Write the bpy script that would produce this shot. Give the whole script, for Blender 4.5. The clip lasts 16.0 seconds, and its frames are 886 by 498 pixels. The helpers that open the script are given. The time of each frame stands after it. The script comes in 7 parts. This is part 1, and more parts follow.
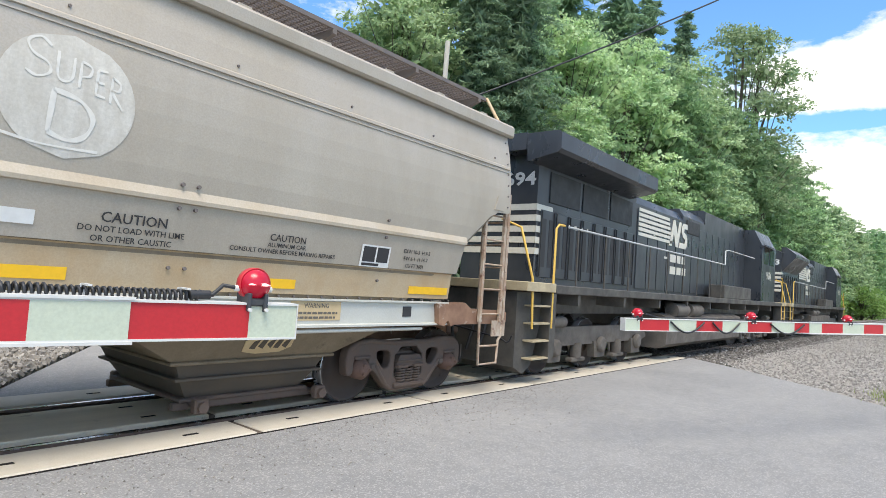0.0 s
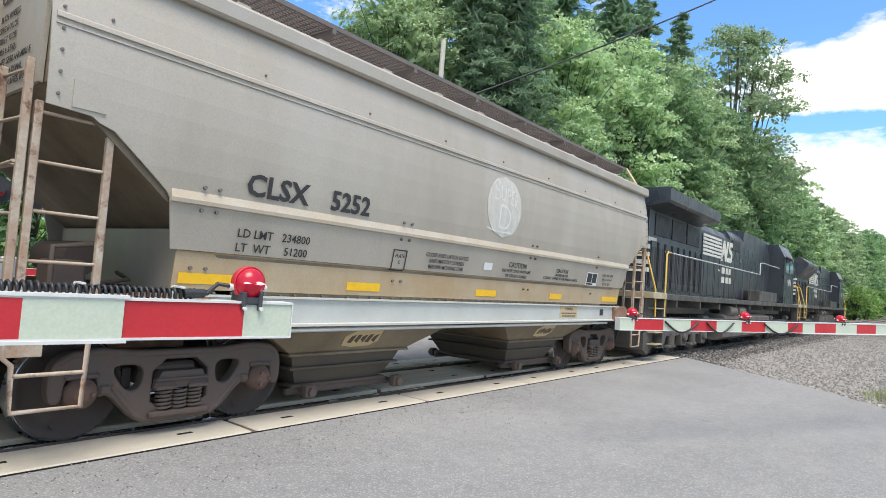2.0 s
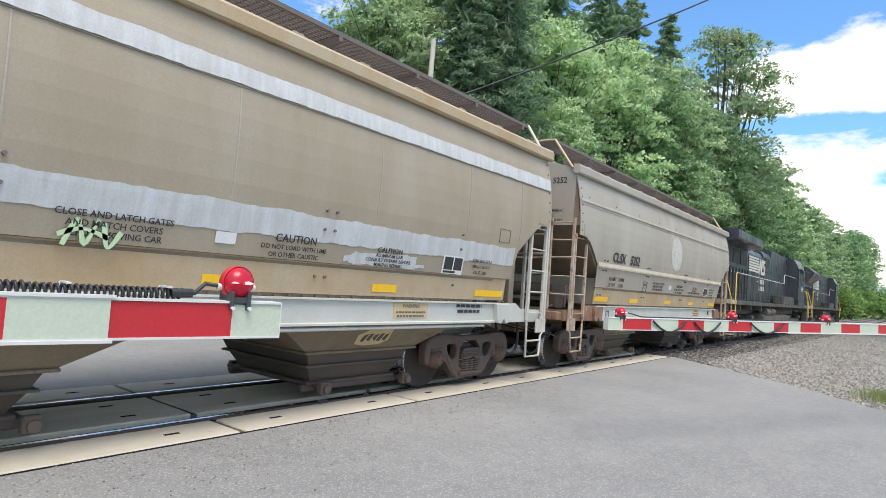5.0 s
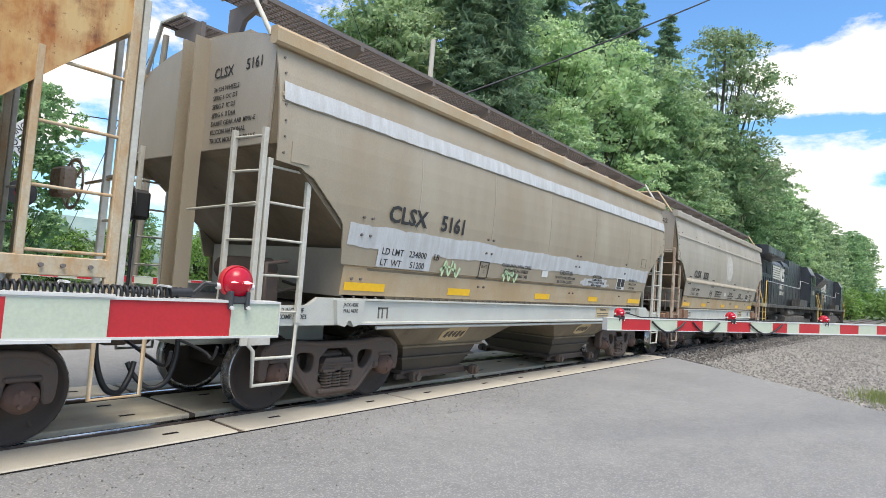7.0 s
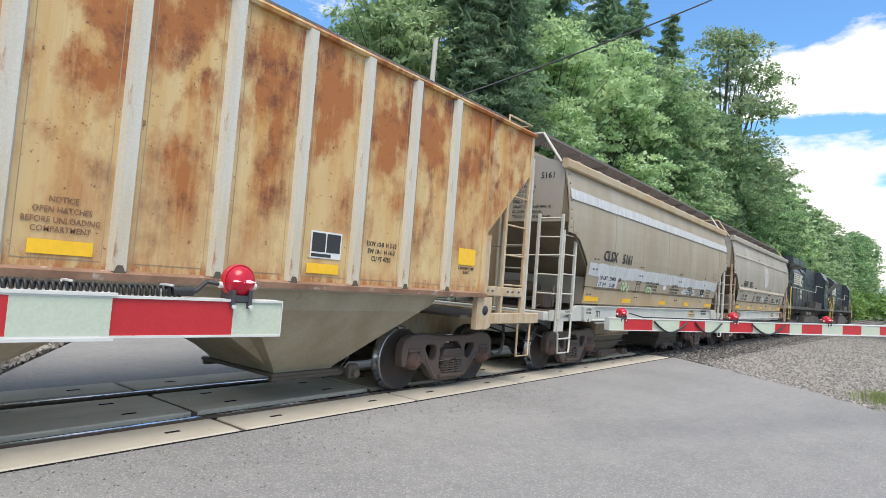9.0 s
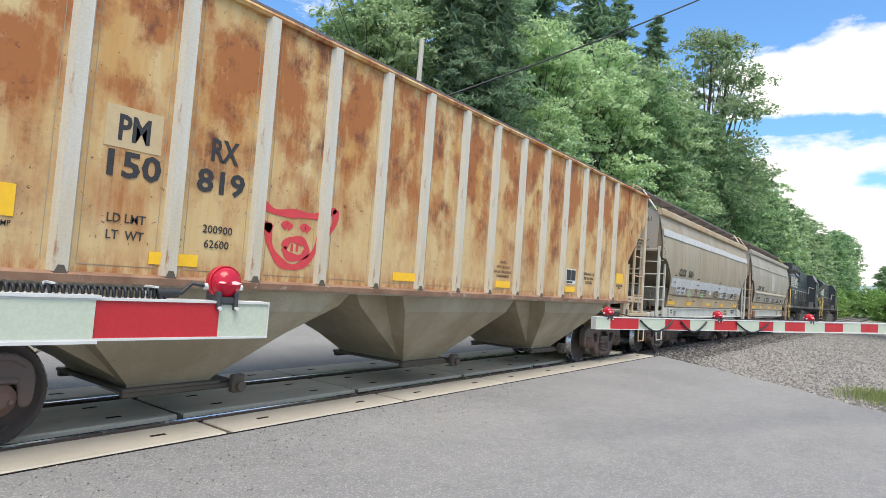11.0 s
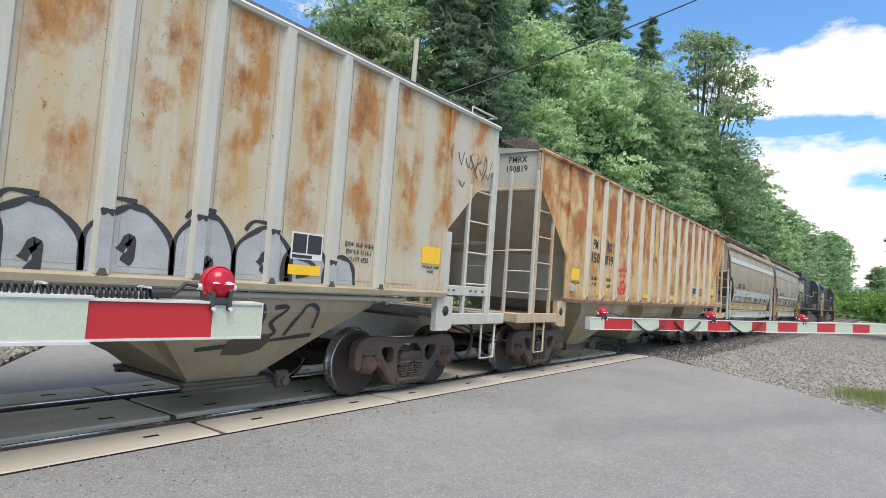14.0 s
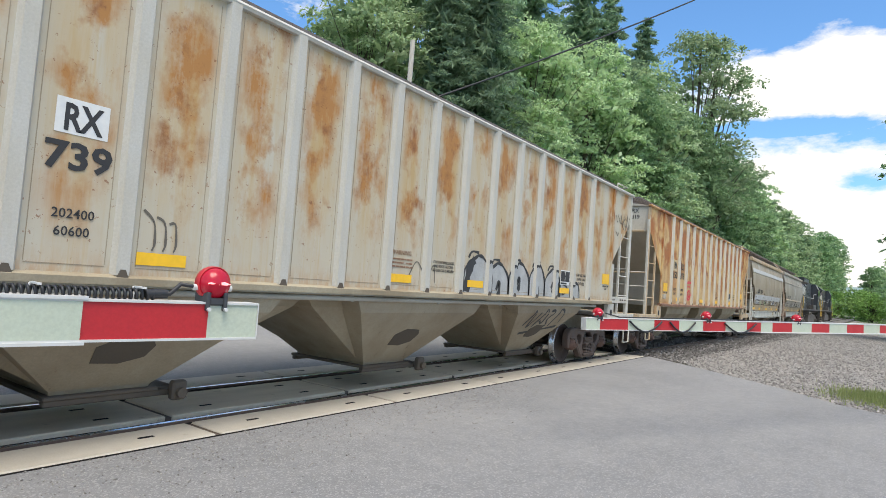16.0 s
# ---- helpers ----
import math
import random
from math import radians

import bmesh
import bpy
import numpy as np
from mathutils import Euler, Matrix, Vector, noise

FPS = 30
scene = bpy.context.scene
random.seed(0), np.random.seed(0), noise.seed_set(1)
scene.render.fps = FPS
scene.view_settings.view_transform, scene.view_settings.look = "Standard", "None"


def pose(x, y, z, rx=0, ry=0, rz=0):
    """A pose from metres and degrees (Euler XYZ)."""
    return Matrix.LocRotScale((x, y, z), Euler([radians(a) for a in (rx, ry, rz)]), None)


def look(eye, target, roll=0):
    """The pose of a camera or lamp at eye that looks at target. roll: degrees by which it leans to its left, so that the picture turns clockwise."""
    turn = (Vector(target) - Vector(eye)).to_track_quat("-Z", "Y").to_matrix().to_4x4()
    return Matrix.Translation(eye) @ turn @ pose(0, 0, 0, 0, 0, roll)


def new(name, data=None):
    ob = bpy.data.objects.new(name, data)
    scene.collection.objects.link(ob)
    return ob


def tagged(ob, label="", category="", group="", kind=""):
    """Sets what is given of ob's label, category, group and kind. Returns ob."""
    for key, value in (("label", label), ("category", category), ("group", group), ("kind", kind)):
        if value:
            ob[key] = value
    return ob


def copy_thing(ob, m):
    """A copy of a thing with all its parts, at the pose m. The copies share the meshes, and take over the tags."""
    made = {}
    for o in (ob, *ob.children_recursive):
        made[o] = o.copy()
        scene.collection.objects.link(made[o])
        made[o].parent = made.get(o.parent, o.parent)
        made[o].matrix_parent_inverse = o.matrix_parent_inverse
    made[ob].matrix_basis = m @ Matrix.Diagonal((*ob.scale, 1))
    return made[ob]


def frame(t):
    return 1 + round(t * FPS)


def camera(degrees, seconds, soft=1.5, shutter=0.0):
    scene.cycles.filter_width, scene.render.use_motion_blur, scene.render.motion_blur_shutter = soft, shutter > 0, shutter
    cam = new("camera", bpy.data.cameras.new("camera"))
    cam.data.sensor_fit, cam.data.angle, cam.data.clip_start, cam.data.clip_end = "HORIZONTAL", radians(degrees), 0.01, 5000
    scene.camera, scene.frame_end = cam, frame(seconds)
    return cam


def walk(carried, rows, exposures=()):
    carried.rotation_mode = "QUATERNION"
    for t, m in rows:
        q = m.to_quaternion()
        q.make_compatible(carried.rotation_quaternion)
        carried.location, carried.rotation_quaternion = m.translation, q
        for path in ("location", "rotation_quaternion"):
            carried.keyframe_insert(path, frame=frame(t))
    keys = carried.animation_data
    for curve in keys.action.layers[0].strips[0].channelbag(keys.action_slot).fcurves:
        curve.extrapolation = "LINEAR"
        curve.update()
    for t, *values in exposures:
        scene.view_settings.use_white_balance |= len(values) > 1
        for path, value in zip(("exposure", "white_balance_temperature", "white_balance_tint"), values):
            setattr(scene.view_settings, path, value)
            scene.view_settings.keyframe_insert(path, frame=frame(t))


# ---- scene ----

# ---------------- camera: a person standing by the crossing ----------------
EYE_H = 1.647          # eye height over the rail top
MID = 6.713            # track centre line, y
cam = camera(72.8, 16.0, soft=0.6)


def aim(yaw, pitch, roll):
    a, b = radians(yaw), radians(pitch)
    eye = Vector((0, 0, EYE_H))
    return look(eye, eye + Vector((math.cos(a) * math.cos(b), math.sin(a) * math.cos(b), math.sin(b))), roll)


walk(cam, [(t, aim(a, b, c)) for t, a, b, c in [
    (0.0, 39.35, 3.07, 3.93), (0.5, 39.32, 3.06, 3.95), (1.0, 39.14, 3.0, 4.03), (1.5, 39.08, 3.03, 4.05), (2.0, 38.9, 3.02, 4.08),
    (2.5, 38.39, 3.02, 4.02), (3.0, 38.32, 3.01, 4.0), (3.5, 38.06, 2.97, 4.02), (4.0, 38.07, 3.03, 4.06), (6.5, 37.62, 3.1, 4.22),
    (7.0, 37.82, 3.07, 4.25), (7.5, 37.96, 3.08, 4.27), (8.0, 38.09, 3.04, 4.35), (8.5, 38.15, 3.02, 4.4), (9.0, 38.01, 3.01, 4.4),
    (11.5, 36.52, 3.16, 4.07), (12.0, 36.36, 3.2, 4.09), (12.5, 36.44, 3.3, 4.05), (13.0, 36.68, 3.28, 4.1), (13.5, 36.43, 3.22, 4.15),
    (14.0, 36.28, 3.2, 4.11), (14.5, 36.41, 3.2, 4.13), (15.0, 36.5, 3.22, 4.16), (15.5, 36.22, 3.2, 4.16), (16.0, 35.9, 3.27, 4.1)]],
     exposures=[(0.0, 0.37), (2.0, 0.30), (4.0, 0.23), (9.0, 0.17), (12.5, 0.14), (16.0, 0.04)])

# the train's way along the track: metres gone since the start
SPEEDS = [(0, 3.06), (4, 3.14), (6.5, 3.27), (9, 3.36), (11.5, 3.43), (16, 3.5)]
TICKS = np.linspace(0, 16, 1601)
RATE = np.interp(TICKS, [a for a, b in SPEEDS], [b for a, b in SPEEDS])
GONE = np.concatenate([[0], np.cumsum((RATE[1:] + RATE[:-1]) / 2 * 0.01)])


def gone(t):
    return float(np.interp(t, TICKS, GONE))


# ---------------- light: bright broken cloud, sun veiled ----------------
def node(nt, kind, **kw):
    n = nt.nodes.new(kind)
    for k, v in kw.items():
        if k in ("inputs",):
            for key, val in v.items():
                n.inputs[key].default_value = val
        elif k == "operation":
            n.operation = v
        elif k == "blend_type":
            n.blend_type = v
        elif k == "data_type":
            n.data_type = v
    return n


SUN_EL, SUN_AZ = 65.0, -132.0     # degrees: height, and the compass angle from +x where the sun stands
world = bpy.data.worlds.new("world")
scene.world = world
world.use_nodes = True
wn = world.node_tree
wn.nodes.clear()
sky = wn.nodes.new("ShaderNodeTexSky")
sky.sky_type = "NISHITA"
sky.sun_disc = False
sky.sun_elevation = radians(SUN_EL)
sky.sun_rotation = radians(90 - SUN_AZ)
tex = wn.nodes.new("ShaderNodeTexCoord")
L = wn.links.new


def sky_math(op, p, q=0.0, clamp=False):
    n = wn.nodes.new("ShaderNodeMath")
    n.operation, n.use_clamp = op, clamp
    for i, v in enumerate((p, q)):
        if isinstance(v, bpy.types.NodeSocket):
            L(v, n.inputs[i])
        else:
            n.inputs[i].default_value = v
    return n.outputs["Value"]


def sky_along(way):
    """How far the view's direction goes along a given one."""
    n = wn.nodes.new("ShaderNodeVectorMath")
    n.operation = "DOT_PRODUCT"
    L(tex.outputs["Generated"], n.inputs[0])
    n.inputs[1].default_value = way
    return n.outputs["Value"]


stretch = wn.nodes.new("ShaderNodeMapping")
stretch.inputs["Scale"].default_value = (1.0, 1.0, 2.2)
stretch.inputs["Location"].default_value = (0.35, 0.2, 0.1)
cl = wn.nodes.new("ShaderNodeTexNoise")
cl.inputs["Scale"].default_value = 5.5
cl.inputs["Detail"].default_value = 9
cl.inputs["Roughness"].default_value = 0.6
L(tex.outputs["Generated"], stretch.inputs["Vector"])
L(stretch.outputs["Vector"], cl.inputs["Vector"])
# banks of cumulus low over the line's far end with clear blue above them: bearing, height, half widths, strength
cover = cl.outputs["Fac"]
for az, el, wa, we, amp in ((2, 18.0, 16, 3.2, 0.20), (2, 9.0, 17, 5.0, 0.16), (6, 28.0, 34, 8.0, -0.26), (7, 14.9, 7, 0.9, -0.17), (0.0, 10.6, 4.5, 1.2, -0.17), (52, 26, 16, 9, -0.15)):
    a, b = radians(az), radians(el)
    u = sky_math("MULTIPLY", sky_along((-math.sin(a), math.cos(a), 0)), 1 / math.sin(radians(wa)))
    v = sky_math("MULTIPLY", sky_along((-math.cos(a) * math.sin(b), -math.sin(a) * math.sin(b), math.cos(b))), 1 / math.sin(radians(we)))
    r2 = sky_math("ADD", sky_math("MULTIPLY", u, u), sky_math("MULTIPLY", v, v))
    ahead = sky_math("GREATER_THAN", sky_along((math.cos(a), math.sin(a), 0)), 0.0)
    bank = sky_math("MULTIPLY", sky_math("SUBTRACT", 1.0, r2, True), ahead)
    cover = sky_math("ADD", cover, sky_math("MULTIPLY", bank, amp))
ramp = wn.nodes.new("ShaderNodeValToRGB")
ramp.color_ramp.elements[0].position = 0.455
ramp.color_ramp.elements[1].position = 0.57
white = wn.nodes.new("ShaderNodeMixRGB")
white.inputs["Color2"].default_value = (7.6, 7.35, 7.0, 1)
tintb = wn.nodes.new("ShaderNodeMixRGB")
tintb.blend_type = "MULTIPLY"
tintb.inputs["Fac"].default_value = 1
tintb.inputs["Color2"].default_value = (0.85, 1.25, 1.55, 1)
bg = wn.nodes.new("ShaderNodeBackground")
bg.inputs["Strength"].default_value = 0.15
wo = wn.nodes.new("ShaderNodeOutputWorld")
L(cover, ramp.inputs["Fac"])
L(sky.outputs["Color"], tintb.inputs["Color1"])
L(tintb.outputs["Color"], white.inputs["Color1"])
L(ramp.outputs["Color"], white.inputs["Fac"])
L(white.outputs["Color"], bg.inputs["Color"])
L(bg.outputs["Background"], wo.inputs["Surface"])

sun = new("sun", bpy.data.lights.new("sun", "SUN"))
sun.data.energy = 3.7
sun.data.angle = radians(36)
sun.data.color = (1.0, 0.90, 0.76)
sun.matrix_world = look(Vector((math.cos(radians(SUN_AZ)) * math.cos(radians(SUN_EL)), math.sin(radians(SUN_AZ)) * math.cos(radians(SUN_EL)), math.sin(radians(SUN_EL)))) * 50, (0, 0, 0))


# ---------------- materials ----------------
def mat_base(name):
    m = bpy.data.materials.new(name)
    m.use_nodes = True
    nt = m.node_tree
    b = nt.nodes["Principled BSDF"]
    return m, nt, b


def noise_fac(nt, scale, detail=5, rough=0.6, stretch=None, lo=0.35, hi=0.65, coord="Object"):
    tc = nt.nodes.new("ShaderNodeTexCoord")
    mp = nt.nodes.new("ShaderNodeMapping")
    if stretch:
        mp.inputs["Scale"].default_value = stretch
    n = nt.nodes.new("ShaderNodeTexNoise")
    n.inputs["Scale"].default_value = scale
    n.inputs["Detail"].default_value = detail
    n.inputs["Roughness"].default_value = rough
    r = nt.nodes.new("ShaderNodeMapRange")
    r.inputs["From Min"].default_value = lo
    r.inputs["From Max"].default_value = hi
    nt.links.new(tc.outputs[coord], mp.inputs["Vector"])
    nt.links.new(mp.outputs["Vector"], n.inputs["Vector"])
    nt.links.new(n.outputs["Fac"], r.inputs["Value"])
    return r.outputs["Result"], n.outputs["Fac"]


def mix(nt, fac, a, b, kind="MIX"):
    m = nt.nodes.new("ShaderNodeMixRGB")
    m.blend_type = kind
    for sock, v in (("Fac", fac), ("Color1", a), ("Color2", b)):
        if isinstance(v, bpy.types.NodeSocket):
            nt.links.new(v, m.inputs[sock])
        else:
            m.inputs[sock].default_value = v if sock == "Fac" else (*v, 1)
    return m.outputs["Color"]


def times_(nt, a, b, op="MULTIPLY"):
    m = nt.nodes.new("ShaderNodeMath")
    m.operation = op
    m.use_clamp = True
    for i, v in enumerate((a, b)):
        if isinstance(v, bpy.types.NodeSocket):
            nt.links.new(v, m.inputs[i])
        else:
            m.inputs[i].default_value = v
    return m.outputs["Value"]


def bump(nt, b, height, strength=0.2, dist=0.01):
    n = nt.nodes.new("ShaderNodeBump")
    n.inputs["Strength"].default_value = strength
    n.inputs["Distance"].default_value = dist
    nt.links.new(height, n.inputs["Height"])
    nt.links.new(n.outputs["Normal"], b.inputs["Normal"])


def surface(name, base, second, scale=3.0, rough=0.6, metal=0.0, stretch=None, fine=40.0, bumps=0.15, dist=0.004, spots=None, spot_lo=0.6, spot_scale=6.0, spot_stretch=None, amount=0.8, spec=0.5):
    """A painted, worn or mineral surface: broad variation, fine grain, stains."""
    m, nt, b = mat_base(name)
    f, _ = noise_fac(nt, scale, 6, 0.62, stretch)
    c = mix(nt, times_(nt, f, amount), base, second)
    g, graw = noise_fac(nt, fine, 3, 0.7)
    c = mix(nt, times_(nt, g, 0.25), c, tuple(v * 0.6 for v in second))
    if spots:
        s, _ = noise_fac(nt, spot_scale, 8, 0.7, spot_stretch, spot_lo, spot_lo + 0.1)
        c = mix(nt, s, c, spots)
    nt.links.new(c, b.inputs["Base Color"])
    rr = nt.nodes.new("ShaderNodeMapRange")
    rr.inputs["To Min"].default_value = max(0.05, rough - 0.12)
    rr.inputs["To Max"].default_value = min(1.0, rough + 0.12)
    nt.links.new(f, rr.inputs["Value"])
    nt.links.new(rr.outputs["Result"], b.inputs["Roughness"])
    b.inputs["Metallic"].default_value = metal
    b.inputs["Specular IOR Level"].default_value = spec
    bump(nt, b, graw, bumps, dist)
    return m


def plain(name, col, rough=0.5, metal=0.0, emit=None, power=0.0):
    m, nt, b = mat_base(name)
    f, _ = noise_fac(nt, 14.0, 4)
    nt.links.new(mix(nt, times_(nt, f, 0.25), col, tuple(v * 0.65 for v in col)), b.inputs["Base Color"])
    b.inputs["Roughness"].default_value = rough
    b.inputs["Metallic"].default_value = metal
    if emit:
        b.inputs["Emission Color"].default_value = (*emit, 1)
        b.inputs["Emission Strength"].default_value = power
    return m


def rusty_paint(name, base, tan, rust, deep, z_full, z_none, share, middle, start, pitch):
    """Old pale paint with rust that blooms in the panels between the posts and runs down."""
    m, nt, b = mat_base(name)
    tc = nt.nodes.new("ShaderNodeTexCoord")
    sep = nt.nodes.new("ShaderNodeSeparateXYZ")
    nt.links.new(tc.outputs["Object"], sep.inputs["Vector"])
    up = nt.nodes.new("ShaderNodeMapRange")
    up.inputs["From Min"].default_value = z_none
    up.inputs["From Max"].default_value = z_full
    nt.links.new(sep.outputs["Z"], up.inputs["Value"])
    up = up.outputs["Result"]

    def calc(op, p, q=0.0, clamp=False):
        n = nt.nodes.new("ShaderNodeMath")
        n.operation, n.use_clamp = op, clamp
        for i, v in enumerate((p, q)):
            if isinstance(v, bpy.types.NodeSocket):
                nt.links.new(v, n.inputs[i])
            else:
                n.inputs[i].default_value = v
        return n.outputs["Value"]

    # 0 at the posts, 1 in the middle of a panel
    wave = calc("PINGPONG", calc("ADD", sep.outputs["X"], pitch * 20 - start), pitch / 2)
    mid = nt.nodes.new("ShaderNodeMapRange")
    mid.inputs["From Min"].default_value = 0.08
    mid.inputs["From Max"].default_value = 0.30
    nt.links.new(wave, mid.inputs["Value"])
    mid = mid.outputs["Result"]
    zone = calc("ADD", calc("MULTIPLY", mid, middle), 1.0 - middle)
    wash, _ = noise_fac(nt, 1.0, 5, 0.6, (4.0, 4.0, 0.5), 0.32, 0.62)
    blot, _ = noise_fac(nt, 1.0, 8, 0.63, (1.9, 1.9, 1.25), 0.53 - 0.08 * share, 0.64)
    runs, _ = noise_fac(nt, 1.0, 6, 0.7, (13.0, 13.0, 0.8), 0.40, 0.60)
    core, _ = noise_fac(nt, 1.0, 9, 0.72, (2.3, 2.3, 2.0), 0.51, 0.64)
    c = mix(nt, calc("MULTIPLY", calc("MULTIPLY", wash, zone), calc("ADD", calc("MULTIPLY", up, 0.85), 0.22, True)), base, tan)
    fine, _ = noise_fac(nt, 1.0, 4, 0.6, (34.0, 34.0, 0.7), 0.5, 0.68)
    c = mix(nt, calc("MULTIPLY", fine, calc("MULTIPLY", zone, 0.35)), c, tan)
    amount = calc("MULTIPLY", calc("MULTIPLY", blot, calc("ADD", calc("MULTIPLY", runs, 0.4), 0.6)), calc("MULTIPLY", calc("MULTIPLY", zone, 1.9), calc("ADD", calc("MULTIPLY", up, share), 0.06)), True)
    c = mix(nt, amount, c, rust)
    c = mix(nt, calc("MULTIPLY", calc("MULTIPLY", core, amount), 0.85), c, deep)
    # rust that creeps up from the bottom seam
    foot = calc("MULTIPLY", calc("SUBTRACT", 1.74, sep.outputs["Z"]), 5.0, True)
    creep, _ = noise_fac(nt, 1.0, 7, 0.7, (9.0, 9.0, 2.5), 0.40, 0.56)
    c = mix(nt, calc("MULTIPLY", calc("MULTIPLY", foot, creep), 0.9 if share > 1 else 0.45), c, rust)
    chips, craw = noise_fac(nt, 19.0, 6, 0.7, None, 0.635, 0.665)
    c = mix(nt, calc("MULTIPLY", chips, 0.75), c, deep)
    nt.links.new(c, b.inputs["Base Color"])
    b.inputs["Roughness"].default_value = 0.6
    bump(nt, b, craw, 0.12, 0.004)
    return m


ALU = (0.37, 0.345, 0.30)
M = {}
M["alu"] = surface("weathered_aluminium", (0.47, 0.42, 0.355), (0.39, 0.345, 0.28), 0.9, 0.5, 0.25, (1, 1, 0.35), 60, 0.05, 0.002, (0.30, 0.25, 0.18), 0.66, 1.6, (6, 6, 0.5))
M["alu_tan"] = surface("dust_stained_aluminium", (0.43, 0.365, 0.275), (0.36, 0.295, 0.21), 0.9, 0.5, 0.2, (1, 1, 0.3), 60, 0.05, 0.002, (0.28, 0.2, 0.12), 0.66, 1.6, (6, 6, 0.5))
M["alu_low"] = surface("tan_stained_lower_side", (0.49, 0.40, 0.275), (0.45, 0.31, 0.165), 1.4, 0.6, 0.1, (1, 1, 0.6), 60, 0.05, 0.002)
M["ledge"] = surface("pale_ledge_paint", (0.52, 0.46, 0.37), (0.45, 0.37, 0.27), 2.0, 0.55, 0.1, (1, 1, 0.6), 60, 0.05, 0.002)
M["silver"] = surface("silver_repaint", (0.60, 0.61, 0.625), (0.45, 0.445, 0.43), 1.0, 0.5, 0.0, (9, 9, 1.2), 60, 0.08, 0.002, (0.55, 0.49, 0.40), 0.62, 1.0, (14, 14, 3))
M["sill"] = surface("grey_sill_paint", (0.55, 0.555, 0.51), (0.47, 0.465, 0.42), 1.6, 0.5, 0.0, None, 50, 0.06, 0.002, (0.40, 0.27, 0.16), 0.66, 3.0)
M["sill_rust"] = surface("rusted_sill", (0.17, 0.085, 0.05), (0.33, 0.20, 0.13), 4.0, 0.8, 0.0, None, 50, 0.3, 0.004, (0.5, 0.46, 0.4), 0.6, 5.0)
M["dark"] = surface("dark_brown_underside", (0.075, 0.062, 0.05), (0.12, 0.095, 0.07), 2.0, 0.75, 0.0, None, 40, 0.2, 0.004)
# bays' dark brown; on the slope sheets it paints in their shade
M["belly"] = surface("dark_brown_hopper_belly", (0.25, 0.20, 0.135), (0.15, 0.115, 0.075), 1.3, 0.65, 0.0, (1, 1, 0.5), 40, 0.1, 0.004, (0.07, 0.055, 0.04), 0.62, 2.2)
M["belly_w"] = surface("dusty_white_hopper_belly", (0.40, 0.345, 0.25), (0.26, 0.20, 0.13), 0.9, 0.65, 0.0, (1, 1, 0.4), 40, 0.1, 0.004, (0.17, 0.115, 0.07), 0.62, 1.8, (2, 2, 0.6))
M["belly_b"] = surface("cream_hopper_belly", (0.42, 0.37, 0.265), (0.26, 0.205, 0.13), 1.0, 0.65, 0.0, (1, 1, 0.5), 40, 0.1, 0.004, (0.20, 0.13, 0.07), 0.64, 2.2)
M["truck"] = surface("brown_grimy_cast_steel", (0.085, 0.066, 0.056), (0.13, 0.088, 0.068), 4.0, 0.75, 0.0, None, 30, 0.35, 0.006, (0.16, 0.085, 0.05), 0.62, 5.0)
M["wheel"] = surface("brown_wheel_steel", (0.05, 0.038, 0.032), (0.075, 0.053, 0.043), 5.0, 0.8, 0.0, None, 30, 0.15, 0.004)
M["tread"] = surface("polished_wheel_tread", (0.5, 0.5, 0.52), (0.4, 0.38, 0.37), 6.0, 0.3, 0.9, None, 60, 0.05, 0.002)
M["rustcap"] = surface("rusty_bearing_cap", (0.14, 0.078, 0.058), (0.11, 0.07, 0.055), 9.0, 0.8, 0.0, None, 60, 0.3, 0.004)
M["grating"] = surface("dark_running_board_steel", (0.15, 0.135, 0.135), (0.20, 0.17, 0.155), 5.0, 0.7, 0.2)
M["ladder"] = surface("pale_ladder_paint", (0.56, 0.55, 0.50), (0.46, 0.43, 0.36), 5.0, 0.55, 0.0, None, 50, 0.08, 0.002, (0.38, 0.23, 0.12), 0.66, 9.0)
M["ladder_rust"] = surface("rust_stained_ladder", (0.48, 0.41, 0.33), (0.30, 0.18, 0.11), 4.0, 0.75, 0.0, None, 50, 0.2, 0.003, (0.15, 0.07, 0.045), 0.55, 6.0)
M["ladder_tan"] = surface("ochre_stained_ladder", (0.52, 0.46, 0.34), (0.46, 0.27, 0.12), 3.0, 0.65, 0.0, (3, 3, 1), 50, 0.1, 0.003)
M["cream"] = rusty_paint("rusted_cream_paint", (0.60, 0.455, 0.235), (0.52, 0.275, 0.075), (0.36, 0.125, 0.03), (0.11, 0.034, 0.018), 3.4, 1.4, 1.3, 0.35, -5.70, 0.886)
M["white_rust"] = rusty_paint("streaked_white_paint", (0.50, 0.465, 0.375), (0.47, 0.33, 0.155), (0.40, 0.185, 0.05), (0.21, 0.078, 0.03), 2.7, 1.7, 0.95, 0.92, -5.60, 0.845)
M["post"] = surface("pale_side_post_paint", (0.56, 0.55, 0.51), (0.49, 0.46, 0.39), 2.0, 0.55, 0.0, (3, 3, 0.5), 50, 0.06, 0.002)
M["post_cream"] = surface("rust_streaked_cream_post", (0.61, 0.59, 0.53), (0.53, 0.45, 0.32), 1.3, 0.55, 0.0, (5, 5, 0.5), 50, 0.08, 0.002, (0.30, 0.12, 0.045), 0.60, 1.4, (5, 5, 0.9))
M["end_white"] = surface("grubby_white_end_paint", (0.56, 0.53, 0.45), (0.46, 0.41, 0.32), 1.2, 0.6, 0.0, (1, 1, 0.4), 40, 0.08, 0.003, (0.36, 0.22, 0.11), 0.66, 1.6)
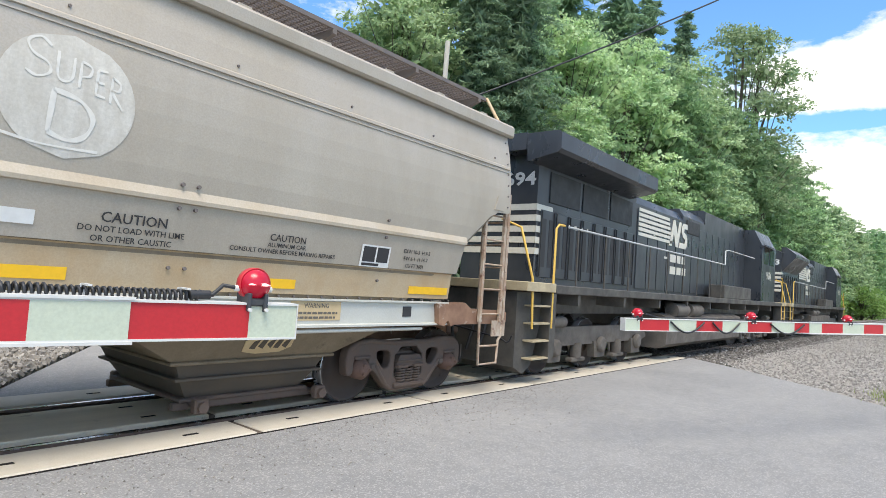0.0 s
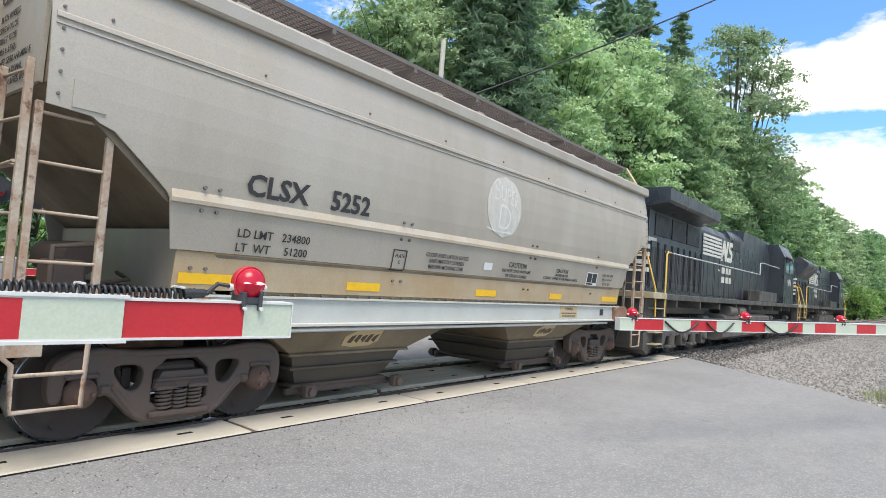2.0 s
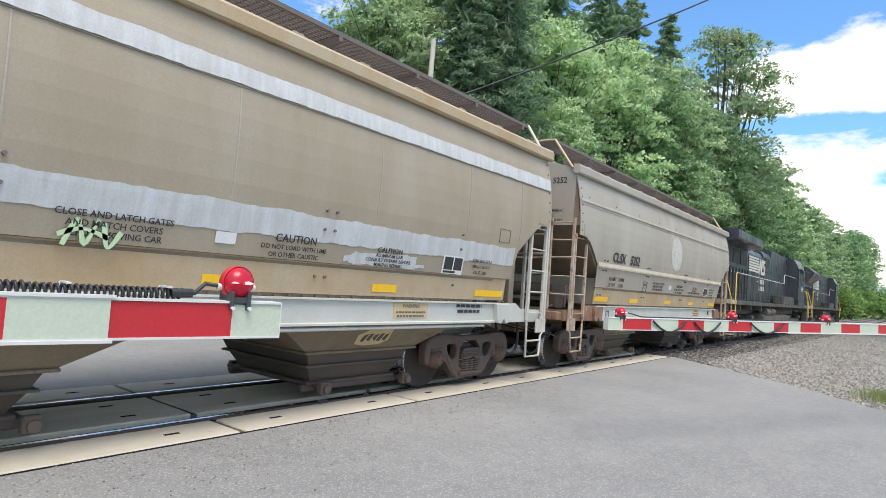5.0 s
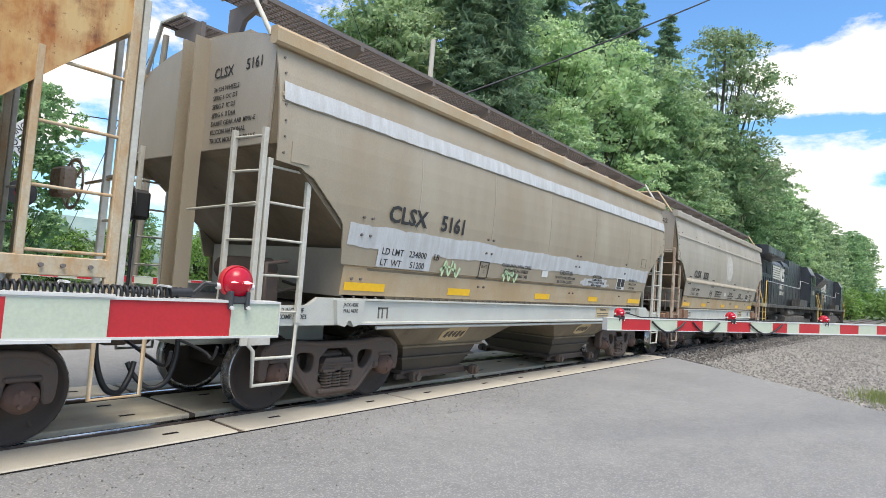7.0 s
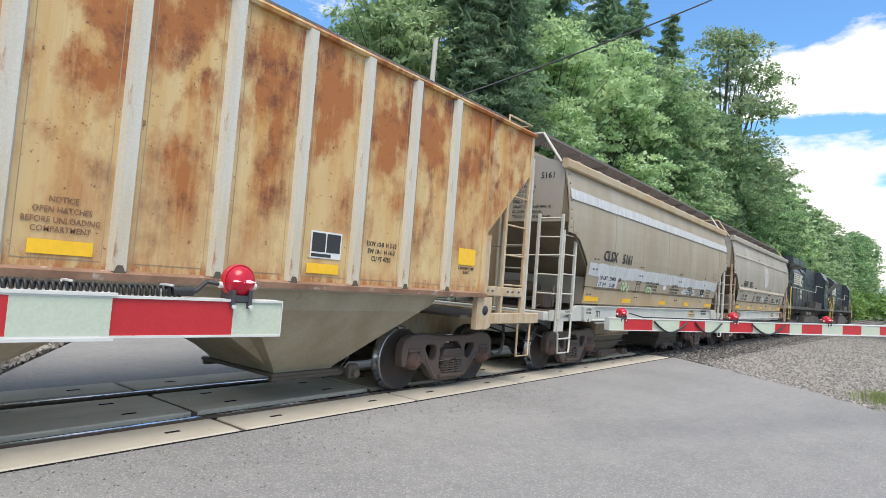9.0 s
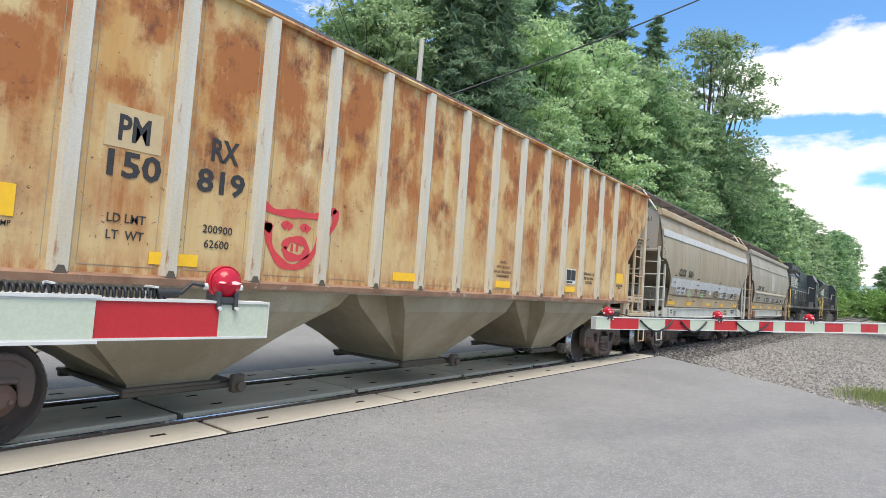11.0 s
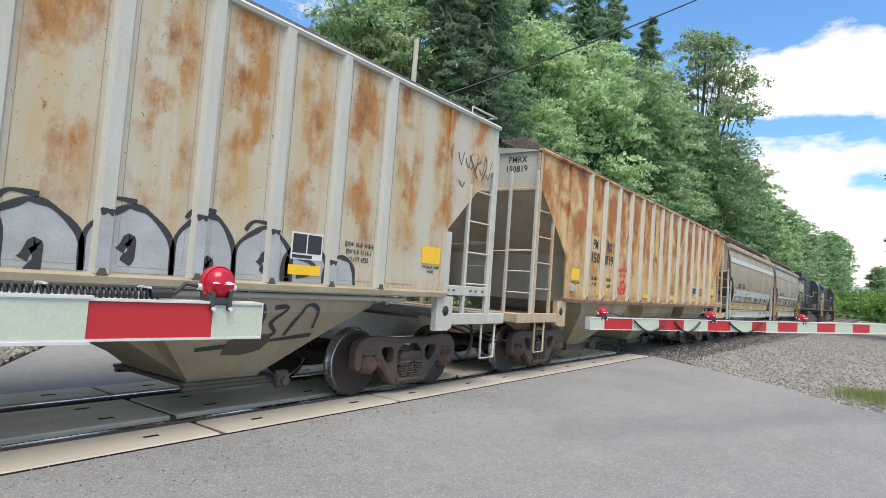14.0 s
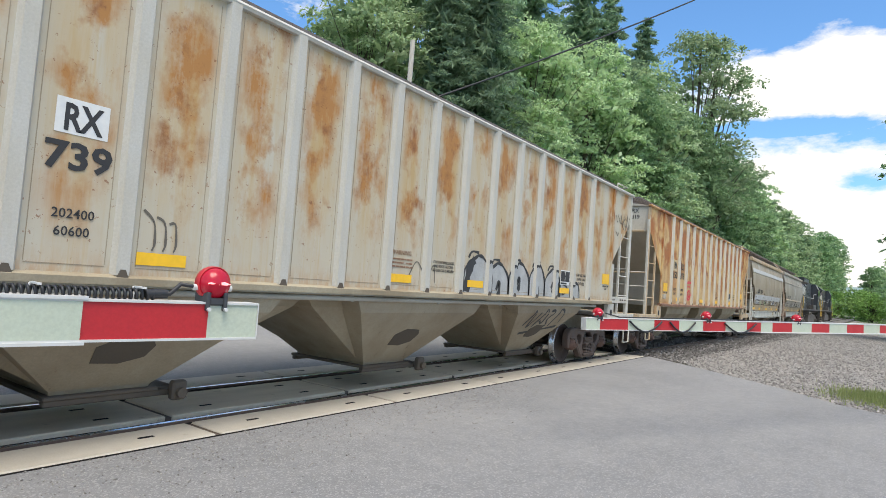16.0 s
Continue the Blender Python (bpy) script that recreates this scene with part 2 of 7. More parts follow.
M["end_cream"] = surface("dull_cream_end_paint", (0.52, 0.475, 0.39), (0.38, 0.32, 0.24), 1.2, 0.65, 0.0, (1, 1, 0.4), 40, 0.08, 0.003, (0.33, 0.19, 0.09), 0.62, 1.6)
M["end_grey"] = surface("grey_white_end_paint", (0.44, 0.43, 0.38), (0.35, 0.32, 0.26), 1.2, 0.6, 0.0, (1, 1, 0.4), 40, 0.08, 0.003, (0.36, 0.22, 0.11), 0.66, 1.6)
M["yellow"] = plain("reflective_yellow", (0.90, 0.52, 0.02), 0.4)
M["ink"] = plain("black_stencil_paint", (0.03, 0.03, 0.032), 0.6)
M["faint_ink"] = plain("faded_stencil_paint", (0.13, 0.115, 0.095), 0.7)
M["chalk"] = surface("chalk_white", (0.60, 0.58, 0.53), (0.47, 0.44, 0.385), 5.0, 0.9, 0.0, (2, 2, 0.6))
M["chalk_line"] = plain("bright_chalk", (0.66, 0.645, 0.60), 0.9)
M["label_white"] = plain("white_label", (0.72, 0.72, 0.70), 0.5)
M["tan_label"] = plain("faded_tan_notice", (0.55, 0.42, 0.24), 0.6)
M["spray_black"] = plain("black_spray_paint", (0.035, 0.035, 0.037), 0.55)
M["spray_grey"] = surface("silver_spray_paint", (0.48, 0.49, 0.49), (0.36, 0.36, 0.35), 3.0, 0.5, 0.2)
M["spray_green"] = plain("pale_green_marker", (0.45, 0.60, 0.36), 0.6)
M["spray_red"] = plain("red_spray_paint", (0.62, 0.05, 0.06), 0.6)
M["loco"] = surface("black_locomotive_paint", (0.024, 0.029, 0.038), (0.05, 0.055, 0.064), 1.6, 0.36, 0.0, (1, 1, 0.5), 40, 0.05, 0.002)
M["loco_grille"] = surface("black_grille_steel", (0.018, 0.019, 0.021), (0.035, 0.035, 0.037), 4.0, 0.6)
M["loco_dust"] = surface("dusty_black_frame_paint", (0.10, 0.092, 0.08), (0.045, 0.043, 0.042), 2.0, 0.65, 0.0, (1, 1, 1), 40, 0.1, 0.003)
M["loco_under"] = surface("grey_brown_underframe_grime", (0.15, 0.13, 0.11), (0.085, 0.075, 0.066), 2.5, 0.75)
M["loco_white"] = plain("white_stripe_paint", (0.62, 0.60, 0.53), 0.5)
M["loco_cream"] = surface("grubby_cream_sill_paint", (0.50, 0.42, 0.27), (0.33, 0.27, 0.18), 3.0, 0.6)
M["rail_yellow"] = plain("yellow_handrail_paint", (0.62, 0.40, 0.08), 0.5)
M["rail_white"] = plain("grey_white_handrail_paint", (0.45, 0.46, 0.46), 0.5)
M["glass"] = plain("dark_cab_glass", (0.02, 0.025, 0.03), 0.08)
M["gate_white"] = surface("pale_green_white_reflective_sheet", (0.53, 0.575, 0.46), (0.48, 0.53, 0.42), 3.0, 0.45, 0.0, None, 80, 0.03, 0.001)
M["gate_red"] = surface("red_reflective_sheet", (0.52, 0.022, 0.03), (0.45, 0.016, 0.024), 3.0, 0.42, 0.0, None, 80, 0.03, 0.001)
M["gate_edge"] = plain("white_aluminium_edge", (0.62, 0.62, 0.60), 0.45)
M["cable"] = plain("black_cable", (0.02, 0.021, 0.024), 0.45)
M["lamp_red"] = plain("lit_red_lens", (0.42, 0.006, 0.025), 0.25, 0.0, (1.0, 0.01, 0.05), 0.06)
M["lamp_glow"] = plain("lens_highlight_glow", (1.0, 0.5, 0.5), 0.3, 0.0, (1.0, 0.25, 0.28), 1.0)
M["bracket"] = plain("grey_black_lamp_housing", (0.05, 0.053, 0.06), 0.5)
M["fitting"] = plain("pale_plastic_fitting", (0.66, 0.66, 0.64), 0.4)
M["galv"] = plain("galvanised_steel", (0.42, 0.44, 0.45), 0.45, 0.7)


def asphalt_mat():
    m, nt, b = mat_base("worn_grey_asphalt")
    f1, _ = noise_fac(nt, 0.35, 5, 0.6, None, 0.35, 0.65)
    c = mix(nt, f1, (0.24, 0.24, 0.241), (0.31, 0.307, 0.304))
    f4, _ = noise_fac(nt, 1.1, 7, 0.7, (0.7, 2.2, 1), 0.5, 0.7)
    c = mix(nt, times_(nt, f4, 0.4), c, (0.35, 0.343, 0.328))
    f5, _ = noise_fac(nt, 5.0, 6, 0.75, None, 0.35, 0.65)
    c = mix(nt, times_(nt, f5, 0.35), c, (0.16, 0.163, 0.172))
    f2, raw = noise_fac(nt, 90.0, 3, 0.8, None, 0.40, 0.60)
    c = mix(nt, times_(nt, f2, 0.42), c, (0.125, 0.125, 0.126))
    # pale aggregate chips
    tc = nt.nodes.new("ShaderNodeTexCoord")
    vo = nt.nodes.new("ShaderNodeTexVoronoi")
    vo.inputs["Scale"].default_value = 75.0
    nt.links.new(tc.outputs["Object"], vo.inputs["Vector"])
    sp = nt.nodes.new("ShaderNodeSeparateColor")
    nt.links.new(vo.outputs["Color"], sp.inputs["Color"])
    pick = nt.nodes.new("ShaderNodeMapRange")
    pick.inputs["From Min"].default_value = 0.78
    pick.inputs["From Max"].default_value = 0.86
    nt.links.new(sp.outputs["Red"], pick.inputs["Value"])
    c = mix(nt, times_(nt, pick.outputs["Result"], 0.42), c, (0.42, 0.41, 0.395))
    nt.links.new(c, b.inputs["Base Color"])
    b.inputs["Roughness"].default_value = 0.9
    b.inputs["Specular IOR Level"].default_value = 0.2
    bump(nt, b, raw, 0.7, 0.008)
    return m


M["asphalt"] = asphalt_mat()
M["concrete"] = surface("tan_worn_concrete", (0.53, 0.485, 0.405), (0.44, 0.40, 0.33), 1.6, 0.85, 0.0, None, 70, 0.25, 0.003, (0.26, 0.22, 0.17), 0.62, 3.0, None, 0.8, 0.15)
M["concrete_in"] = surface("oil_stained_concrete", (0.68, 0.60, 0.455), (0.53, 0.46, 0.35), 1.2, 0.8, 0.0, (0.5, 2, 1), 70, 0.25, 0.003, (0.16, 0.14, 0.11), 0.62, 2.0, None, 0.8, 0.08)
M["dirt"] = surface("brown_joint_dirt", (0.13, 0.10, 0.075), (0.08, 0.062, 0.05), 5.0, 0.95)
M["rubber"] = surface("black_flangeway_rubber", (0.014, 0.014, 0.014), (0.024, 0.022, 0.02), 3.0, 0.9, spec=0.08)
M["rail"] = surface("brown_rail_steel", (0.10, 0.07, 0.055), (0.14, 0.10, 0.08), 5.0, 0.8)
M["rail_top"] = surface("polished_rail_head", (0.55, 0.56, 0.60), (0.45, 0.45, 0.48), 4.0, 0.22, 1.0)
M["ballast"] = surface("dark_ballast_stone", (0.17, 0.16, 0.152), (0.115, 0.105, 0.098), 0.8, 0.95, 0.0, None, 20, 0.9, 0.04, (0.27, 0.255, 0.24), 0.6, 16.0)
M["grass"] = surface("rough_grass", (0.075, 0.115, 0.03), (0.11, 0.13, 0.05), 0.5, 0.95, 0.0, None, 12, 0.8, 0.05, (0.16, 0.14, 0.08), 0.6, 0.9)
M["wood_pale"] = surface("sun_bleached_pole_wood", (0.55, 0.52, 0.46), (0.45, 0.41, 0.35), 3.0, 0.9, 0.0, (6, 6, 0.5), 40, 0.3, 0.004)
M["wood"] = surface("weathered_pole_wood", (0.27, 0.235, 0.19), (0.19, 0.16, 0.125), 3.0, 0.9, 0.0, (6, 6, 0.5), 40, 0.3, 0.004)
M["tie"] = surface("creosoted_tie_wood", (0.09, 0.07, 0.055), (0.13, 0.105, 0.085), 3.0, 0.9, 0.0, (0.5, 4, 4), 40, 0.4, 0.006)
M["bark"] = surface("grey_brown_bark", (0.11, 0.09, 0.07), (0.07, 0.06, 0.05), 4.0, 0.95, 0.0, (3, 3, 0.6), 30, 0.5, 0.02)
# distance haze is mixed into this pale blue-green
M["hill"] = surface("hazy_far_woods", (0.20, 0.29, 0.27), (0.25, 0.33, 0.30), 0.02, 1.0, 0.0, None, 0.15, 0.0, 0.01)


def gravel_mat():
    m, nt, b = mat_base("grey_crushed_stone")
    tc = nt.nodes.new("ShaderNodeTexCoord")
    vo = nt.nodes.new("ShaderNodeTexVoronoi")
    vo.inputs["Scale"].default_value = 19.0
    nt.links.new(tc.outputs["Object"], vo.inputs["Vector"])
    sp = nt.nodes.new("ShaderNodeSeparateColor")
    nt.links.new(vo.outputs["Color"], sp.inputs["Color"])
    c = mix(nt, sp.outputs["Red"], (0.14, 0.13, 0.12), (0.47, 0.445, 0.415))
    gap = nt.nodes.new("ShaderNodeMapRange")
    gap.inputs["From Min"].default_value = 0.35
    gap.inputs["From Max"].default_value = 0.75
    nt.links.new(vo.outputs["Distance"], gap.inputs["Value"])
    c = mix(nt, times_(nt, gap.outputs["Result"], 0.6), c, (0.13, 0.12, 0.108))
    f, _ = noise_fac(nt, 0.5, 5, 0.65, None, 0.36, 0.64)
    c = mix(nt, times_(nt, f, 0.45), c, (0.33, 0.305, 0.27))
    d, _ = noise_fac(nt, 1.7, 6, 0.7, (0.4, 1.6, 1), 0.48, 0.66)
    c = mix(nt, times_(nt, d, 0.5), c, (0.20, 0.19, 0.178))
    nt.links.new(c, b.inputs["Base Color"])
    b.inputs["Roughness"].default_value = 0.95
    b.inputs["Specular IOR Level"].default_value = 0.2
    inv = nt.nodes.new("ShaderNodeMath")
    inv.operation = "SUBTRACT"
    inv.inputs[0].default_value = 1.0
    nt.links.new(vo.outputs["Distance"], inv.inputs[1])
    bump(nt, b, inv.outputs["Value"], 0.9, 0.03)
    return m


M["gravel"] = gravel_mat()


def stone_mat(name, a, b_, c_):
    m, nt, b = mat_base(name)
    g = nt.nodes.new("ShaderNodeNewGeometry")
    r = nt.nodes.new("ShaderNodeValToRGB")
    r.color_ramp.elements[0].color = (*a, 1)
    r.color_ramp.elements[1].color = (*b_, 1)
    e = r.color_ramp.elements.new(0.8)
    e.color = (*c_, 1)
    nt.links.new(g.outputs["Random Per Island"], r.inputs["Fac"])
    nt.links.new(r.outputs["Color"], b.inputs["Base Color"])
    b.inputs["Roughness"].default_value = 0.95
    return m


M["stones"] = stone_mat("mixed_grey_stones", (0.17, 0.16, 0.148), (0.42, 0.40, 0.375), (0.29, 0.275, 0.255))
M["ballast_stones"] = stone_mat("mixed_dark_stones", (0.09, 0.083, 0.077), (0.27, 0.255, 0.24), (0.16, 0.15, 0.14))


def leaf_mat(name, dark, light, tip):
    m, nt, b = mat_base(name)
    g = nt.nodes.new("ShaderNodeNewGeometry")
    oi = nt.nodes.new("ShaderNodeObjectInfo")
    r = nt.nodes.new("ShaderNodeValToRGB")
    r.color_ramp.elements[0].color = (*dark, 1)
    r.color_ramp.elements[1].color = (*tip, 1)
    e = r.color_ramp.elements.new(0.55)
    e.color = (*light, 1)
    nt.links.new(g.outputs["Random Per Island"], r.inputs["Fac"])
    f, _ = noise_fac(nt, 0.5, 3, 0.5, None, 0.3, 0.7)
    c = mix(nt, times_(nt, f, 0.45), r.outputs["Color"], tip)
    hs = nt.nodes.new("ShaderNodeHueSaturation")
    hs.inputs["Hue"].default_value = 0.518
    hs.inputs["Saturation"].default_value = 0.95
    mr = nt.nodes.new("ShaderNodeMapRange")
    mr.inputs["To Min"].default_value = 0.7
    mr.inputs["To Max"].default_value = 1.3
    nt.links.new(oi.outputs["Random"], mr.inputs["Value"])
    nt.links.new(mr.outputs["Result"], hs.inputs["Value"])
    nt.links.new(c, hs.inputs["Color"])
    nt.links.new(hs.outputs["Color"], b.inputs["Base Color"])
    b.inputs["Roughness"].default_value = 0.6
    t = nt.nodes.new("ShaderNodeBsdfTranslucent")
    nt.links.new(hs.outputs["Color"], t.inputs["Color"])
    ms = nt.nodes.new("ShaderNodeMixShader")
    ms.inputs["Fac"].default_value = 0.48
    out = nt.nodes["Material Output"]
    nt.links.new(b.outputs["BSDF"], ms.inputs[1])
    nt.links.new(t.outputs["BSDF"], ms.inputs[2])
    nt.links.new(ms.outputs["Shader"], out.inputs["Surface"])
    return m


M["leaf"] = leaf_mat("maple_leaves", (0.10, 0.19, 0.085), (0.215, 0.34, 0.145), (0.37, 0.50, 0.25))
M["leaf_pale"] = leaf_mat("pale_locust_leaves", (0.17, 0.27, 0.125), (0.36, 0.475, 0.225), (0.54, 0.64, 0.37))
M["needle"] = leaf_mat("dark_hemlock_needles", (0.12, 0.21, 0.13), (0.235, 0.36, 0.21), (0.37, 0.50, 0.29))
M["dry_grass"] = leaf_mat("yellow_green_grass", (0.24, 0.31, 0.08), (0.40, 0.46, 0.13), (0.52, 0.53, 0.22))
M["bush"] = leaf_mat("bright_bush_leaves", (0.11, 0.19, 0.035), (0.20, 0.33, 0.065), (0.32, 0.44, 0.12))


# ---------------- mesh tools ----------------
class Shape:
    """Collects solids and sheets into one mesh."""

    def __init__(self):
        self.v, self.f, self.smooth = [], [], []

    def add(self, verts, faces, smooth=False):
        o = len(self.v)
        self.v += [tuple(p) for p in verts]
        self.f += [tuple(i + o for i in f) for f in faces]
        self.smooth += [smooth] * len(faces)
        return self

    def box(self, x0, x1, y0, y1, z0, z1, c=0.0):
        """A block; c cuts its long edges at 45 degrees."""
        c = min(c, abs(x1 - x0) * 0.3, abs(y1 - y0) * 0.3, abs(z1 - z0) * 0.3)
        if c <= 0:
            p = [(x, y, z) for z in (z0, z1) for y in (y0, y1) for x in (x0, x1)]
            return self.add(p, [(0, 2, 3, 1), (4, 5, 7, 6), (0, 1, 5, 4), (2, 6, 7, 3), (0, 4, 6, 2), (1, 3, 7, 5)])
        ring = [(x0 + c, y0), (x1 - c, y0), (x1, y0 + c), (x1, y1 - c), (x1 - c, y1), (x0 + c, y1), (x0, y1 - c), (x0, y0 + c)]
        inner = [(min(max(x, x0 + c), x1 - c), min(max(y, y0 + c), y1 - c)) for x, y in ring]
        lv = [[(x, y, z0) for x, y in inner], [(x, y, z0 + c) for x, y in ring], [(x, y, z1 - c) for x, y in ring], [(x, y, z1) for x, y in inner]]
        v = [p for l in lv for p in l]
        f = []
        for k in range(3):
            for i in range(8):
                j = (i + 1) % 8
                f.append((k * 8 + i, k * 8 + j, k * 8 + 8 + j, k * 8 + 8 + i))
        f.append(tuple(range(7, -1, -1)))
        f.append(tuple(range(24, 32)))
        return self.add(v, f)

    def prism(self, poly, axis, a, b):
        """A closed outline pushed along an axis from a to b. Outline in the two other axes, in order."""
        def at(p, w):
            return {"x": (w, p[0], p[1]), "y": (p[0], w, p[1]), "z": (p[0], p[1], w)}[axis]
        n = len(poly)
        v = [at(p, a) for p in poly] + [at(p, b) for p in poly]
        f = [(i, (i + 1) % n, n + (i + 1) % n, n + i) for i in range(n)] + [tuple(range(n - 1, -1, -1)), tuple(range(n, 2 * n))]
        return self.add(v, f)

    def tube(self, pts, r, n=6, r2=None, caps=True, smooth=True):
        pts = [Vector(p) for p in pts]
        rings = []
        side = None
        for i, p in enumerate(pts):
            d = (pts[min(i + 1, len(pts) - 1)] - pts[max(i - 1, 0)])
            d = d.normalized() if d.length > 1e-9 else Vector((0, 0, 1))
            if side is None:
                side = d.orthogonal().normalized()
            side = (side - d * side.dot(d))
            side = side.normalized() if side.length > 1e-6 else d.orthogonal().normalized()
            up = d.cross(side)
            rad = r if r2 is None else r + (r2 - r) * i / max(1, len(pts) - 1)
            rings.append([p + (side * math.cos(2 * math.pi * k / n) + up * math.sin(2 * math.pi * k / n)) * rad for k in range(n)])
        v = [p for ring in rings for p in ring]
        f = [(i * n + k, i * n + (k + 1) % n, (i + 1) * n + (k + 1) % n, (i + 1) * n + k) for i in range(len(pts) - 1) for k in range(n)]
        self.add(v, f, smooth)
        if caps:
            m = len(pts) - 1
            self.add(rings[0], [tuple(range(n - 1, -1, -1))])
            self.add(rings[m], [tuple(range(n))])
        return self

    def lathe(self, profile, axis, c, n=24, smooth=True, closed=False):
        """profile: (radius, along) pairs, turned about the axis through c."""
        c = Vector(c)
        v, f = [], []
        for r, a in profile:
            for k in range(n):
                t = 2 * math.pi * k / n
                p = {"x": (a, r * math.cos(t), r * math.sin(t)), "y": (r * math.sin(t), a, r * math.cos(t)), "z": (r * math.cos(t), r * math.sin(t), a)}[axis]
                v.append(c + Vector(p))
        m = len(profile)
        for i in range(m - 1 + closed):
            j = (i + 1) % m
            for k in range(n):
                l = (k + 1) % n
                f.append((i * n + k, i * n + l, j * n + l, j * n + k))
        self.add(v, f, smooth)
        if not closed:
            self.add(v[:n], [tuple(range(n - 1, -1, -1))])
            self.add(v[-n:], [tuple(range(n))])
        return self

    def loft(self, rings, caps=True, smooth=False):
        n = len(rings[0])
        v = [p for r in rings for p in r]
        f = [(i * n + k, i * n + (k + 1) % n, (i + 1) * n + (k + 1) % n, (i + 1) * n + k) for i in range(len(rings) - 1) for k in range(n)]
        if caps:
            f += [tuple(range(n - 1, -1, -1)), tuple(range((len(rings) - 1) * n, len(rings) * n))]
        return self.add(v, f, smooth)

    def plate(self, pts, t):
        """A flat plate from a loop of 3D points, given thickness t along its normal."""
        p = [Vector(q) for q in pts]
        nrm = Vector((0, 0, 0))
        for i in range(len(p)):
            nrm += p[i].cross(p[(i + 1) % len(p)])
        nrm.normalize()
        return self.loft([[q - nrm * t / 2 for q in p], [q + nrm * t / 2 for q in p]])

    def mesh(self, name):
        me = bpy.data.meshes.new(name)
        me.from_pydata(self.v, [], self.f)
        me.polygons.foreach_set("use_smooth", self.smooth)
        bm = bmesh.new()
        bm.from_mesh(me)
        if len(self.f) < 20000:
            bmesh.ops.recalc_face_normals(bm, faces=bm.faces)
        bm.to_mesh(me)
        bm.free()
        return me


def part(name, shape, material, parent=None, label="", m=None):
    me = shape.mesh(name) if isinstance(shape, Shape) else shape
    if not me.materials:
        me.materials.append(material)
    ob = new(name, me)
    if parent is not None:
        ob.parent = parent
    if m is not None:
        ob.matrix_basis = m
    if label:
        ob["label"] = label
    return ob


def thing(name, label, category, group="", m=None, kind=""):
    ob = new(name)
    ob.empty_display_size = 0.3
    if m is not None:
        ob.matrix_basis = m
    return tagged(ob, label, category, group, kind)


def text_shape(words, size, align="LEFT", wide=1.0):
    cu = bpy.data.curves.new("words", "FONT")
    cu.body, cu.size, cu.align_x, cu.extrude = words, size, align, 0.001
    cu.resolution_u = 2
    cu.offset = size * (0.026 if size > 0.2 else 0.008)
    ob = bpy.data.objects.new("words", cu)
    scene.collection.objects.link(ob)
    me = bpy.data.meshes.new_from_object(ob.evaluated_get(bpy.context.evaluated_depsgraph_get()))
    bpy.data.objects.remove(ob)
    me.transform(Matrix.Diagonal((wide, 1, 1, 1)))
    return me


def letters(words, height, parent, x, y, z, material, tilt=0.0, wide=1.0, name="lettering", label="", align="LEFT", face="side"):
    """Words on a car. height is that of the capitals; z their foot. tilt leans their top outwards."""
    me = text_shape(words, height / 0.7, align, wide)
    me.materials.clear()
    me.materials.append(material)
    m = pose(x, y, z, 90 + tilt, 0, 0) if face == "side" else pose(x, y, z, 90, 0, -90)
    return part(name, me, material, parent, label, m)


def bars(rows, parent, x, y, z, material, tilt=0.0, name="lettering", label=""):
    """Small writing too fine to read: bars. rows: (dx, dz, width, height)."""
    s = Shape()
    for dx, dz, w, h in rows:
        k = 0.0
        rnd = random.Random(int(dx * 977 + dz * 331 + w * 71))
        while k < w:
            l = min(w - k, rnd.uniform(1.2, 3.6) * h)
            s.box(dx + k, dx + k + l, -0.001, 0.001, dz, dz + h)
            k += l + h * 0.5
    return part(name, s, material, parent, label, pose(x, y, z, tilt, 0, 0))


# ---------------- the ground, road and track ----------------
def sheet(name, loop, z, material, thick=0.06, label="", category=""):
    ob = part(name, Shape().prism(loop, "z", z - thick, z), material)
    return tagged(ob, label, category, kind="structure")


def build_ground():
    s = Shape()
    n = 60
    xs = [math.copysign(abs(k / 30) ** 2.4 * 1500, k) for k in range(-30, 31)]
    def height(x, y):
        bank = max(0.0, min(1.0, (y - 13.0) / 30.0)) * max(0.0, min(1.0, (x - 30 - max(0, y - 20) * 0.9) / 25)) * (1 if y < 300 else 0)
        near = -0.16 - 0.14 * min(1, max(0, (abs(x - 20) - 6) / 30))
        return near + bank * bank * (3 - 2 * bank) * 9.0 - (2.0 if abs(x) > 300 or abs(y) > 300 else 0)
    ys = [math.copysign(abs(k / 30) ** 2.4 * 1500, k) + 10 for k in range(-30, 31)]
    v = [(x + 15, y, height(x + 15, y)) for y in ys for x in xs]
    w = len(xs)
    f = [(j * w + i, j * w + i + 1, (j + 1) * w + i + 1, (j + 1) * w + i) for j in range(len(ys) - 1) for i in range(w - 1)]
    s.add(v, f, True)
    return tagged(part("ground", s, M["grass"]), "rough green and brown grassy ground", "ground", kind="structure")


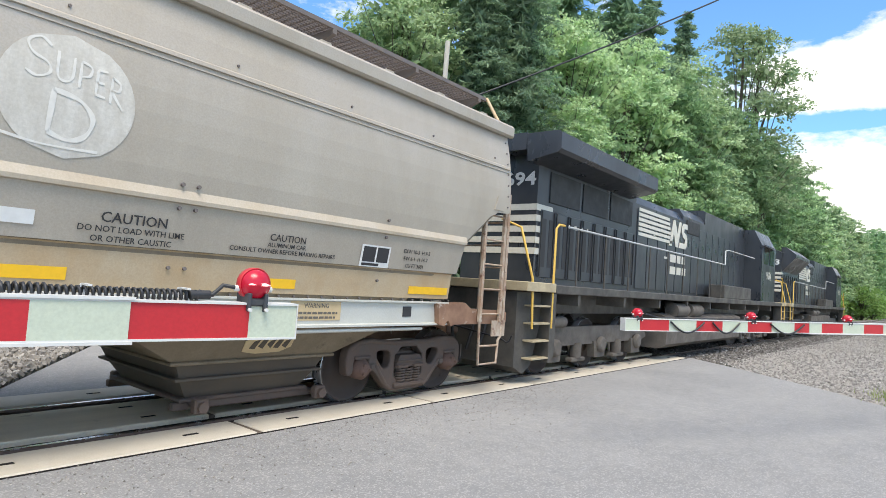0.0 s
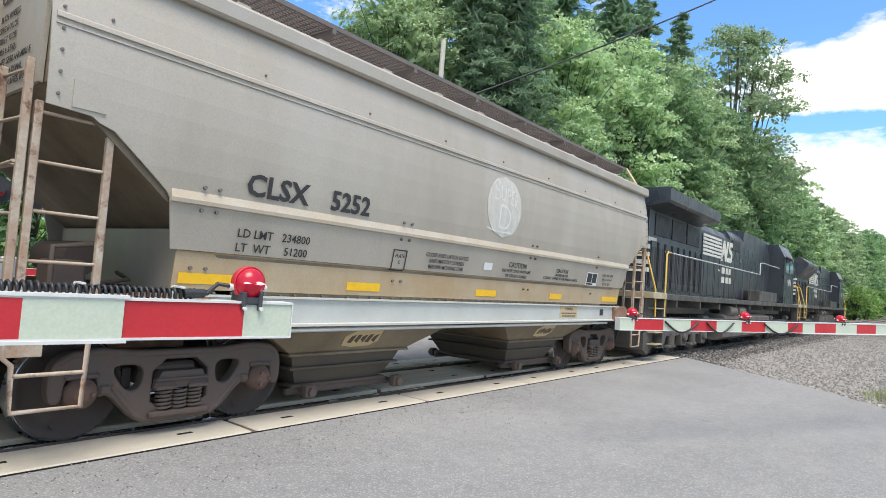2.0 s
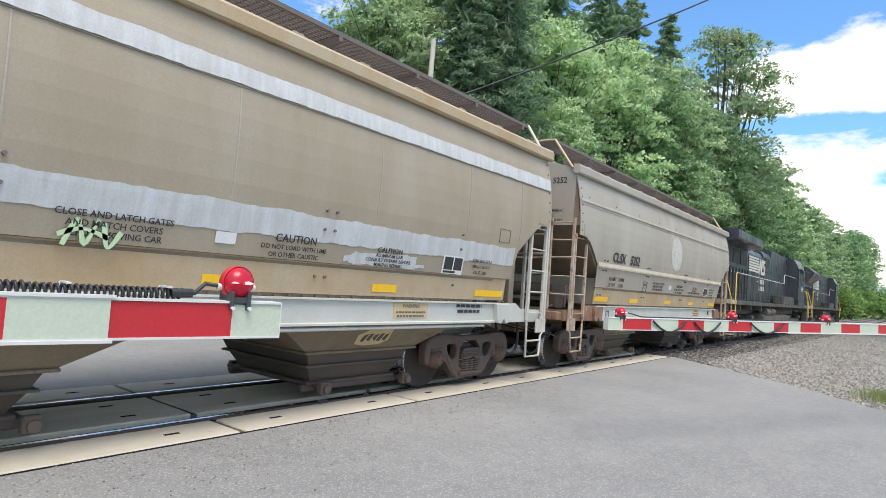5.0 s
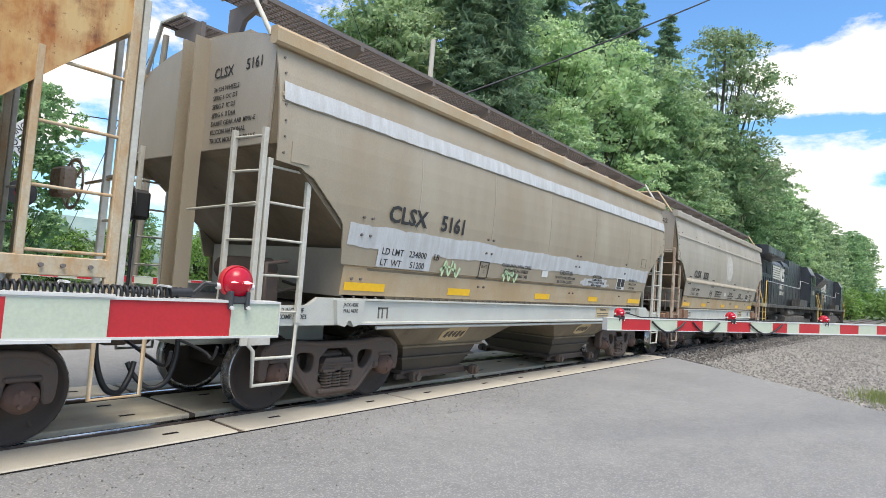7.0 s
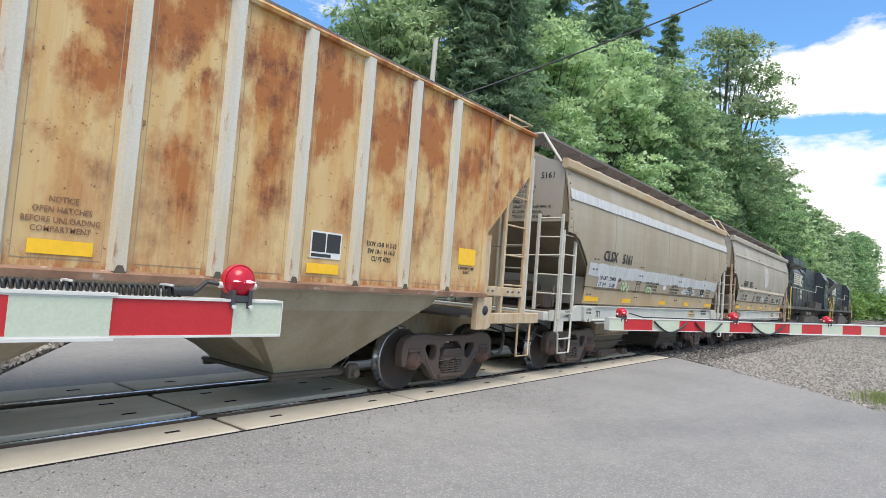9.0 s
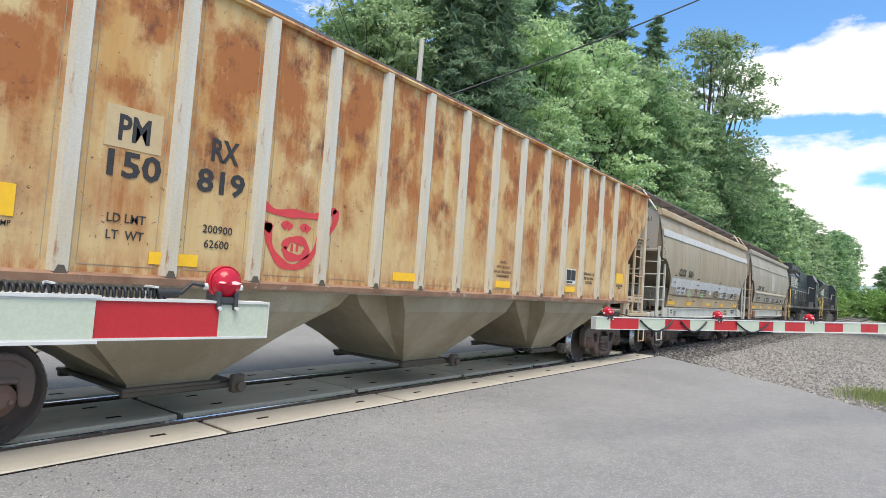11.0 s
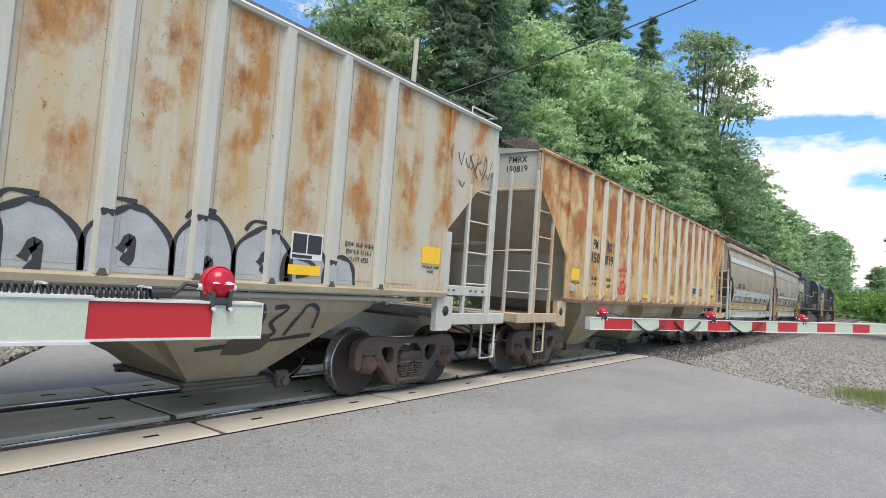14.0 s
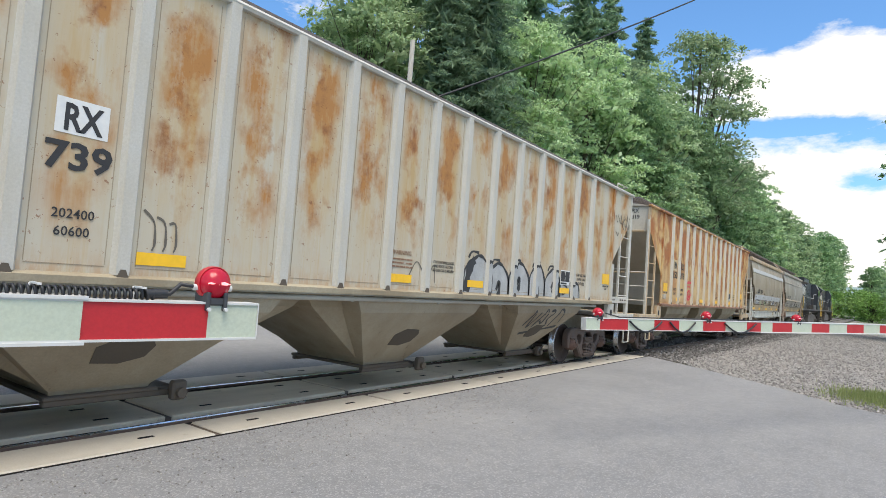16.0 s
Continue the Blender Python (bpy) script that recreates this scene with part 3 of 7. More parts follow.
build_ground()
EDGE_N, EDGE_F = MID - 1.446, MID + 1.446     # outer edges of the crossing panels
sheet("road", [(-40, -30), (-5, -30), (13.1, 0.45), (14.4, 1.55), (16.4, 3.7), (17.7, EDGE_N - 0.02), (-30, EDGE_N - 0.02)], -0.02, M["asphalt"], 0.2, "worn light grey asphalt road at the crossing", "road")
sheet("road_beyond", [(2.0, EDGE_F + 0.02), (20.5, EDGE_F + 0.02), (32, 24), (50, 60), (38, 64), (14, 27), (4.8, 12.4)], -0.03, M["asphalt"], 0.2, "worn grey asphalt road beyond the track", "road")
sheet("gravel_lot", [(17.75, EDGE_N - 0.9), (16.35, 3.6), (14.35, 1.45), (13.05, 0.4), (9.5, -5.5), (30, -14), (120, -3), (160, 3.5), (60, 3.4), (22, EDGE_N - 0.9)], -0.05, M["gravel"], 0.2, "grey crushed stone lot beside the track", "gravel")
sheet("gravel_bank", [(1.9, EDGE_F + 0.03), (4.7, 12.4), (9, 19), (-2, 24), (-20, 14), (-30, EDGE_F + 0.03)], -0.035, M["gravel"], 0.2, "pale crushed stone beside the far road", "gravel")
sheet("ballast_bed", [(17.75, MID - 2.3), (19, MID - 2.5), (330, MID - 2.5), (330, MID + 2.6), (20, MID + 2.6), (17.75, MID + 1.6)], -0.11, M["ballast"], 0.3, "dark ballast under the track", "ballast")
sheet("ballast_bed_behind", [(-60, MID - 2.5), (-6.4, MID - 2.5), (-6.4, MID + 2.5), (-60, MID + 2.5)], -0.11, M["ballast"], 0.3, "dark ballast under the track", "ballast")


def scatter_stones(name, n, area, z, r0, r1, material, seed, label):
    rnd = random.Random(seed)
    t = (1 + 5 ** 0.5) / 2
    base = [Vector(p).normalized() for p in [(0, 1, t), (0, -1, t), (0, 1, -t), (1, t, 0), (-1, t, 0), (1, -t, 0), (t, 0, 1), (-t, 0, 1)]]
    cube = [Vector(p) for p in [(-1, -1, -0.6), (1, -1, -0.7), (1, 1, -0.6), (-1, 1, -0.7), (-0.8, -0.9, 0.6), (0.7, -0.8, 0.5), (0.9, 0.7, 0.7), (-0.7, 0.9, 0.5)]]
    faces = [(0, 3, 2, 1), (4, 5, 6, 7), (0, 1, 5, 4), (1, 2, 6, 5), (2, 3, 7, 6), (3, 0, 4, 7)]
    v, f = [], []
    for i in range(n):
        x, y = area(rnd)
        r = rnd.uniform(r0, r1)
        rot = Euler((rnd.uniform(0, 6), rnd.uniform(0, 6), rnd.uniform(0, 6))).to_matrix()
        o = len(v)
        for p in cube:
            q = rot @ Vector((p.x * rnd.uniform(0.6, 1.1), p.y * rnd.uniform(0.6, 1.1), p.z))
            v.append((x + q.x * r, y + q.y * r, z + r * 0.2 + q.z * r))
        f += [tuple(a + o for a in q) for q in faces]
    me = bpy.data.meshes.new(name)
    me.from_pydata(v, [], f)
    ob = part(name, me, material)
    return tagged(ob, label, "stones", kind="stuff")


def lot_area(rnd):
    while True:
        d = rnd.random() ** 1.6
        x = 13 + d * 45
        y = rnd.uniform(-6, MID - 2.3)
        edge = np.interp(y, [-6, 0.5, 1.5, 3.7, 5.3], [9.5, 13.1, 14.4, 16.4, 17.7])
        if x > edge + rnd.uniform(-0.25, 0.3):
            return x, y


scatter_stones("crushed_stone", 22000, lot_area, -0.045, 0.009, 0.027, M["stones"], 3, "loose grey crushed stone along the asphalt edge")
scatter_stones("ballast_stone", 12000, lambda r: (17.8 + r.random() ** 1.7 * 50, MID + r.uniform(-2.7, 2.6)), -0.10, 0.02, 0.05, M["ballast_stones"], 4, "loose dark ballast along the rails")
scatter_stones("road_grit", 1500, lambda r: (r.uniform(1.5, 9.5), EDGE_N - 0.02 - abs(r.gauss(0, 0.7))), -0.018, 0.003, 0.009, M["stones"], 6, "fine pale grit on the asphalt by the panels")
scatter_stones("bank_stone", 5000, lambda r: (lambda y: (np.interp(y, [8.2, 12.4, 19], [1.9, 4.7, 9]) - r.random() ** 1.5 * 9, y))(r.uniform(8.25, 17)), -0.03, 0.02, 0.06, M["stones"], 5, "loose pale stone beside the far road")


def build_track():
    for side, name in ((-1, "rail"), (1, "rail")):
        y = MID + side * 0.7525
        r = thing("rail", "worn steel rail with a polished head", "rail", "track rails", kind="structure")
        s = Shape()
        prof = [(-0.07, -0.172), (0.07, -0.172), (0.07, -0.16), (0.012, -0.14), (0.012, -0.045), (0.035, -0.03), (0.035, -0.006), (-0.035, -0.006), (-0.035, -0.03), (-0.012, -0.045), (-0.012, -0.14), (-0.07, -0.16)]
        s.prism([(y + a, b) for a, b in prof], "x", -60, 330)
        part("rail_web", s, M["rail"], r)
        part("rail_head", Shape().prism([(y - 0.033, -0.006), (y + 0.033, -0.006), (y + 0.026, 0.0), (y - 0.026, 0.0)], "x", -60, 330), M["rail_top"], r, "polished rail head")
    # flangeway rubber strips by both rails
    for yy, hw in ((MID - 0.7525 - 0.083, 0.044), (MID - 0.7525 + 0.135, 0.094), (MID + 0.7525 - 0.135, 0.094), (MID + 0.7525 + 0.083, 0.044)):
        ob = part("flangeway_strip", Shape().box(-6.4, 17.6, yy - hw, yy + hw, -0.16, -0.03 if hw < 0.05 else -0.05), M["rubber"])
        tagged(ob, "black rubber flangeway filler beside the rail", "strip", "flangeway strips", "structure")


build_track()
PANEL, FIRST = 2.725, 3.71      # panel length; a joint stands at this x


def build_panels():
    rows = [("field_panel_near", EDGE_N, MID - 0.7525 - 0.13, M["concrete"]), ("gauge_panel", MID - 0.52, MID + 0.52, M["concrete_in"]), ("field_panel_far", MID + 0.7525 + 0.13, EDGE_F, M["concrete"])]
    for name, y0, y1, mt in rows:
        base = thing("crossing_panels", "tan concrete crossing panels with dark joints", "crossing panels", kind="structure")
        me = Shape().box(0.035, PANEL - 0.035, y0, y1, -0.2, 0.0, 0.012).mesh("panel")
        slot = Shape().box(-0.075, 0.075, -0.022, 0.022, -0.001, 0.003).mesh("lifting_slot")
        for k in range(-4, 5):
            p = part("panel", me, mt, base, m=pose(FIRST + k * PANEL, 0, 0))
            for fx in (0.22, 0.78):
                for yy in ([(y0 + y1) / 2] if name != "gauge_panel" else [y0 + 0.25, y1 - 0.25]):
                    part("lifting_slot", slot, M["rubber"], p, "", pose(PANEL * fx, yy, 0))
        part("joint_dirt", Shape().box(FIRST - 4 * PANEL, FIRST + 5 * PANEL, y0 + 0.01, y1 - 0.01, -0.19, -0.018), M["dirt"], base, "dark dirt in the joints")
        if name == "field_panel_near":
            part("edge_joint", Shape().box(-8, 17.5, y0 - 0.02, y0 + 0.0, -0.2, -0.012), M["rubber"], base)


build_panels()
ties = thing("railway_ties", "dark creosoted wooden railway ties", "ties", kind="structure")
tie_me = Shape().box(-0.11, 0.11, MID - 1.3, MID + 1.3, -0.3, -0.165 + 0.06, 0.01).mesh("tie")
for k in range(150):
    part("tie", tie_me, M["tie"], ties, m=pose(18.0 + k * 0.53, 0, 0))


# ---------------- freight car trucks ----------------
WHEEL_R = 0.457
CACHE = {}


def cached(key, make):
    if key not in CACHE:
        CACHE[key] = make()
    return CACHE[key]


def wheelset_mesh(r):
    s = Shape()
    for sd in (-1, 1):
        y = sd * 0.7525
        prof = [(0.10, 0.075), (0.16, 0.07), (0.20, 0.03), (r - 0.09, 0.01), (r - 0.055, 0.06), (r - 0.012, 0.065), (r, 0.05), (r + 0.002, -0.03), (r + 0.027, -0.045), (r + 0.02, -0.068), (r - 0.05, -0.07), (r - 0.09, -0.035), (0.2, -0.02), (0.15, -0.08), (0.10, -0.08)]
        s.lathe([(a, sd * b) for a, b in prof], "y", (0, y, 0), 40)
    s.tube([(0, -0.98, 0), (0, 0.98, 0)], 0.08, 12)
    # casting marks that show the turning
    for sd in (-1, 1):
        for k in range(3):
            a = k * 2.094 + 0.4
            s.box(math.sin(a) * 0.34 - 0.03, math.sin(a) * 0.34 + 0.03, sd * 0.7525 + sd * 0.02 - 0.012, sd * 0.7525 + sd * 0.035, math.cos(a) * 0.34 - 0.015, math.cos(a) * 0.34 + 0.015)
    me = s.mesh("wheelset")
    me.materials.append(M["wheel"])
    me.materials.append(M["tread"])
    for p in me.polygons:
        if math.hypot(p.center.x, p.center.z) > r - 0.022:
            p.material_index = 1
    return me


def tread_mesh(r):
    s = Shape()
    for sd in (-1, 1):
        s.lathe([(r - 0.004, sd * 0.066), (r + 0.001, sd * 0.051), (r + 0.003, -sd * 0.03), (r + 0.028, -sd * 0.046)], "y", (0, sd * 0.7525, 0), 40, True, True)
        s.lathe([(r - 0.045, -sd * 0.071), (r + 0.021, -sd * 0.069)], "y", (0, sd * 0.7525, 0), 40, True, True)
    return s.mesh("tread")


def glide(pts, n=6):
    """A smooth line through 3D points."""
    p = [Vector(q) for q in pts]
    out = []
    for i in range(len(p) - 1):
        a, b, c, d = p[max(i - 1, 0)], p[i], p[i + 1], p[min(i + 2, len(p) - 1)]
        for k in range(n):
            t = k / n
            out.append(0.5 * (2 * b + (c - a) * t + (2 * a - 5 * b + 4 * c - d) * t * t + (3 * b - a - 3 * c + d) * t * t * t))
    return out + [p[-1]]


def rounded_loop(pts, rounds=2):
    """Cuts the corners of a closed loop of plan points."""
    for _ in range(rounds):
        out = []
        for i, p in enumerate(pts):
            q = pts[(i + 1) % len(pts)]
            out += [(p[0] * 0.78 + q[0] * 0.22, p[1] * 0.78 + q[1] * 0.22), (p[0] * 0.22 + q[0] * 0.78, p[1] * 0.22 + q[1] * 0.78)]
        pts = out
    return pts


def cast_plate(loops, thick, edge):
    """A thick plate with windows and rounded edges; loops[0] is its outline."""
    cu = bpy.data.curves.new("casting", "CURVE")
    cu.dimensions, cu.fill_mode = "2D", "BOTH"
    cu.extrude, cu.bevel_depth, cu.bevel_resolution, cu.offset = thick / 2 - edge, edge, 1, -edge
    for loop in loops:
        sp = cu.splines.new("POLY")
        sp.points.add(len(loop) - 1)
        for k, p in enumerate(loop):
            sp.points[k].co = (p[0], p[1], 0, 1)
        sp.use_cyclic_u = True
    ob = bpy.data.objects.new("casting", cu)
    scene.collection.objects.link(ob)
    me = bpy.data.meshes.new_from_object(ob.evaluated_get(bpy.context.evaluated_depsgraph_get()))
    bpy.data.objects.remove(ob)
    return [tuple(v.co) for v in me.vertices], [tuple(p.vertices) for p in me.polygons]


def sideframe_mesh():
    s = Shape()
    half = [(0.42, 0.80), (0.75, 0.84), (1.0, 0.82), (1.12, 0.74), (1.16, 0.60), (1.14, 0.38), (1.03, 0.38), (1.02, 0.61), (0.77, 0.61), (0.76, 0.40), (0.66, 0.43), (0.43, 0.17), (0.30, 0.12)]
    outline = rounded_loop(half + [(-x, z) for x, z in reversed(half)])
    eye = [(0.36, 0.67), (0.62, 0.68), (0.63, 0.60), (0.50, 0.43), (0.38, 0.46)]
    hole = [(-0.27, 0.71), (0.27, 0.71), (0.28, 0.22), (-0.28, 0.22)]
    verts, faces = cast_plate([outline, rounded_loop(eye), rounded_loop([(-x, z) for x, z in eye]), rounded_loop(hole, 1)], 0.15, 0.022)
    for sd in (-1, 1):
        s.add([(x, sd * 1.0 - z, y) for x, y, z in verts], faces)
        # flanges along the top chord and round the pedestals
        s.tube([(-1.08, sd * 1.05, 0.72), (-0.98, sd * 1.06, 0.79), (-0.75, sd * 1.06, 0.815), (-0.4, sd * 1.06, 0.775), (0.4, sd * 1.06, 0.775), (0.75, sd * 1.06, 0.815), (0.98, sd * 1.06, 0.79), (1.08, sd * 1.05, 0.72)], 0.035, 8)
        for m in (-1, 1):
            s.tube([(m * 0.64, sd * 1.06, 0.50), (m * 0.42, sd * 1.06, 0.22), (m * 0.32, sd * 1.06, 0.16)], 0.03, 8)
            s.box(m * 0.89 - 0.14, m * 0.89 + 0.14, sd * 1.0 - 0.1, sd * 1.0 + 0.1, 0.58, 0.63, 0.02)
            s.box(m * 0.16 - 0.1, m * 0.16 + 0.1, sd * 1.1 - 0.04, sd * 1.1 + 0.04, 0.43, 0.47, 0.01)
            s.box(m * 0.70 - 0.05, m * 0.70 + 0.05, sd * 1.06 - 0.04, sd * 1.06 + 0.04, 0.43, 0.52, 0.02)
        s.box(-0.30, 0.30, sd * 1.01 - 0.12, sd * 1.01 + 0.12, 0.17, 0.235, 0.02)
        s.prism([(-0.27, 0.44), (0.27, 0.44), (0.25, 0.52), (0.2, 0.60), (-0.2, 0.60), (-0.25, 0.52)], "y", min(sd * 0.6, sd * 1.1), max(sd * 0.6, sd * 1.1))
        s.box(-0.26, 0.26, sd * 1.08 - 0.05, sd * 1.08 + 0.05, 0.51, 0.54, 0.01)
    s.box(-0.22, 0.22, -0.95, 0.95, 0.40, 0.66, 0.03)
    for m in (-1, 1):
        s.tube([(m * 0.4, -0.8, 0.42), (m * 0.4, 0.8, 0.42)], 0.045, 8)
        for sd in (-1, 1):
            s.box(m * 0.40 - 0.04, m * 0.40 + 0.04, sd * 0.7525 - 0.05, sd * 0.7525 + 0.05, 0.3, 0.6)
    return s.mesh("sideframe")


def spring_mesh():
    s = Shape()
    n, turns = 66, 5.5
    s.tube([(0.066 * math.cos(2 * math.pi * turns * i / n), 0.066 * math.sin(2 * math.pi * turns * i / n), 0.235 + 0.20 * i / n) for i in range(n + 1)], 0.015, 6)
    return s.mesh("spring")


def bearing_mesh():
    s = Shape()
    s.lathe([(0.125, -0.03), (0.135, 0.0), (0.135, 0.12), (0.118, 0.13), (0.115, 0.15), (0.09, 0.155), (0.085, 0.19), (0.045, 0.2)], "y", (0, 0, 0), 16)
    for k in range(3):
        a = k * 2.094 + 0.5
        s.tube([(0.065 * math.sin(a), 0.17, 0.065 * math.cos(a)), (0.065 * math.sin(a), 0.215, 0.065 * math.cos(a))], 0.02, 6)
    return s.mesh("bearing")


ROLLERS = []     # (wheelset, x in its truck, radius)


def build_truck(car, x, rusty=False):
    tr = part("truck", cached("frame", sideframe_mesh), M["truck"], car, "brown grimy cast steel truck", pose(x, 0, 0))
    for m in (-1, 1):
        w = part("wheelset", cached("wheelset", lambda: wheelset_mesh(WHEEL_R)), M["wheel"], tr, "brown steel wheelset with bright treads", pose(m * 0.89, 0, WHEEL_R))
        ROLLERS.append((w, m * 0.89, WHEEL_R))
        for sd in (-1, 1):
            part("bearing_cap", cached("bearing", bearing_mesh), M["rustcap"], tr, "rusty bearing end cap", pose(m * 0.89, sd * 0.96, WHEEL_R, 0, 0, 0 if sd > 0 else 180))
    for sd in (-1, 1):
        for dx in (-0.15, 0.0, 0.15):
            part("spring", cached("spring", spring_mesh), M["truck"], tr, "", pose(dx, sd * 1.06, 0))
    return tr


# ---------------- smooth-sided aluminium hopper cars ----------------
A_Z = [1.40, 1.55, 1.74, 1.76, 2.0, 2.2, 2.45, 2.7, 2.9, 3.1, 3.3, 3.5, 3.7, 3.85, 4.0]
A_Y = [1.40, 1.42, 1.44, 1.475, 1.515, 1.545, 1.572, 1.585, 1.588, 1.583, 1.568, 1.545, 1.51, 1.475, 1.44]


def side_y(z):
    return float(np.interp(z, A_Z, A_Y))


def side_end(z):
    """How far the side sheet reaches from the car's middle, by height."""
    return float(np.interp(z, [1.4, 2.2, 2.26, 2.66, 2.70, 2.74, 2.76, 4.1], [5.06, 5.2, 5.24, 5.72, 5.84, 5.9, 6.22, 6.24]))


def curved_strip(s, z0, z1, x0, x1, off, thick=0.004, sd=-1):
    zs = [z0] + [z for z in A_Z if z0 < z < z1] + [z1]
    rings = []
    for z in zs:
        y = side_y(z) + off
        rings.append([(x0, sd * y, z), (x1, sd * y, z), (x1, sd * (y - thick), z), (x0, sd * (y - thick), z)])
    return s.loft(rings)


def build_ladder(name, parent, a, b, z0, z1, mt, n, top=None):
    """Two upright stiles at plan points a and b with n rungs."""
    s = Shape()
    for p in (a, b):
        s.box(p[0] - 0.028, p[0] + 0.028, p[1] - 0.028, p[1] + 0.028, z0, z1, 0.006)
    lad = part(name, s, mt, parent)
    me = Shape().tube([(a[0], a[1], 0), (b[0], b[1], 0)], 0.014, 6).mesh("rung")
    for k in range(n):
        part("rung", me, mt, lad, "", pose(0, 0, z0 + 0.12 + ((top or z1 - 0.08) - z0 - 0.12) * k / max(1, n - 1)))
    return lad


def build_smooth_hopper(x, tone, rust_ends, label):
    car = thing("covered_hopper", label, "hopper car", "freight cars of the train", pose(x, MID, 0))
    skin = M["alu"] if tone == "grey" else M["alu_tan"]
    inner = Shape()
    rings = []
    for z, xe in ((1.36, 4.2), (2.0, 5.0), (2.9, 6.1), (2.95, 6.19), (4.02, 6.2)):
        y = side_y(z) - 0.022
        rings.append([(-xe, -y, z), (xe, -y, z), (xe, y, z), (-xe, y, z)])
    inner.loft(rings)
    # the recess's shade is put into the slope sheets' dark colour
    part("slope_sheet", inner, M["belly"], car, "slope sheets coloured dark brown for their shade")
    for sd in (-1, 1):
        s = Shape()
        zs = sorted(set(A_Z + [2.26, 2.66, 2.70, 2.74, 2.76, 1.6, 2.1]))
        s.loft([[(-side_end(z), sd * side_y(z), z), (side_end(z), sd * side_y(z), z), (side_end(z), sd * (side_y(z) - 0.02), z), (-side_end(z), sd * (side_y(z) - 0.02), z)] for z in zs if z >= 1.76])
        part("side_sheet", s, skin, car)
        s = Shape()
        curved_strip(s, 1.40, 1.755, -5.05, 5.05, 0.004, 0.02, sd)
        part("lower_side_sheet", s, M["alu_low"], car, "tan stained lower side sheet")
        if tone == "grey":
            s = Shape()
            s.prism([(sd * (side_y(2.2) - 0.01), 2.17), (sd * (side_y(2.2) + 0.03), 2.18), (sd * (side_y(2.2) + 0.035), 2.215), (sd * (side_y(2.26) + 0.0), 2.30), (sd * (side_y(2.26) - 0.03), 2.30)], "x", -5.2, 5.2)
            part("side_ledge", s, M["ledge"], car)
        s = Shape()
        s.prism([(sd * (side_y(3.45) - 0.01), 3.43), (sd * (side_y(3.45) + 0.022), 3.44), (sd * (side_y(3.5) + 0.022), 3.475), (sd * (side_y(3.5) - 0.01), 3.50)], "x", -6.2, 6.2)
        s.prism([(sd * (side_y(3.39) - 0.01), 3.385), (sd * (side_y(3.39) + 0.012), 3.388), (sd * (side_y(3.4) + 0.012), 3.40), (sd * (side_y(3.4) - 0.01), 3.405)], "x", -6.2, 6.2)
        part("upper_rib", s, skin if tone == "grey" else M["alu_tan"], car)
        # eave rail: a rounded box along the top edge
        s = Shape()
        prof = [(1.40, 4.17), (1.50, 4.165), (1.53, 4.13), (1.53, 4.0), (1.50, 3.975), (1.45, 3.975), (1.40, 4.0)]
        s.prism([(sd * a, b) for a, b in prof], "x", -6.3, 6.3)
        part("eave_rail", s, M["alu_low"] if tone == "tan" else skin, car)
        # bolts and rivets
        big = cached(("bolt", sd), lambda: Shape().tube([(0, -0.006 * sd, 0), (0, sd * 0.03, 0)], 0.018, 6).mesh("bolt"))
        small = cached(("rivet", sd), lambda: Shape().tube([(0, -0.006 * sd, 0), (0, sd * 0.015, 0)], 0.014, 5).mesh("rivet"))
        for xx in (-4.9, -4.75, -2.2, -2.05, 1.0, 1.15, 3.6):
            for zz in (1.60, 2.34, 2.13):
                part("bolt", big, M["grating"], car, "", pose(xx, sd * side_y(zz), zz))
        for k in range(54):
            part("rivet", small, M["grating"], car, "", pose(-5.0 + k * 0.19, sd * 1.40, 1.375))
        for k in range(9):
            part("rivet", small, M["grating"], car, "", pose(-5.8 + k * 1.45, sd * side_y(3.56), 3.56))
        for e in (-1, 1):
            for k in range(7):
                zz = 2.85 + k * 0.17
                part("rivet", small, M["grating"], car, "", pose(e * 6.15, sd * side_y(zz), zz))
        # side sill channel
        s = Shape()
        s.prism([(sd * 1.38, 1.36), (sd * 1.475, 1.36), (sd * 1.475, 1.34), (sd * 1.44, 1.33), (sd * 1.44, 1.08), (sd * 1.475, 1.07), (sd * 1.475, 1.045), (sd * 1.38, 1.045)], "x", -5.0, 5.0)
        part("side_sill", s, M["sill"], car, "grey painted side sill")
        for e in (-1, 1):
            s = Shape()
            s.prism([(e * 4.95, 1.36), (e * 5.4, 1.36), (e * 5.55, 1.27), (e * 6.45, 1.25), (e * 6.45, 1.05), (e * 4.95, 1.045)], "y", sd * 1.40, sd * 1.46)
            part("corner_sill", s, M["sill_rust"] if rust_ends else M["sill"], car)
        s = Shape().tube([(-4.4, sd * 1.43, 1.0), (4.5, sd * 1.43, 1.0)], 0.022, 8)
        part("brake_pipe", s, M["sill"], car)
        for e in (-1, 1):
            mt = M["sill_rust"] if rust_ends else M["sill"]
            g = Shape()
            yy = sd * side_y(2.82)
            g.prism([(e * 5.80, 2.775), (e * 6.05, 2.775), (e * 6.05, 2.99), (e * 5.88, 2.99)], "y", yy, yy + sd * 0.012)
            part("corner_gusset", g, skin, car)
            # jacking pad and corner step plate
            s = Shape().prism([(e * 4.72, 1.34), (e * 5.18, 1.34), (e * 5.14, 1.06), (e * 5.02, 1.03), (e * 4.97, 1.1), (e * 4.93, 1.1), (e * 4.88, 1.03), (e * 4.76, 1.06)], "y", sd * 1.44, sd * 1.52)
            part("jacking_pad", s, mt, car)
            lad = M["ladder_rust"] if rust_ends else M["ladder"]
            y0 = sd * 1.5
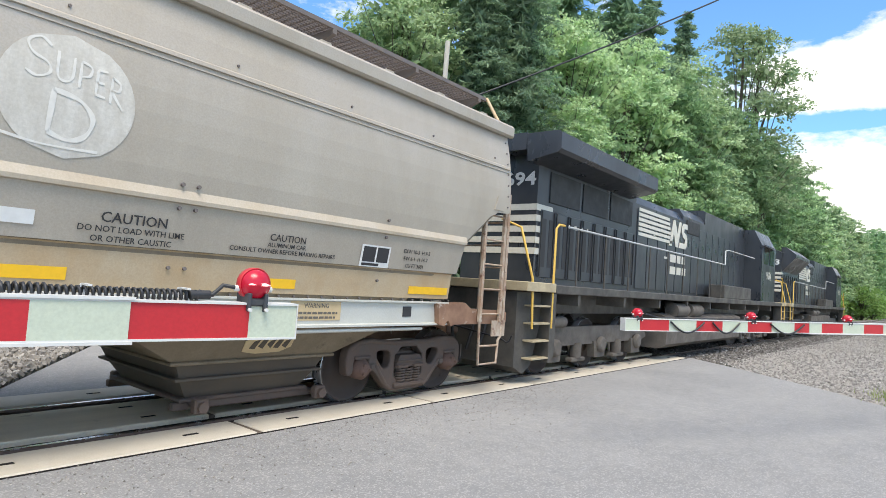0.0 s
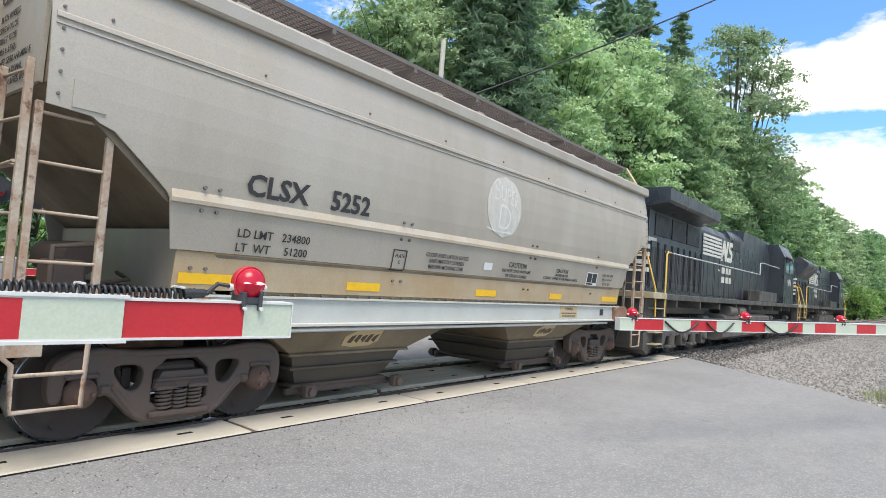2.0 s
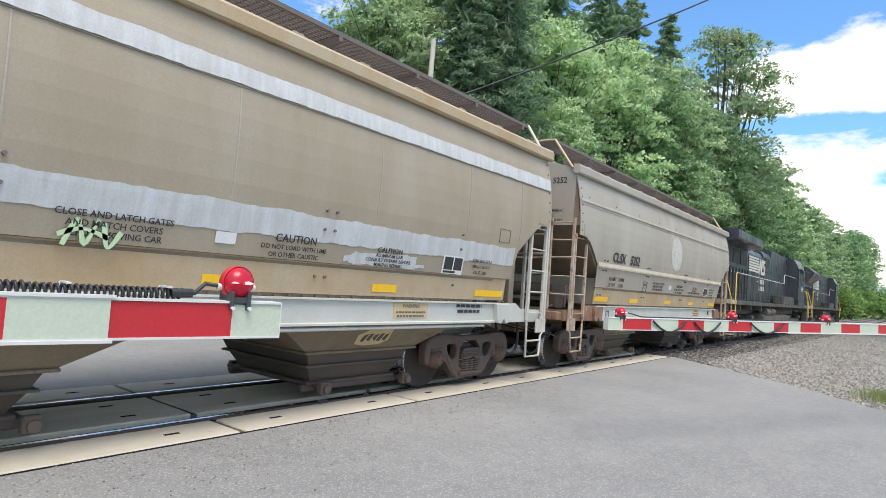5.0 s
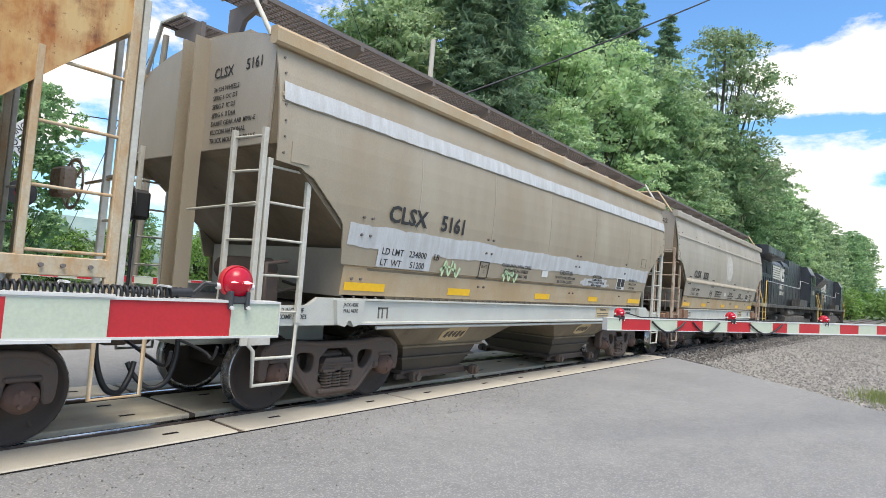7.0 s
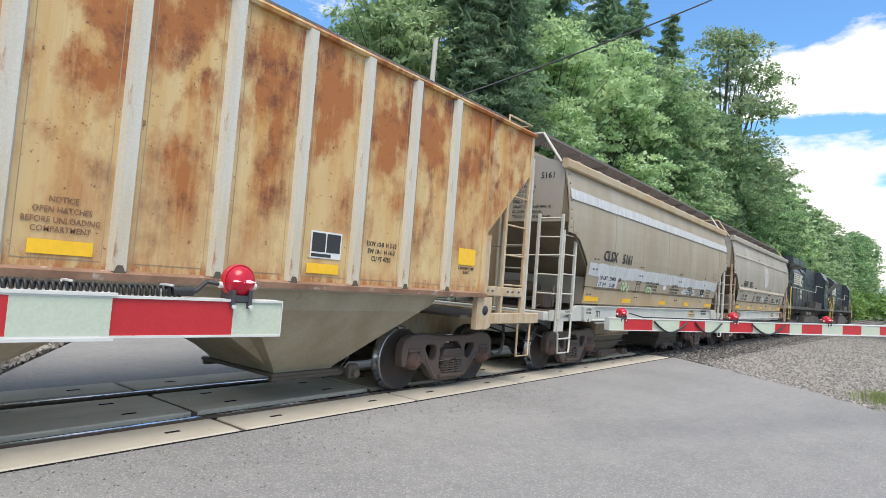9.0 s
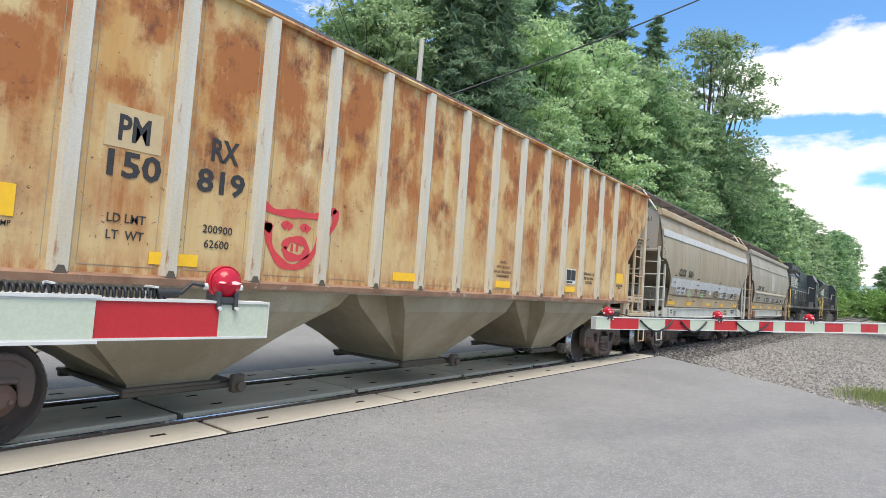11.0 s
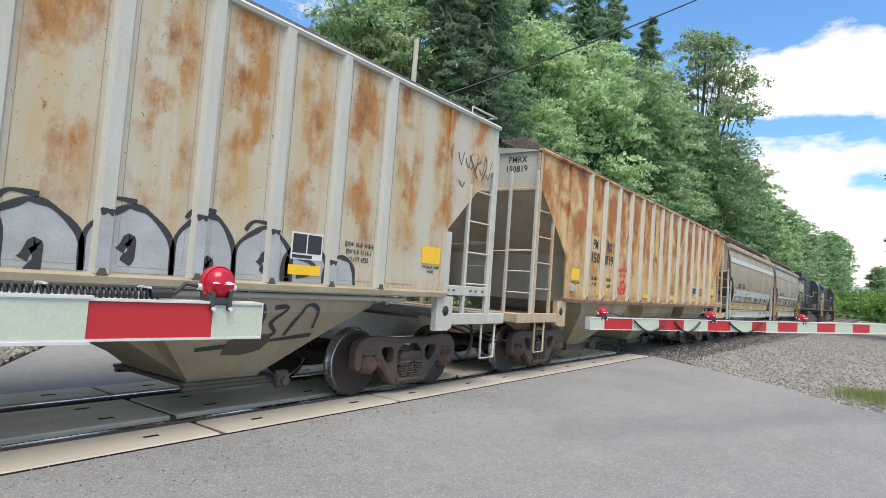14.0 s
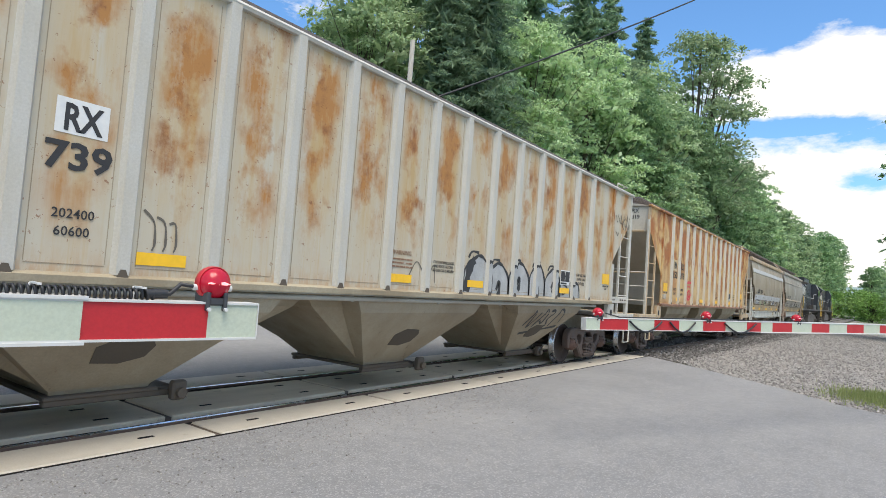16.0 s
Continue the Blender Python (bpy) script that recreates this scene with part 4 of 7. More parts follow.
            build_ladder("side_ladder", car, (e * 6.24, y0), (e * 5.72, y0), 1.08, 2.78 if sd < 0 or True else 2.8, lad, 5)
            build_ladder("end_ladder", car, (e * 6.32, y0), (e * 6.36, sd * 1.02), 1.08, 3.08, lad, 6)
            # stirrup step
            s = Shape()
            s.tube([(e * 5.72, y0, 1.2), (e * 5.74, y0, 0.45), (e * 6.22, y0, 0.45), (e * 6.24, y0, 0.80), (e * 6.3, y0, 0.86), (e * 6.3, y0, 1.1)], 0.022, 6)
            s.tube([(e * 5.73, y0, 0.72), (e * 6.22, y0, 0.72)], 0.018, 6)
            s.box(min(e * 6.05, e * 6.4), max(e * 6.05, e * 6.4), y0 - 0.01, y0 + 0.01, 0.86, 1.1)
            part("stirrup_step", s, lad, car)
    # roof, hatch trough and running boards
    s = Shape()
    arc = [(1.44, 4.05), (1.2, 4.16), (0.8, 4.26), (0.4, 4.31), (0, 4.325)]
    loop = [(-y, z) for y, z in arc] + [(y, z) for y, z in reversed(arc[:-1])]
    s.prism(loop, "x", -6.22, 6.22)
    part("roof", s, skin, car)
    s = Shape().prism([(-0.28, 4.3), (-0.25, 4.56), (0.25, 4.56), (0.28, 4.3)], "x", -5.8, 5.8)
    part("hatch_cover", s, M["alu"], car)
    for sd in (-1, 1):
        g = Shape()
        for k in range(9):
            yy = sd * (0.46 + k * 0.057)
            g.box(-6.32, 6.32, yy - 0.006, yy + 0.006, 4.66, 4.695)
        for k in range(127):
            xx = -6.3 + k * 0.1
            g.box(xx - 0.008, xx + 0.008, sd * 0.69 - 0.24, sd * 0.69 + 0.24, 4.665, 4.688)
        g.box(-6.32, 6.32, sd * 0.93 - 0.02, sd * 0.93 + 0.02, 4.65, 4.705)
        part("running_board", g, M["grating"], car, "dark steel grating running board")
        br = Shape()
        for xx in (0.0,):
            br.prism([(sd * 0.3, 4.65), (sd * 0.95, 4.65), (sd * 0.95, 4.59), (sd * 0.6, 4.47), (sd * 0.5, 4.28), (sd * 0.3, 4.3)], "x", xx - 0.03, xx + 0.03)
        br = br.mesh("board_bracket")
        for k in range(9):
            part("board_bracket", br, M["grating"], car, "", pose(-6.1 + k * 1.525, 0, 0))
        for e in (-1, 1):
            s = Shape()
            s.tube([(e * 6.25, sd * 1.35, 4.1), (e * 6.3, sd * 0.95, 4.69), (e * 6.3, sd * 0.4, 4.69)], 0.028, 6)
            part("board_strut", s, M["ladder"] if not rust_ends else M["alu_low"], car)
        lug = Shape()
        for xx in (0.0,):
            lug.prism([(xx - 0.12, 4.14), (xx + 0.12, 4.14), (xx + 0.07, 4.225), (xx - 0.07, 4.225)], "y", sd * 1.3, sd * 1.42)
        lug = lug.mesh("roof_lug")
        for k in range(12):
            part("roof_lug", lug, skin, car, "", pose(-5.6 + k * 1.02, 0, 0))
    # end frames: top plate bow, centre column, end sill, platform, coupler
    for e in (-1, 1):
        s = Shape()
        s.prism([(-1.40, 2.95), (1.40, 2.95), (1.44, 4.02), (1.2, 4.15), (0.8, 4.245), (0, 4.31), (-0.8, 4.245), (-1.2, 4.15), (-1.44, 4.02)], "x", e * 6.2, e * 6.235)
        part("end_sheet", s, M["alu"], car, "grey aluminium end sheet")
        s = Shape()
        s.prism([(e * 6.235, -0.15), (e * 6.42, -0.15), (e * 6.42, -0.125), (e * 6.26, -0.125), (e * 6.26, 0.125), (e * 6.42, 0.125), (e * 6.42, 0.15), (e * 6.235, 0.15)], "z", 1.15, 4.28)
        part("end_post", s, skin, car)
        s = Shape().box(min(e * 6.3, e * 6.62), max(e * 6.3, e * 6.62), -1.39, 1.39, 1.055, 1.22, 0.015)
        s.box(min(e * 4.3, e * 6.4), max(e * 4.3, e * 6.4), -0.36, 0.36, 0.72, 1.2, 0.02)
        part("end_sill", s, M["sill_rust"] if rust_ends else M["sill"], car)
        s = Shape()
        s.plate([(e * 5.0, -1.38, 1.38), (e * 5.0, 1.38, 1.38), (e * 5.0, 1.4, 1.95), (e * 5.0, -1.4, 1.95)], 0.02)
        part("shear_plate", s, M["alu"], car)
        s = Shape()
        s.tube([(e * 6.3, 0, 0.88), (e * 6.82, 0, 0.88)], 0.1, 8)
        s.box(min(e * 6.58, e * 6.86), max(e * 6.58, e * 6.86), -0.17, 0.17, 0.72, 1.04, 0.05)
        part("coupler", s, M["truck"], car)
        s = Shape()
        s.tube(glide([(e * 6.45, -0.42, 0.95), (e * 6.47, -0.46, 0.62), (e * 6.56, -0.46, 0.36), (e * 6.72, -0.42, 0.30), (e * 6.84, -0.34, 0.42), (e * 6.9, -0.28, 0.56)]), 0.028, 8)
        s.tube(glide([(e * 6.64, -1.5, 0.86), (e * 6.64, -1.42, 0.74), (e * 6.64, -1.2, 0.80), (e * 6.66, -0.2, 0.92)]), 0.016, 6)
        part("air_hose", s, M["cable"], car)
        s = Shape()
        s.tube([(e * 6.36, -1.5, 2.3), (e * 6.36, -0.2, 2.25)], 0.014, 6)
        part("grab_iron", s, M["ladder"] if not rust_ends else M["ladder_rust"], car)
    # brake gear on the rear platform
    s = Shape()
    s.tube([(-5.5, -0.6, 1.62), (-5.5, 0.3, 1.62)], 0.16, 12)
    s.box(-5.9, -5.6, -1.0, -0.7, 1.25, 1.6, 0.03)
    s.tube([(-5.95, -1.2, 1.3), (-5.95, -1.2, 1.7), (-5.6, -1.1, 1.75)], 0.025, 6)
    s.tube([(-6.1, -0.9, 1.28), (-5.2, -0.9, 1.45), (-5.1, -0.4, 1.5)], 0.02, 6)
    part("brake_valve", s, M["truck"], car)
    s = Shape()
    s.lathe([(0.24, 0.0), (0.265, 0.012), (0.24, 0.024), (0.225, 0.012)], "x", (-6.62, 0.75, 2.3), 22, True, True)
    for k in range(6):
        a = k * 1.047
        s.tube([(-6.61, 0.75, 2.3), (-6.61, 0.75 + 0.24 * math.cos(a), 2.3 + 0.24 * math.sin(a))], 0.013, 5)
    s.box(-6.6, -6.38, 0.6, 0.9, 2.12, 2.48, 0.04)
    s.tube([(-6.5, 0.75, 2.12), (-6.5, 0.75, 1.2)], 0.02, 6)
    part("hand_brake", s, M["ink"], car, "black hand brake wheel")
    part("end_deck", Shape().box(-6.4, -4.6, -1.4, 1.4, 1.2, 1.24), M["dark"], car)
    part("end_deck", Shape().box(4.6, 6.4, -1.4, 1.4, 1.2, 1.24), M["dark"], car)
    # two bays with outlet gates
    def ring(c, hx, hy, z):
        return [(c - hx, -hy, z), (c + hx, -hy, z), (c + hx, hy, z), (c - hx, hy, z)]
    for c in (-2.35, 2.35):
        s = Shape()
        s.loft([ring(c, 1.95, 1.36, 1.34), ring(c, 1.72, 1.33, 1.06), ring(c, 0.98, 0.98, 0.66), ring(c, 0.94, 0.94, 0.64)])
        bay = part("hopper_bay", s, M["belly"], car, "dark tan hopper bay")
        s = Shape()
        s.box(c - 1.03, c + 1.03, -1.02, 1.02, 0.64, 0.675, 0.01)
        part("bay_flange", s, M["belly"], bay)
        s = Shape()
        s.loft([ring(c, 0.93, 0.93, 0.64), ring(c, 0.86, 0.88, 0.50), ring(c, 0.92, 0.92, 0.49), ring(c, 0.92, 0.92, 0.465), ring(c, 0.84, 0.86, 0.455), ring(c, 0.72, 0.76, 0.27)])
        # chute coloured much darker than the bay to hold its deep shade
        part("outlet_chute", s, M["dark"], bay, "stepped outlet chute coloured dark for its shade")
        s = Shape()
        s.box(c - 0.8, c + 0.8, -0.82, 0.82, 0.225, 0.27, 0.01)
        for yy in (-0.80, 0.72):
            s.box(c - 0.86, c + 0.9, yy, yy + 0.08, 0.15, 0.23, 0.01)
        for xx in (-0.66, 0.86):
            s.tube([(c + xx, -1.0, 0.21), (c + xx, 1.0, 0.21)], 0.032, 8)
            for yy in (-1.02, 0.92):
                s.box(c + xx - 0.075, c + xx + 0.075, yy, yy + 0.1, 0.14, 0.29, 0.015)
                s.tube([(c + xx, yy - 0.04, 0.21), (c + xx, yy + 0.14, 0.21)], 0.055, 8)
        part("outlet_gate", s, M["truck"], bay, "dark outlet gate with operating shafts")
        def on_bay(x, z):
            return (c + x, -(0.98 + 0.35 * (z - 0.66) / 0.40) - 0.006, z)
        s = Shape()
        s.plate([on_bay(*q) for q in ((-0.30, 0.76), (-0.12, 0.73), (0.18, 0.74), (0.30, 0.80), (0.27, 0.95), (0.05, 0.98), (-0.18, 0.96), (-0.33, 0.88))], 0.006)
        patch = part("worn_patch", s, M["tan_label"], bay, "bare worn patch")
        s = Shape()
        for k in range(5):
            s.plate([on_bay(x, z) for x, z in ((-0.24 + k * 0.1, 0.80 + 0.02 * (k % 3)), (-0.17 + k * 0.1, 0.79), (-0.16 + k * 0.1, 0.90), (-0.22 + k * 0.1, 0.88 + 0.02 * (k % 2)))], 0.016)
        part("dark_scab", s, M["dark"], patch)
    for xx in (-4.69, 4.69):
        build_truck(car, xx)
    # yellow reflective patches
    for a, b in ((-5.0, -4.3), (-2.95, -2.4), (-0.35, 0.2), (1.95, 2.4), (4.2, 5.0)):
        s = Shape()
        curved_strip(s, 1.455, 1.555, a, b, 0.012)
        part("reflector", s, M["yellow"], car, "yellow reflective strip")
    return car


def ragged_band(s, z0, z1, x0, x1, off, rough, seed, thick=0.004):
    """A brushed-on band that follows the curved side, with uneven edges."""
    r = random.Random(seed)
    n = max(6, int((x1 - x0) / 0.05))
    lo = hi = 0.0
    rings = []
    for i in range(n + 1):
        x = x0 + (x1 - x0) * i / n
        lo = 0.75 * lo + r.gauss(0, rough * 0.5)
        hi = 0.75 * hi + r.gauss(0, rough * 0.5)
        a, b = z0 + lo, z1 + hi
        zs = [a + (b - a) * k / 5 for k in range(6)]
        rings.append([(x, -(side_y(z) + off), z) for z in zs] + [(x, -(side_y(z) + off - thick), z) for z in reversed(zs)])
    s.loft(rings)


def hopper_signs(car, mark, number, second):
    """Stencilled words of the smooth cars."""
    def on(words, h, x, z, mt="ink", wide=1.0, align="LEFT", tilt=None):
        slope = math.degrees(math.atan2(side_y(z + 0.1) - side_y(z), 0.1)) if tilt is None else tilt
        letters(words, h, car, x, -side_y(z) - 0.014, z, M[mt], slope, wide, align=align)
    on(mark, 0.21, -4.48, 2.345, wide=1.05)
    on(number, 0.21, -3.42, 2.345, wide=1.0)
    on("LD LMT", 0.085, -4.5, 1.93)
    on("234800", 0.085, -3.98, 1.93)
    on("LT  WT", 0.085, -4.5, 1.79)
    on("51200", 0.085, -3.93, 1.79)
    on("CAUTION", 0.085, 0.65, 1.94, align="CENTER")
    on("DO NOT LOAD WITH LIME", 0.05, 0.65, 1.86, align="CENTER")
    on("OR OTHER CAUSTIC", 0.05, 0.65, 1.78, align="CENTER")
    if second:
        s = Shape()
        ragged_band(s, 1.775, 1.94, 1.52, 2.66, 0.0095, 0.012, 5)
        ragged_band(s, 1.80, 1.88, 1.36, 1.54, 0.0090, 0.02, 6)
        ragged_band(s, 1.80, 1.84, 2.62, 2.84, 0.0090, 0.012, 7)
        part("repaint_patch", s, M["silver"], car, "white repainted patch behind the notice")
        for words, h, z in (("CAUTION", 0.065, 1.95), ("ALUMINUM CAR", 0.043, 1.892), ("CONSULT OWNER BEFORE", 0.043, 1.834), ("MAKING REPAIRS", 0.043, 1.777)):
            on(words, h, 2.13, z, align="CENTER", wide=1.1)
    else:
        on("CAUTION", 0.07, 2.2, 1.94, align="CENTER")
        on("ALUMINUM CAR", 0.045, 2.2, 1.875, align="CENTER")
        on("CONSULT OWNER BEFORE MAKING REPAIRS", 0.045, 2.2, 1.81, align="CENTER")
    on("CLOSE AND LATCH GATES", 0.055, -1.2, 1.96, align="CENTER")
    on("AND MATCH COVERS", 0.055, -1.2, 1.88, align="CENTER")
    on("BEFORE MOVING CAR", 0.055, -1.2, 1.80, align="CENTER")
    on("EXW 10-5  H 9-3", 0.05, 3.95, 1.97)
    on("EW 6-1  H 14-7", 0.05, 3.97, 1.88)
    on("CU FT 3601", 0.05, 4.02, 1.79)
    # framed plate mark
    s = Shape()
    for a in ((-2.3, -2.285, 1.73, 2.0), (-2.06, -2.045, 1.73, 2.0), (-2.3, -2.045, 1.73, 1.745), (-2.3, -2.045, 1.985, 2.0)):
        curved_strip(s, a[2], a[3], a[0], a[1], 0.012)
    part("plate_frame", s, M["ink"], car)
    on("PLATE", 0.045, -2.17, 1.9, align="CENTER")
    on("C", 0.045, -2.17, 1.82, align="CENTER")
    # inspection panel: white frame with black fields
    s = Shape()
    curved_strip(s, 1.76, 2.02, 3.24, 3.72, 0.012)
    part("inspection_label", s, M["label_white"], car, "white framed black inspection panel")
    s = Shape()
    curved_strip(s, 1.82, 2.0, 3.27, 3.47, 0.016)
    curved_strip(s, 1.82, 2.0, 3.50, 3.69, 0.016)
    curved_strip(s, 1.775, 1.805, 3.27, 3.55, 0.016)
    part("inspection_field", s, M["ink"], car)
    s = Shape()
    curved_strip(s, 1.86, 1.97, -0.3, -0.08, 0.012)
    part("paper_label", s, M["label_white"], car, "white paper label")
    # side sill notices
    s = Shape().box(2.35, 3.05, -1.447, -1.441, 1.12, 1.33)
    part("sill_notice", s, M["tan_label"], car, "faded tan notice on the sill")
    letters("WARNING", 0.05, car, 2.7, -1.449, 1.26, M["faint_ink"], 0, 1.0, align="CENTER")
    bars([(0, 0.0, 0.55, 0.025), (-0.02, 0.05, 0.6, 0.025)], car, 2.42, -1.449, 1.14, M["faint_ink"])
    if second:
        bars([(0, 0.08, 0.66, 0.045), (0.03, 0.0, 0.58, 0.045)], car, 3.72, -1.449, 1.2, M["ink"])
        letters("JACK HERE", 0.04, car, 4.9, -1.449, 1.28, M["ink"], 0, 0.85, align="CENTER")
        letters("PULL HERE", 0.04, car, 4.9, -1.449, 1.21, M["ink"], 0, 0.85, align="CENTER")
    else:
        part("sill_label", Shape().box(4.1, 4.26, -1.447, -1.441, 1.16, 1.29), M["ink"], car)
    s = Shape()
    for a in ((-4.4, -4.38, 1.12, 1.26), (-4.24, -4.22, 1.12, 1.26), (-4.4, -4.22, 1.24, 1.26), (-4.33, -4.31, 1.12, 1.25)):
        s.box(a[0], a[1], -1.447, -1.441, a[2], a[3])
    part("sill_mark", s, M["faint_ink"], car)
    # end plate lettering at the rear
    y = -0.3
    for words, h, z, dy in ((mark, 0.12, 3.78, 0.0), (number, 0.12, 3.80, 0.62), ("36 CH WHEELS", 0.055, 3.62, 0.02), ("SPRG 6 OC D5", 0.055, 3.52, 0.02), ("SPRG 7  IC D5", 0.055, 3.42, 0.02), ("SPRG 6  II D6A", 0.055, 3.32, 0.02), ("DRAFT GEAR AAR M901-E", 0.055, 3.22, 0.02), ("ELLCON NATIONAL", 0.055, 3.12, 0.02), ("TRUCK MOUNTED BRAKE", 0.055, 3.02, 0.02)):
        letters(words, h, car, -6.243, y - dy, z, M["ink"], 0, 0.95, face="end")


hop1 = build_smooth_hopper(1.6, "grey", True, "grey smooth-sided aluminium covered hopper car with rusty ends")
hopper_signs(hop1, "CLSX", "5252", False)
hop2 = build_smooth_hopper(-12.1, "tan", False, "tan-stained aluminium covered hopper car with silver repaint bands")
hopper_signs(hop2, "CLSX", "5161", True)

# chalked disc on the grey car
s = Shape()
zs = [2.38 + 0.95 * k / 14 for k in range(15)]
rings = []
for z in zs:
    h = math.sqrt(max(0.0, 1 - ((z - 2.855) / 0.475) ** 2)) * 0.47 + 0.01
    y = -(side_y(z) + 0.006)
    rings.append([(0.05 - h, y, z), (0.05 + h, y, z), (0.05 + h, y + 0.004, z), (0.05 - h, y + 0.004, z)])
s.loft(rings)
part("chalk_patch", s, M["chalk"], hop1, "pale rubbed chalk disc with SUPER D")
for words, z in (("2 INCH HF", 1.19), ("COMP SHOES", 1.12)):
    letters(words, 0.05, hop2, -5.75, -1.463, z, M["ink"], 0, 0.9, align="CENTER")
for words, z in (("JACK HERE", 1.27), ("PULL HERE", 1.20)):
    letters(words, 0.04, hop2, -4.95, -1.523, z, M["ink"], 0, 0.85, align="CENTER")
s = Shape()
curved_strip(s, 1.77, 2.02, -4.56, -3.5, 0.0115)
part("repaint_patch", s, M["silver"], hop2, "pale repainted patch behind the weights")
letters("LB", 0.085, hop2, -3.46, -side_y(1.93) - 0.014, 1.93, M["ink"], 10)

# silver bands and weld seams on the tan car
rnd = random.Random(8)
s = Shape()
ragged_band(s, 3.40, 3.60, -6.18, 6.18, 0.024, 0.006, 1)
part("silver_band", s, M["silver"], hop2, "silver repaint band")
s = Shape()
ragged_band(s, 1.985, 2.265, -5.1, 5.1, 0.008, 0.011, 2)
part("silver_band", s, M["silver"], hop2, "silver repaint band")
for xx in (-3.9, -2.1, -0.2, 1.8, 3.7, 5.2):
    s = Shape()
    curved_strip(s, 2.30, 3.38, xx - 0.008, xx + 0.008, 0.005)
    part("weld_seam", s, M["alu"], hop2)
s = Shape()
for a in ((4.58, 4.59, 2.335, 2.55), (4.88, 4.89, 2.335, 2.55), (4.58, 4.89, 2.335, 2.345), (4.58, 4.89, 2.54, 2.55)):
    curved_strip(s, a[2], a[3], a[0], a[1], 0.008)
part("weld_patch", s, M["belly"], hop2)


# ---------------- ribbed steel hopper cars ----------------
def build_ribbed_hopper(x, paint, end_paint, lad, belly, posts, strips, panel, bays, label):
    car = thing("covered_hopper", label, "hopper car", "freight cars of the train", pose(x, MID, 0))
    HW, TOP, BOT = 1.545, 4.27, 1.5
    def reach(z):
        return float(np.interp(z, [1.5, 2.38, 2.42, 3.55, 3.6, 4.3], [6.74, 6.78, 6.80, 8.0, 8.06, 8.06]))
    s = Shape()
    s.loft([[(-xe, -HW + 0.015, z), (xe, -HW + 0.015, z), (xe, HW - 0.015, z), (-xe, HW - 0.015, z)] for z, xe in ((1.42, 6.35), (2.4, 6.45), (3.5, 7.9), (4.2, 7.95))])
    part("body", s, end_paint, car)
    for sd in (-1, 1):
        s = Shape()
        s.loft([[(-reach(z), sd * HW, z), (reach(z), sd * HW, z), (reach(z), sd * (HW - 0.012), z), (-reach(z), sd * (HW - 0.012), z)] for z in (1.52, 2.38, 2.42, 3.55, 3.6, 4.22)])
        part("side_sheet", s, paint, car)
        # side posts
        prof = [(-0.085, 0.0), (-0.055, 0.055), (0.055, 0.055), (0.085, 0.0)]
        me = Shape().prism([(a, sd * (HW + b)) for a, b in prof], "z", 1.52, 4.23).mesh("side_post")
        gus = Shape().prism([(-0.05, 1.50), (0.05, 1.50), (0.02, 1.57), (-0.02, 1.57)], "y", sd * (HW + 0.05), sd * (HW + 0.066)).mesh("gusset")
        seam = Shape().box(0.125, 0.131, sd * (HW + 0.001) - 0.002, sd * (HW + 0.001) + 0.002, 1.6, 4.15).box(-0.131, -0.125, sd * (HW + 0.001) - 0.002, sd * (HW + 0.001) + 0.002, 1.6, 4.15).mesh("weld_seam")
        low = Shape().box(0.13, posts[1] - posts[0] - 0.13, sd * (HW + 0.001) - 0.002, sd * (HW + 0.001) + 0.002, 1.585, 1.591).mesh("sheet_seam")
        for xx in posts:
            part("weld_seam", seam, M["belly_w"], car, "", pose(xx, 0, 0))
            part("sheet_seam", low, M["belly_w"], car, "", pose(xx, 0, 0))
            p = part("side_post", me, M["post_cream"] if paint == M["cream"] else M["post"], car, "pale painted side post", pose(xx, 0, 0))
            part("gusset", gus, M["dark"], p)
        for xx in (-6.72, 6.72):
            s = Shape().prism([(xx - 0.05, sd * HW), (xx - 0.05, sd * (HW + 0.03)), (xx + 0.05, sd * (HW + 0.03)), (xx + 0.05, sd * HW)], "z", 1.52, 4.23)
            part("end_side_post", s, paint, car)
        s = Shape()
        s.prism([(sd * (HW - 0.06), 4.2), (sd * (HW + 0.045), 4.21), (sd * (HW + 0.06), 4.245), (sd * (HW + 0.03), 4.28), (sd * (HW - 0.06), 4.28)], "x", -8.06, 8.06)
        part("top_chord", s, paint if paint == M["cream"] else M["post"], car)
        s = Shape()
        s.prism([(sd * (HW - 0.05), 1.44), (sd * (HW + 0.07), 1.44), (sd * (HW + 0.075), 1.5), (sd * (HW + 0.02), 1.525), (sd * (HW - 0.05), 1.525)], "x", -6.8, 6.8)
        part("side_sill", s, M["sill_rust"] if paint == M["cream"] else M["belly_b"], car, "rust-streaked side sill")
        s = Shape().tube([(-6.0, sd * 1.5, 1.38), (6.0, sd * 1.5, 1.38)], 0.03, 8)
        for k in range(7):
            s.tube([(-5.5 + k * 1.8, sd * 1.5, 1.34), (-5.5 + k * 1.8, sd * 1.5, 1.45)], 0.02, 6)
        if paint != M["cream"]:
            part("air_pipe", s, M["end_grey"], car)
        for e in (-1, 1):
            y0 = sd * 1.52
            # end sill, corner plate with lifting hole, corner post
            s = Shape().box(min(e * 6.7, e * 8.6), max(e * 6.7, e * 8.6), y0 - 0.03, y0 + 0.03, 1.03, 1.2, 0.008)
            s.prism([(e * 6.65, 1.45), (e * 7.05, 1.45), (e * 7.05, 1.0), (e * 6.95, 0.95), (e * 6.65, 0.95)], "y", y0 - 0.045, y0 + 0.045)
            part("corner_plate", s, lad, car)
